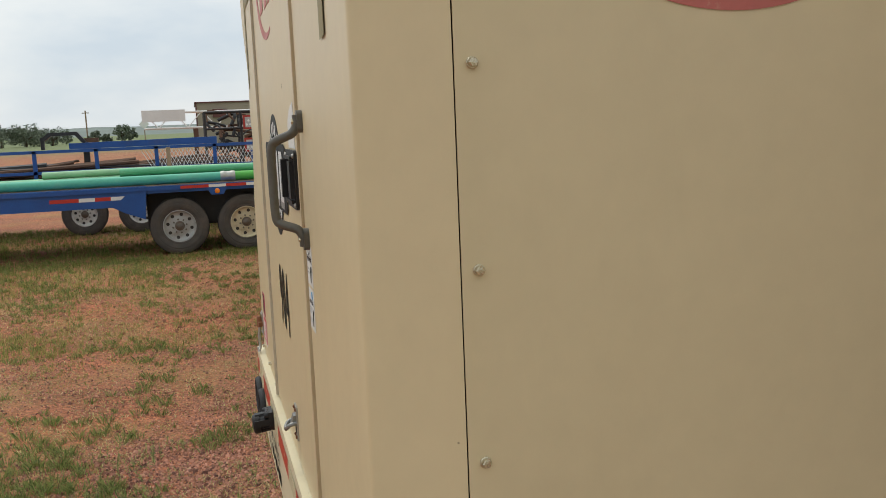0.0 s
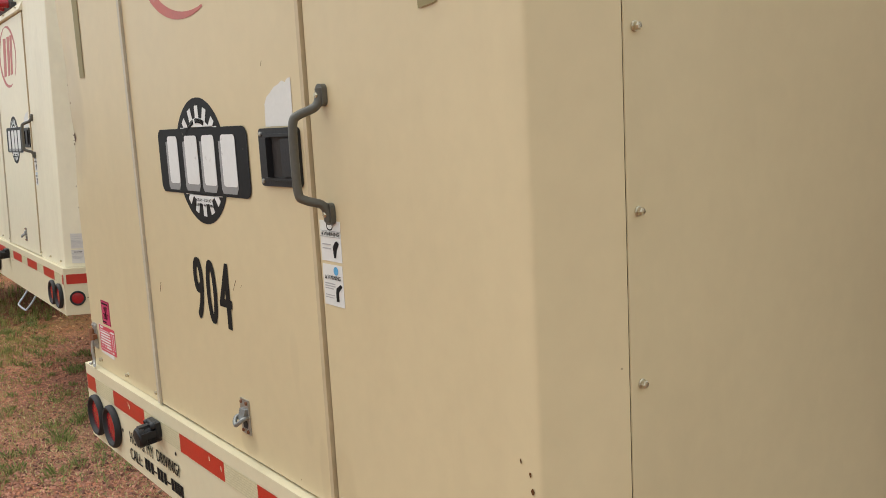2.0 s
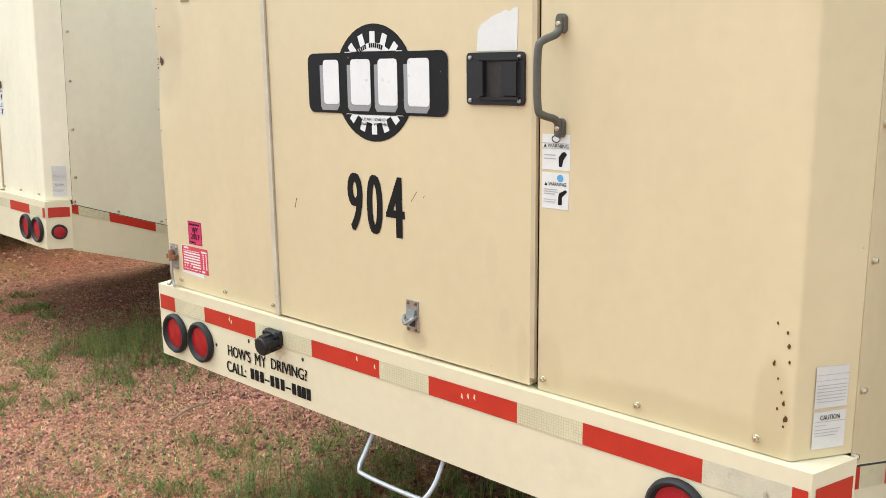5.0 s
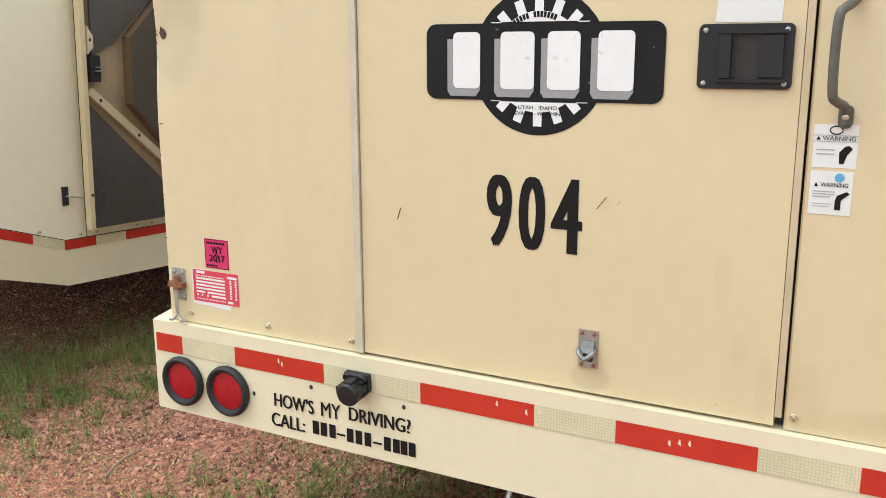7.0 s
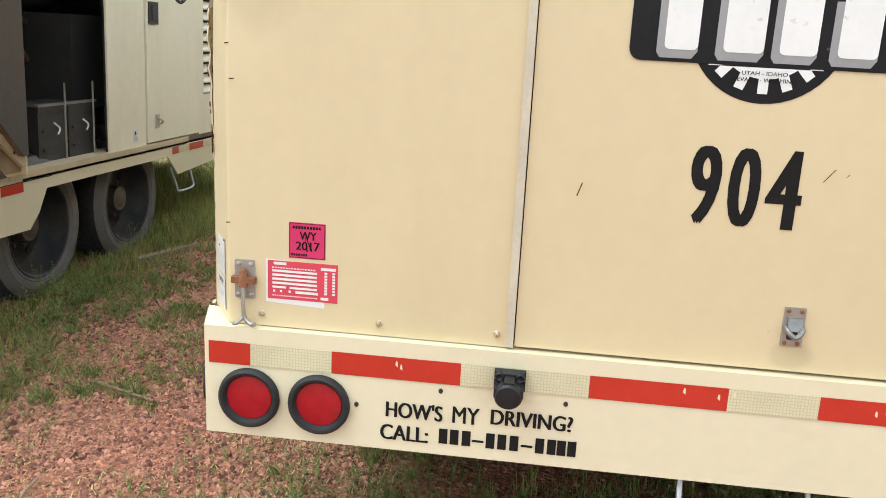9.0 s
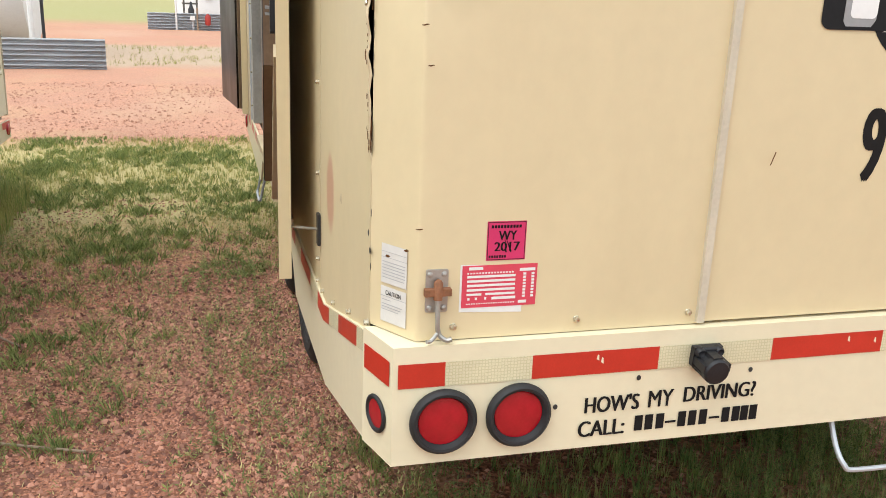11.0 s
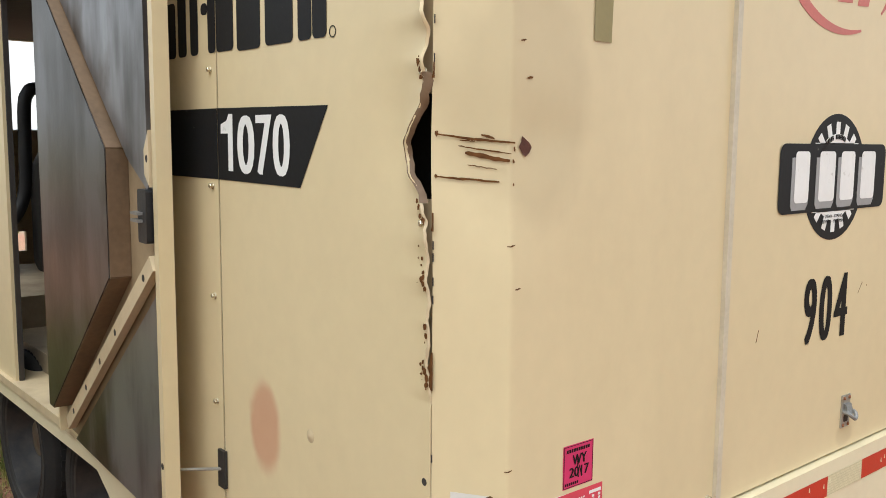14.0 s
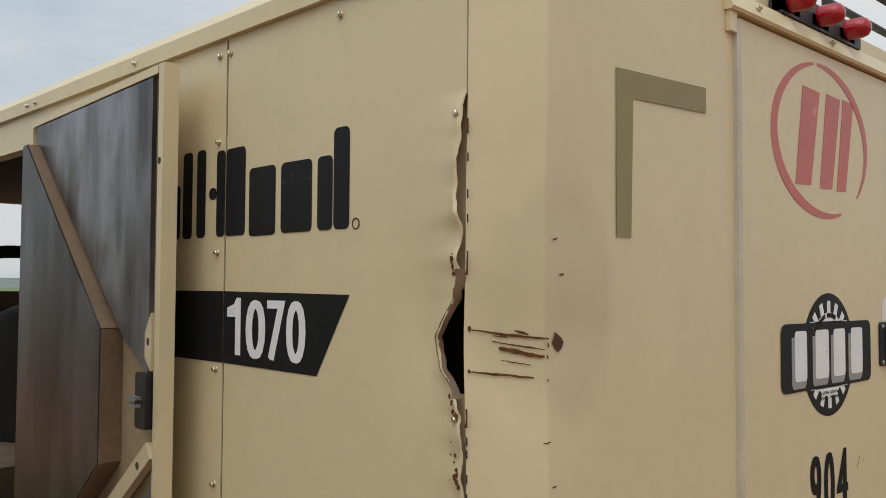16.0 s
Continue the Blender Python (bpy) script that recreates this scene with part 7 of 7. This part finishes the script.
cp = part("hose_coupling", lathe([(0.066, 0.12), (0.074, 0.14), (0.074, 0.18), (0.068, 0.19), (0.068, 0.25), (0.074, 0.26), (0.074, 0.30), (0.066, 0.32)], "x", (0.0, 10.60, 1.035), 16), steel, None, smooth=True)
tagged(cp, "steel cam coupling joining two hoses", "coupling")

# ---- second blue trailer with rails ----
gt = thing("railed_trailer", "blue railed equipment trailer with expanded mesh panels", "trailer", group="yard trailers")
G = lambda name, bm, material, lab="", **k: part(name, bm, material, gt, lab, **k)
G("frame_beam", box(-9.5, 1.2, 13.6, 13.72, 0.62, 0.80), blue_paint, bevel=0.006)
G("deck", box(-9.5, 1.2, 13.72, 15.4, 0.78, 0.82), wood)
for z in (1.06, 1.40):
    G("rail", box(-9.5, 1.1, 13.6, 13.65, z, z + 0.05), blue_paint, bevel=0.004)
for x in steps(-9.4, 1.05, 11):
    G("rail_post", box(x, x + 0.06, 13.6, 13.66, 0.8, 1.44), blue_paint, bevel=0.004)
G("sloped_beam", prism([(-2.3, 1.44), (-2.3, 1.54), (0.2, 1.56), (0.2, 1.44)], "y", 14.6, 14.75), blue_paint, bevel=0.006)
bm = bmesh.new()
for k in range(34):
    x = -0.9 + k * 0.06
    for dx in (0.16, -0.16):
        tube([(x, 13.63, 1.08), (x + dx, 13.63, 1.38)], 0.006, 4, bm)
G("mesh_panel", bm, white_steel, "expanded steel mesh panel")
for k, (a, b, z) in enumerate(((-8.5, -0.8, 0.90), (-8.0, -0.6, 0.98), (-7.5, -1.4, 1.06), (-8.5, 0.4, 0.88))):
    pp = part("drill_pipe", tube([(a, 14.0 + 0.14 * k, z), (b, 14.02 + 0.14 * k, z + 0.02)], 0.06, 12), rust_pipe, None, smooth=True)
    tagged(pp, "rusty steel pipe lying on the trailer", "pipe", group="pipes on the trailer")
rng = random.Random(77)
for k in range(60):
    a, b, y, z = rng.uniform(-9.0, -4.0), rng.uniform(-2.6, 0.6), rng.uniform(13.75, 15.2), rng.uniform(0.84, 1.22)
    pp = part("sucker_rod", tube(curve_points([(a, y, z + rng.uniform(-0.08, 0.08)), ((a + b) / 2, y + rng.uniform(-0.2, 0.2), z - 0.05), (b, y + rng.uniform(-0.2, 0.2), z + rng.uniform(-0.1, 0.1))], 4), rng.uniform(0.018, 0.045), 7), rust_pipe if k % 3 else black_steel, None, smooth=True)
    tagged(pp, "dark rusty rod in a loose pile on the trailer", "rod", group="rods on the trailer")
for x in (-2.05, -1.15):
    wheel(gt, (x, 13.72, 0.36), -1, rim_white, 0.36, 0.22, 0.35, ratio=0.57, tyre=tyre_brown)
nk = thing("gooseneck_hitch", "black steel gooseneck hitch standing behind the trailers", "hitch")
part("neck_beam", prism([(-2.80, 1.64), (-2.68, 1.735), (-2.20, 1.74), (-2.02, 1.50), (-2.09, 1.49), (-2.24, 1.68), (-2.64, 1.675), (-2.74, 1.60)], "y", 15.0, 15.15), black_steel, nk, bevel=0.008)
part("neck_post", box(-2.82, -2.76, 15.03, 15.10, 1.44, 1.66), black_steel, nk, bevel=0.01)
part("neck_leg", box(-2.12, -2.02, 15.0, 15.1, 0.0, 1.55), black_steel, nk, bevel=0.01)
part("neck_box", box(-2.14, -1.86, 15.1, 15.25, 1.38, 1.62), rust_pipe, nk, bevel=0.01)
tb = part("blue_tub", lathe([(0.20, 0.80), (0.24, 1.28), (0.25, 1.30), (0.22, 1.30)], "z", (0.98, 13.9, 0), 24), blue_paint, None, smooth=True)
tagged(tb, "blue plastic tub on the trailer", "tub")

# ---- unseen wall added to shade the nearest machine's right side ----
yw = part("unseen_shade_wall", box(1.25, 8.0, -1.95, -1.77, 0.0, 2.5), brown_trim, None, bevel=0.01)
tagged(yw, "plain dark brown wall added out of view to shade the right side", "wall", kind="structure")

# ---- rig frame, lattice mast, building ----
rg = thing("pump_skid", "black tubular pump skid with red framed panels", "machine")
R_ = lambda name, bm, material, lab="", **k: part(name, bm, material, rg, lab, **k)
for x in (0.1, 1.0, 1.95):
    for y in (21.6, 23.0):
        R_("upright", tube([(x, y, 0.0), (x, y, 2.14)], 0.035, 8), black_steel)
for z in (0.5, 1.25, 1.7, 2.12):
    for y in (21.6, 23.0):
        R_("cross_rail", tube([(0.1, y, z), (1.95, y, z)], 0.03, 8), black_steel)
rng = random.Random(9)
for k in range(70):
    x, z = rng.uniform(0.15, 1.9), rng.uniform(0.5, 1.95)
    R_("pipework", tube(curve_points([(x, 22.0, z), (x + rng.uniform(-0.2, 0.2), 22.1, z + rng.uniform(0.05, 0.3)), (x + rng.uniform(-0.5, 0.5), 22.3, z + rng.uniform(0.0, 0.25))], 3), rng.uniform(0.015, 0.05), 7), black_steel if k % 3 else rust_pipe)
for x0, z0 in ((1.05, 1.66), (1.05, 1.08)):
    fr = R_("gauge_panel", box(x0, x0 + 0.36, 21.50, 21.54, z0, z0 + 0.36), red_steel, "red framed gauge panel")
    part("panel_face", box(x0 + 0.05, x0 + 0.31, 21.49, 21.50, z0 + 0.05, z0 + 0.31), grey_print, fr)
    for k in range(5):
        part("gauge", lathe([(0.03, 0), (0.03, -0.01)], "y", (x0 + 0.09 + 0.045 * k, 21.49, z0 + 0.12 + 0.1 * (k % 2)), 10), white_steel, fr)
ms = thing("lattice_mast", "white lattice mast lying on stands", "mast")
for y, z in ((26.0, 1.78), (26.0, 2.25), (26.5, 1.78), (26.5, 2.25)):
    part("chord", tube([(-1.6, y, z), (7.0, y, z - 0.05)], 0.03, 6), white_steel, ms)
for k in range(20):
    x = -1.6 + 0.42 * k
    part("lacing", tube([(x, 26.0, 1.78), (x + 0.42, 26.0, 2.25)] if k % 2 else [(x, 26.0, 2.25), (x + 0.42, 26.0, 1.78)], 0.016, 5), white_steel, ms)
part("crown_sheet", box(-1.65, -0.4, 25.95, 26.0, 1.98, 2.32), white_steel, ms)
for x in (-0.2, 3.5):
    part("stand", box(x, x + 0.12, 26.1, 26.3, 0.0, 1.78), rust_pipe, ms)
for x in (-1.5, -0.9, -0.6):
    bk = part("rusty_drum", lathe([(0.22, 0.9), (0.235, 1.0), (0.22, 1.25), (0.235, 1.5), (0.22, 1.62)], "z", (x, 24.5, -0.3), 18), rust_pipe, None, smooth=True)
    bk.location.z = -0.6
    tagged(bk, "rusty brown steel drum", "drum", group="drums in the yard")
bd = thing("metal_building", "tan metal sided building with brown roof trim", "building")
part("wall", box(0.3, 42.0, 112.0, 132.0, 0.0, 5.0), tan_metal, bd, "tan ribbed metal wall")
part("roof_trim", box(0.1, 42.2, 111.8, 132.2, 4.98, 5.13), brown_trim, bd)
part("corner_trim", box(0.2, 0.36, 111.9, 112.1, 0.0, 4.98), brown_trim, bd)
for k in range(70):
    part("rib", box(0.9 + 0.6 * k, 0.98 + 0.6 * k, 111.93, 112.0, 0.0, 4.95), tan_metal, bd)
part("wall_vent", box(2.2, 4.0, 111.6, 112.0, 3.2, 4.2), brown_trim, bd, "reddish brown wall vent")
for x in (10.0, 10.7):
    part("flood_lamp", box(x, x + 0.4, 111.3, 112.0, 4.2, 4.5), white_steel, bd, bevel=0.05)

# ---- tank farm ahead ----
def corrugated(name, x, y0, y1, h):
    n = int((y1 - y0) / 0.12)
    bm = bmesh.new()
    zs = steps(0, h, 42)
    prof = [0.022 * math.sin(2 * math.pi * z / (h / 6.0)) for z in zs]
    g = grid([y0, y1], list(range(len(zs))), lambda y, i: (x + prof[i], y, zs[i]))
    bmesh.ops.solidify(g, geom=g.faces[:], thickness=0.01)
    ob = part(name, g, galvanised, None, smooth=True)
    return tagged(ob, "galvanised corrugated containment wall round the tanks", "wall", group="containment walls")


corrugated("containment_wall", 14.5, 2.95, 9.5, 0.50)
corrugated("containment_wall", 27.3, -14.0, 2.9, 0.50)
for x, y, h, m_ in ((14.46, 4.75, 0.62, galvanised), (27.25, 2.07, 0.64, white_steel), (27.25, 1.455, 0.66, wood)):
    ps = part("wall_post", tube([(x, y, 0), (x, y, h)], 0.028, 8), m_, None)
    tagged(ps, "weathered post against the containment wall", "post", group="wall posts")
bx = part("junction_box", box(27.20, 27.27, 1.52, 1.67, 0.30, 0.42), paper, None, bevel=0.006)
part("box_bracket", box(27.22, 27.26, 1.57, 1.61, 0.0, 0.30), galvanised, bx)
tagged(bx, "small white box on the containment wall", "box")
gtk = thing("gasoline_tank", "pale grey horizontal fuel tank behind the containment wall", "tank", group="fuel tanks")
part("shell", lathe([(0.05, 4.46), (1.0, 4.46), (1.27, 4.5), (1.30, 4.6), (1.30, 9.0), (1.2, 9.1), (0.05, 9.12)], "y", (17.73, 0, 1.46), 48), white_steel, gtk, smooth=True)
part("tank_sign", lettering("GASOLINE", -6.55, -5.45, 1.36, 1.56, lambda u, v: (16.425, -u, v), 0.02), ink, gtk, "black tank lettering")
part("tank_placard", box(16.40, 16.425, 5.75, 5.98, 1.68, 1.86), paper, gtk)
for y in (5.0, 8.4):
    part("saddle", box(17.0, 17.8, y, y + 0.2, 0.0, 0.6), galvanised, gtk)
part("fill_pipe", tube([(16.3, 4.35, 0.0), (16.3, 4.35, 2.2)], 0.05, 10), white_steel, gtk)
part("fill_pipe", tube([(16.3, 4.15, 0.0), (16.3, 4.15, 1.6)], 0.03, 10), black_steel, gtk)
wtk = thing("storage_tank", "white upright storage tank behind the containment wall", "tank", group="fuel tanks")
part("shell", lathe([(0.05, 0.0), (1.12, 0.0), (1.12, 4.2), (0.9, 4.5), (0.05, 4.6)], "z", (31.0, 1.05, 0), 48), white_steel, wtk, smooth=True)
for y, z in ((0.95, 2.3), (0.6, 2.1), (0.75, 1.95), (0.75, 1.75), (-0.3, 1.98)):
    part("tank_placard", box(29.83, 29.86, y + 0.25, y + 0.42, z - 0.9, z - 0.82), grey_print, wtk)
part("tank_pipe", tube([(29.7, 2.1, 0.0), (29.75, 2.15, 1.6), (29.8, 2.2, 4.0)], 0.035, 8), white_steel, wtk)
pr = thing("pump_rack", "small black pump in a grey pipe rack before the tank", "pump")
for y in (1.46, 1.86):
    part("rack_leg", tube([(29.0, y, 0.0), (29.0, y, 0.98)], 0.03, 6), grey_handle, pr)
    part("rack_brace", tube([(29.0, y, 0.5), (28.7, y, 0.0)], 0.02, 6), grey_handle, pr)
for z in (0.96, 0.74):
    part("rack_rail", tube([(29.0, 1.42, z), (29.0, 1.92, z)], 0.028, 6), grey_handle, pr)
part("pump_body", lathe([(0.03, 0.40), (0.09, 0.42), (0.10, 0.55), (0.05, 0.66), (0.03, 0.80)], "z", (28.95, 1.64, 0), 12), black_steel, pr, smooth=True)
ex = part("fire_extinguisher", lathe([(0.06, 0.16), (0.085, 0.20), (0.085, 0.42), (0.03, 0.50)], "z", (27.16, 1.15, 0), 12), red_steel, None, smooth=True)
tagged(ex, "red fire extinguisher hung on the containment wall", "extinguisher")
part("mount", box(27.13, 27.27, 1.12, 1.18, 0.44, 0.50), black_steel, ex)
yr = thing("field_unit", "grey boxed field unit with black gauges on a frame", "machine")
part("cabinet", box(40.0, 40.6, -1.15, -0.55, 0.30, 0.84), galvanised, yr, "grey metal cabinet", bevel=0.02)
for y, z in ((-0.72, 0.70), (-0.86, 0.70), (-0.98, 0.70), (-0.80, 0.58), (-0.92, 0.58)):
    part("gauge", lathe([(0.05, 0.0), (0.05, 0.02)], "x", (39.98, y, z), 10), black_steel, yr)
part("top_beam", box(40.0, 40.15, -2.3, -0.45, 0.78, 0.86), black_steel, yr)
part("base_rail", box(39.95, 40.1, -2.3, -0.45, 0.18, 0.24), black_steel, yr)
for y in (-2.2, -1.8, -1.45, -1.1, -0.75, -0.5):
    part("frame_leg", tube([(40.0, y, 0.0), (40.0, y + 0.08, 0.80 if y < -1.2 else 0.22)], 0.03, 6), black_steel, yr)
part("guard", box(40.2, 40.3, -1.75, -1.3, 0.20, 0.42), black_steel, yr, "dark guard plate")
sh = thing("far_shed", "low tan metal shed far across the grassland", "building")
part("wall", box(118, 130, 3.0, 30, 0.0, 0.75), tan_metal, sh)
part("roof", prism([(2.7, 0.75), (30.4, 0.75), (30.4, 0.9), (16.0, 1.9), (2.7, 1.35)], "x", 117.5, 130.5), tan_metal, sh, "faded tan roof")
part("eave", box(117.4, 117.5, 2.7, 30.4, 0.72, 0.86), brown_trim, sh)

# ---- far country ----
def ridge(name, r, base, amp, seed, material):
    verts, faces, n = [], [], 260
    for i in range(n):
        a = 2 * math.pi * i / n
        h = base + amp * (noise.noise((math.cos(a) * 4, math.sin(a) * 4, seed)) + 0.4 * noise.noise((math.cos(a) * 15, math.sin(a) * 15, seed)))
        for rr, z in ((r * 0.86, -1.0), (r * 0.94, h * 0.55), (r, h), (r * 1.2, -1.0)):
            verts.append((rr * math.cos(a), rr * math.sin(a), z))
    for i in range(n):
        j = (i + 1) % n
        for k in range(3):
            faces.append((4 * i + k, 4 * j + k, 4 * j + k + 1, 4 * i + k + 1))
    me = bpy.data.meshes.new(name)
    me.from_pydata(verts, [], faces)
    me.polygons.foreach_set("use_smooth", [True] * len(me.polygons))
    me.materials.append(material)
    return tagged(new(name, me), "low hazy grassland hills along the horizon", "hills", kind="structure")


ridge("backdrop_hills", 900, 8, 4, 3, hill_grass)


def tree(x, y, h, w, seed):
    rng = random.Random(seed)
    t = thing("tree", "small round-headed green tree on the far side of the yard", "tree", pose(x, y, 0), "far trees")
    part("trunk", tube([(0, 0, -0.1), (0.1, 0.05, h * 0.3), (0.05, 0, h * 0.6)], 0.1, 7, rings_r=[0.18, 0.13, 0.06]), bark, t, smooth=True)
    for k in range(4):
        a = rng.uniform(0, 6.28)
        part("limb", tube([(0.08, 0.03, h * 0.3), (0.35 * w * math.cos(a), 0.35 * w * math.sin(a), h * 0.62)], 0.05, 6, rings_r=[0.08, 0.03]), bark, t)
    verts, faces = [], []
    for c in range(26):
        a, rr, zz = rng.uniform(0, 6.28), rng.random() ** 0.5 * w * 0.5, rng.uniform(0.12, 1.0)
        rr *= 1.1 - 0.6 * abs(zz - 0.45)
        cx, cy, cz, cr = rr * math.cos(a), rr * math.sin(a), h * (0.12 + 0.8 * zz), rng.uniform(0.16, 0.3) * w * 0.6
        for _ in range(46):
            v = Vector((rng.gauss(0, 1), rng.gauss(0, 1), rng.gauss(0, 0.8)))
            v = v.normalized() * cr * rng.uniform(0.5, 1.05)
            p, s_ = Vector((cx, cy, cz)) + v, rng.uniform(0.10, 0.22)
            u1, u2 = Vector((rng.gauss(0, 1), rng.gauss(0, 1), rng.gauss(0, 1))).normalized() * s_, Vector((rng.gauss(0, 1), rng.gauss(0, 1), rng.gauss(0, 1))).normalized() * s_
            i = len(verts)
            verts += [p - u1, p + u2, p + u1, p - u2]
            faces.append((i, i + 1, i + 2, i + 3))
    me = bpy.data.meshes.new("crown")
    me.from_pydata([tuple(v) for v in verts], [], faces)
    me.materials.append(hazy_tree_leaf)
    ob = new("crown", me)
    ob.parent = t
    return t


# leaf greens lightened and greyed so the haze is in the colour
hazy_tree_leaf = foliage("hazy_tree_leaf", (0.10, 0.125, 0.09), (0.20, 0.23, 0.16))
rng = random.Random(21)
for k in range(9):
    tree(-38.5 + 1.75 * k + rng.uniform(-0.6, 0.6), 170 + rng.uniform(-6, 6), 4.4 - 0.16 * k + rng.uniform(-0.6, 0.4), rng.uniform(5.0, 7.0), 100 + k)
for k, (x, y, h, w) in enumerate(((-12.7, 168, 3.3, 3.0), (-11.6, 171, 2.7, 2.4), (-17.4, 170, 2.4, 2.2), (-15.4, 172, 1.7, 1.8))):
    tree(x, y, h, w, 200 + k)
pl = thing("power_pole", "weathered wooden power pole far across the yard", "pole")
part("pole", tube([(-18.6, 170, 0), (-18.6, 170, 6.0)], 0.13, 8), wood, pl)
part("cross_arm", box(-19.2, -18.0, 169.9, 170.1, 5.5, 5.65), wood, pl)
sgn = part("diamond_sign", prism([(-9.6, 3.2), (-8.7, 4.1), (-7.8, 3.2), (-8.7, 2.3)], "y", 168.0, 168.1), paper, None)
part("sign_post", box(-8.78, -8.62, 168.1, 168.2, 0.0, 3.2), wood, sgn)
tagged(sgn, "white diamond shaped roadside sign", "sign")
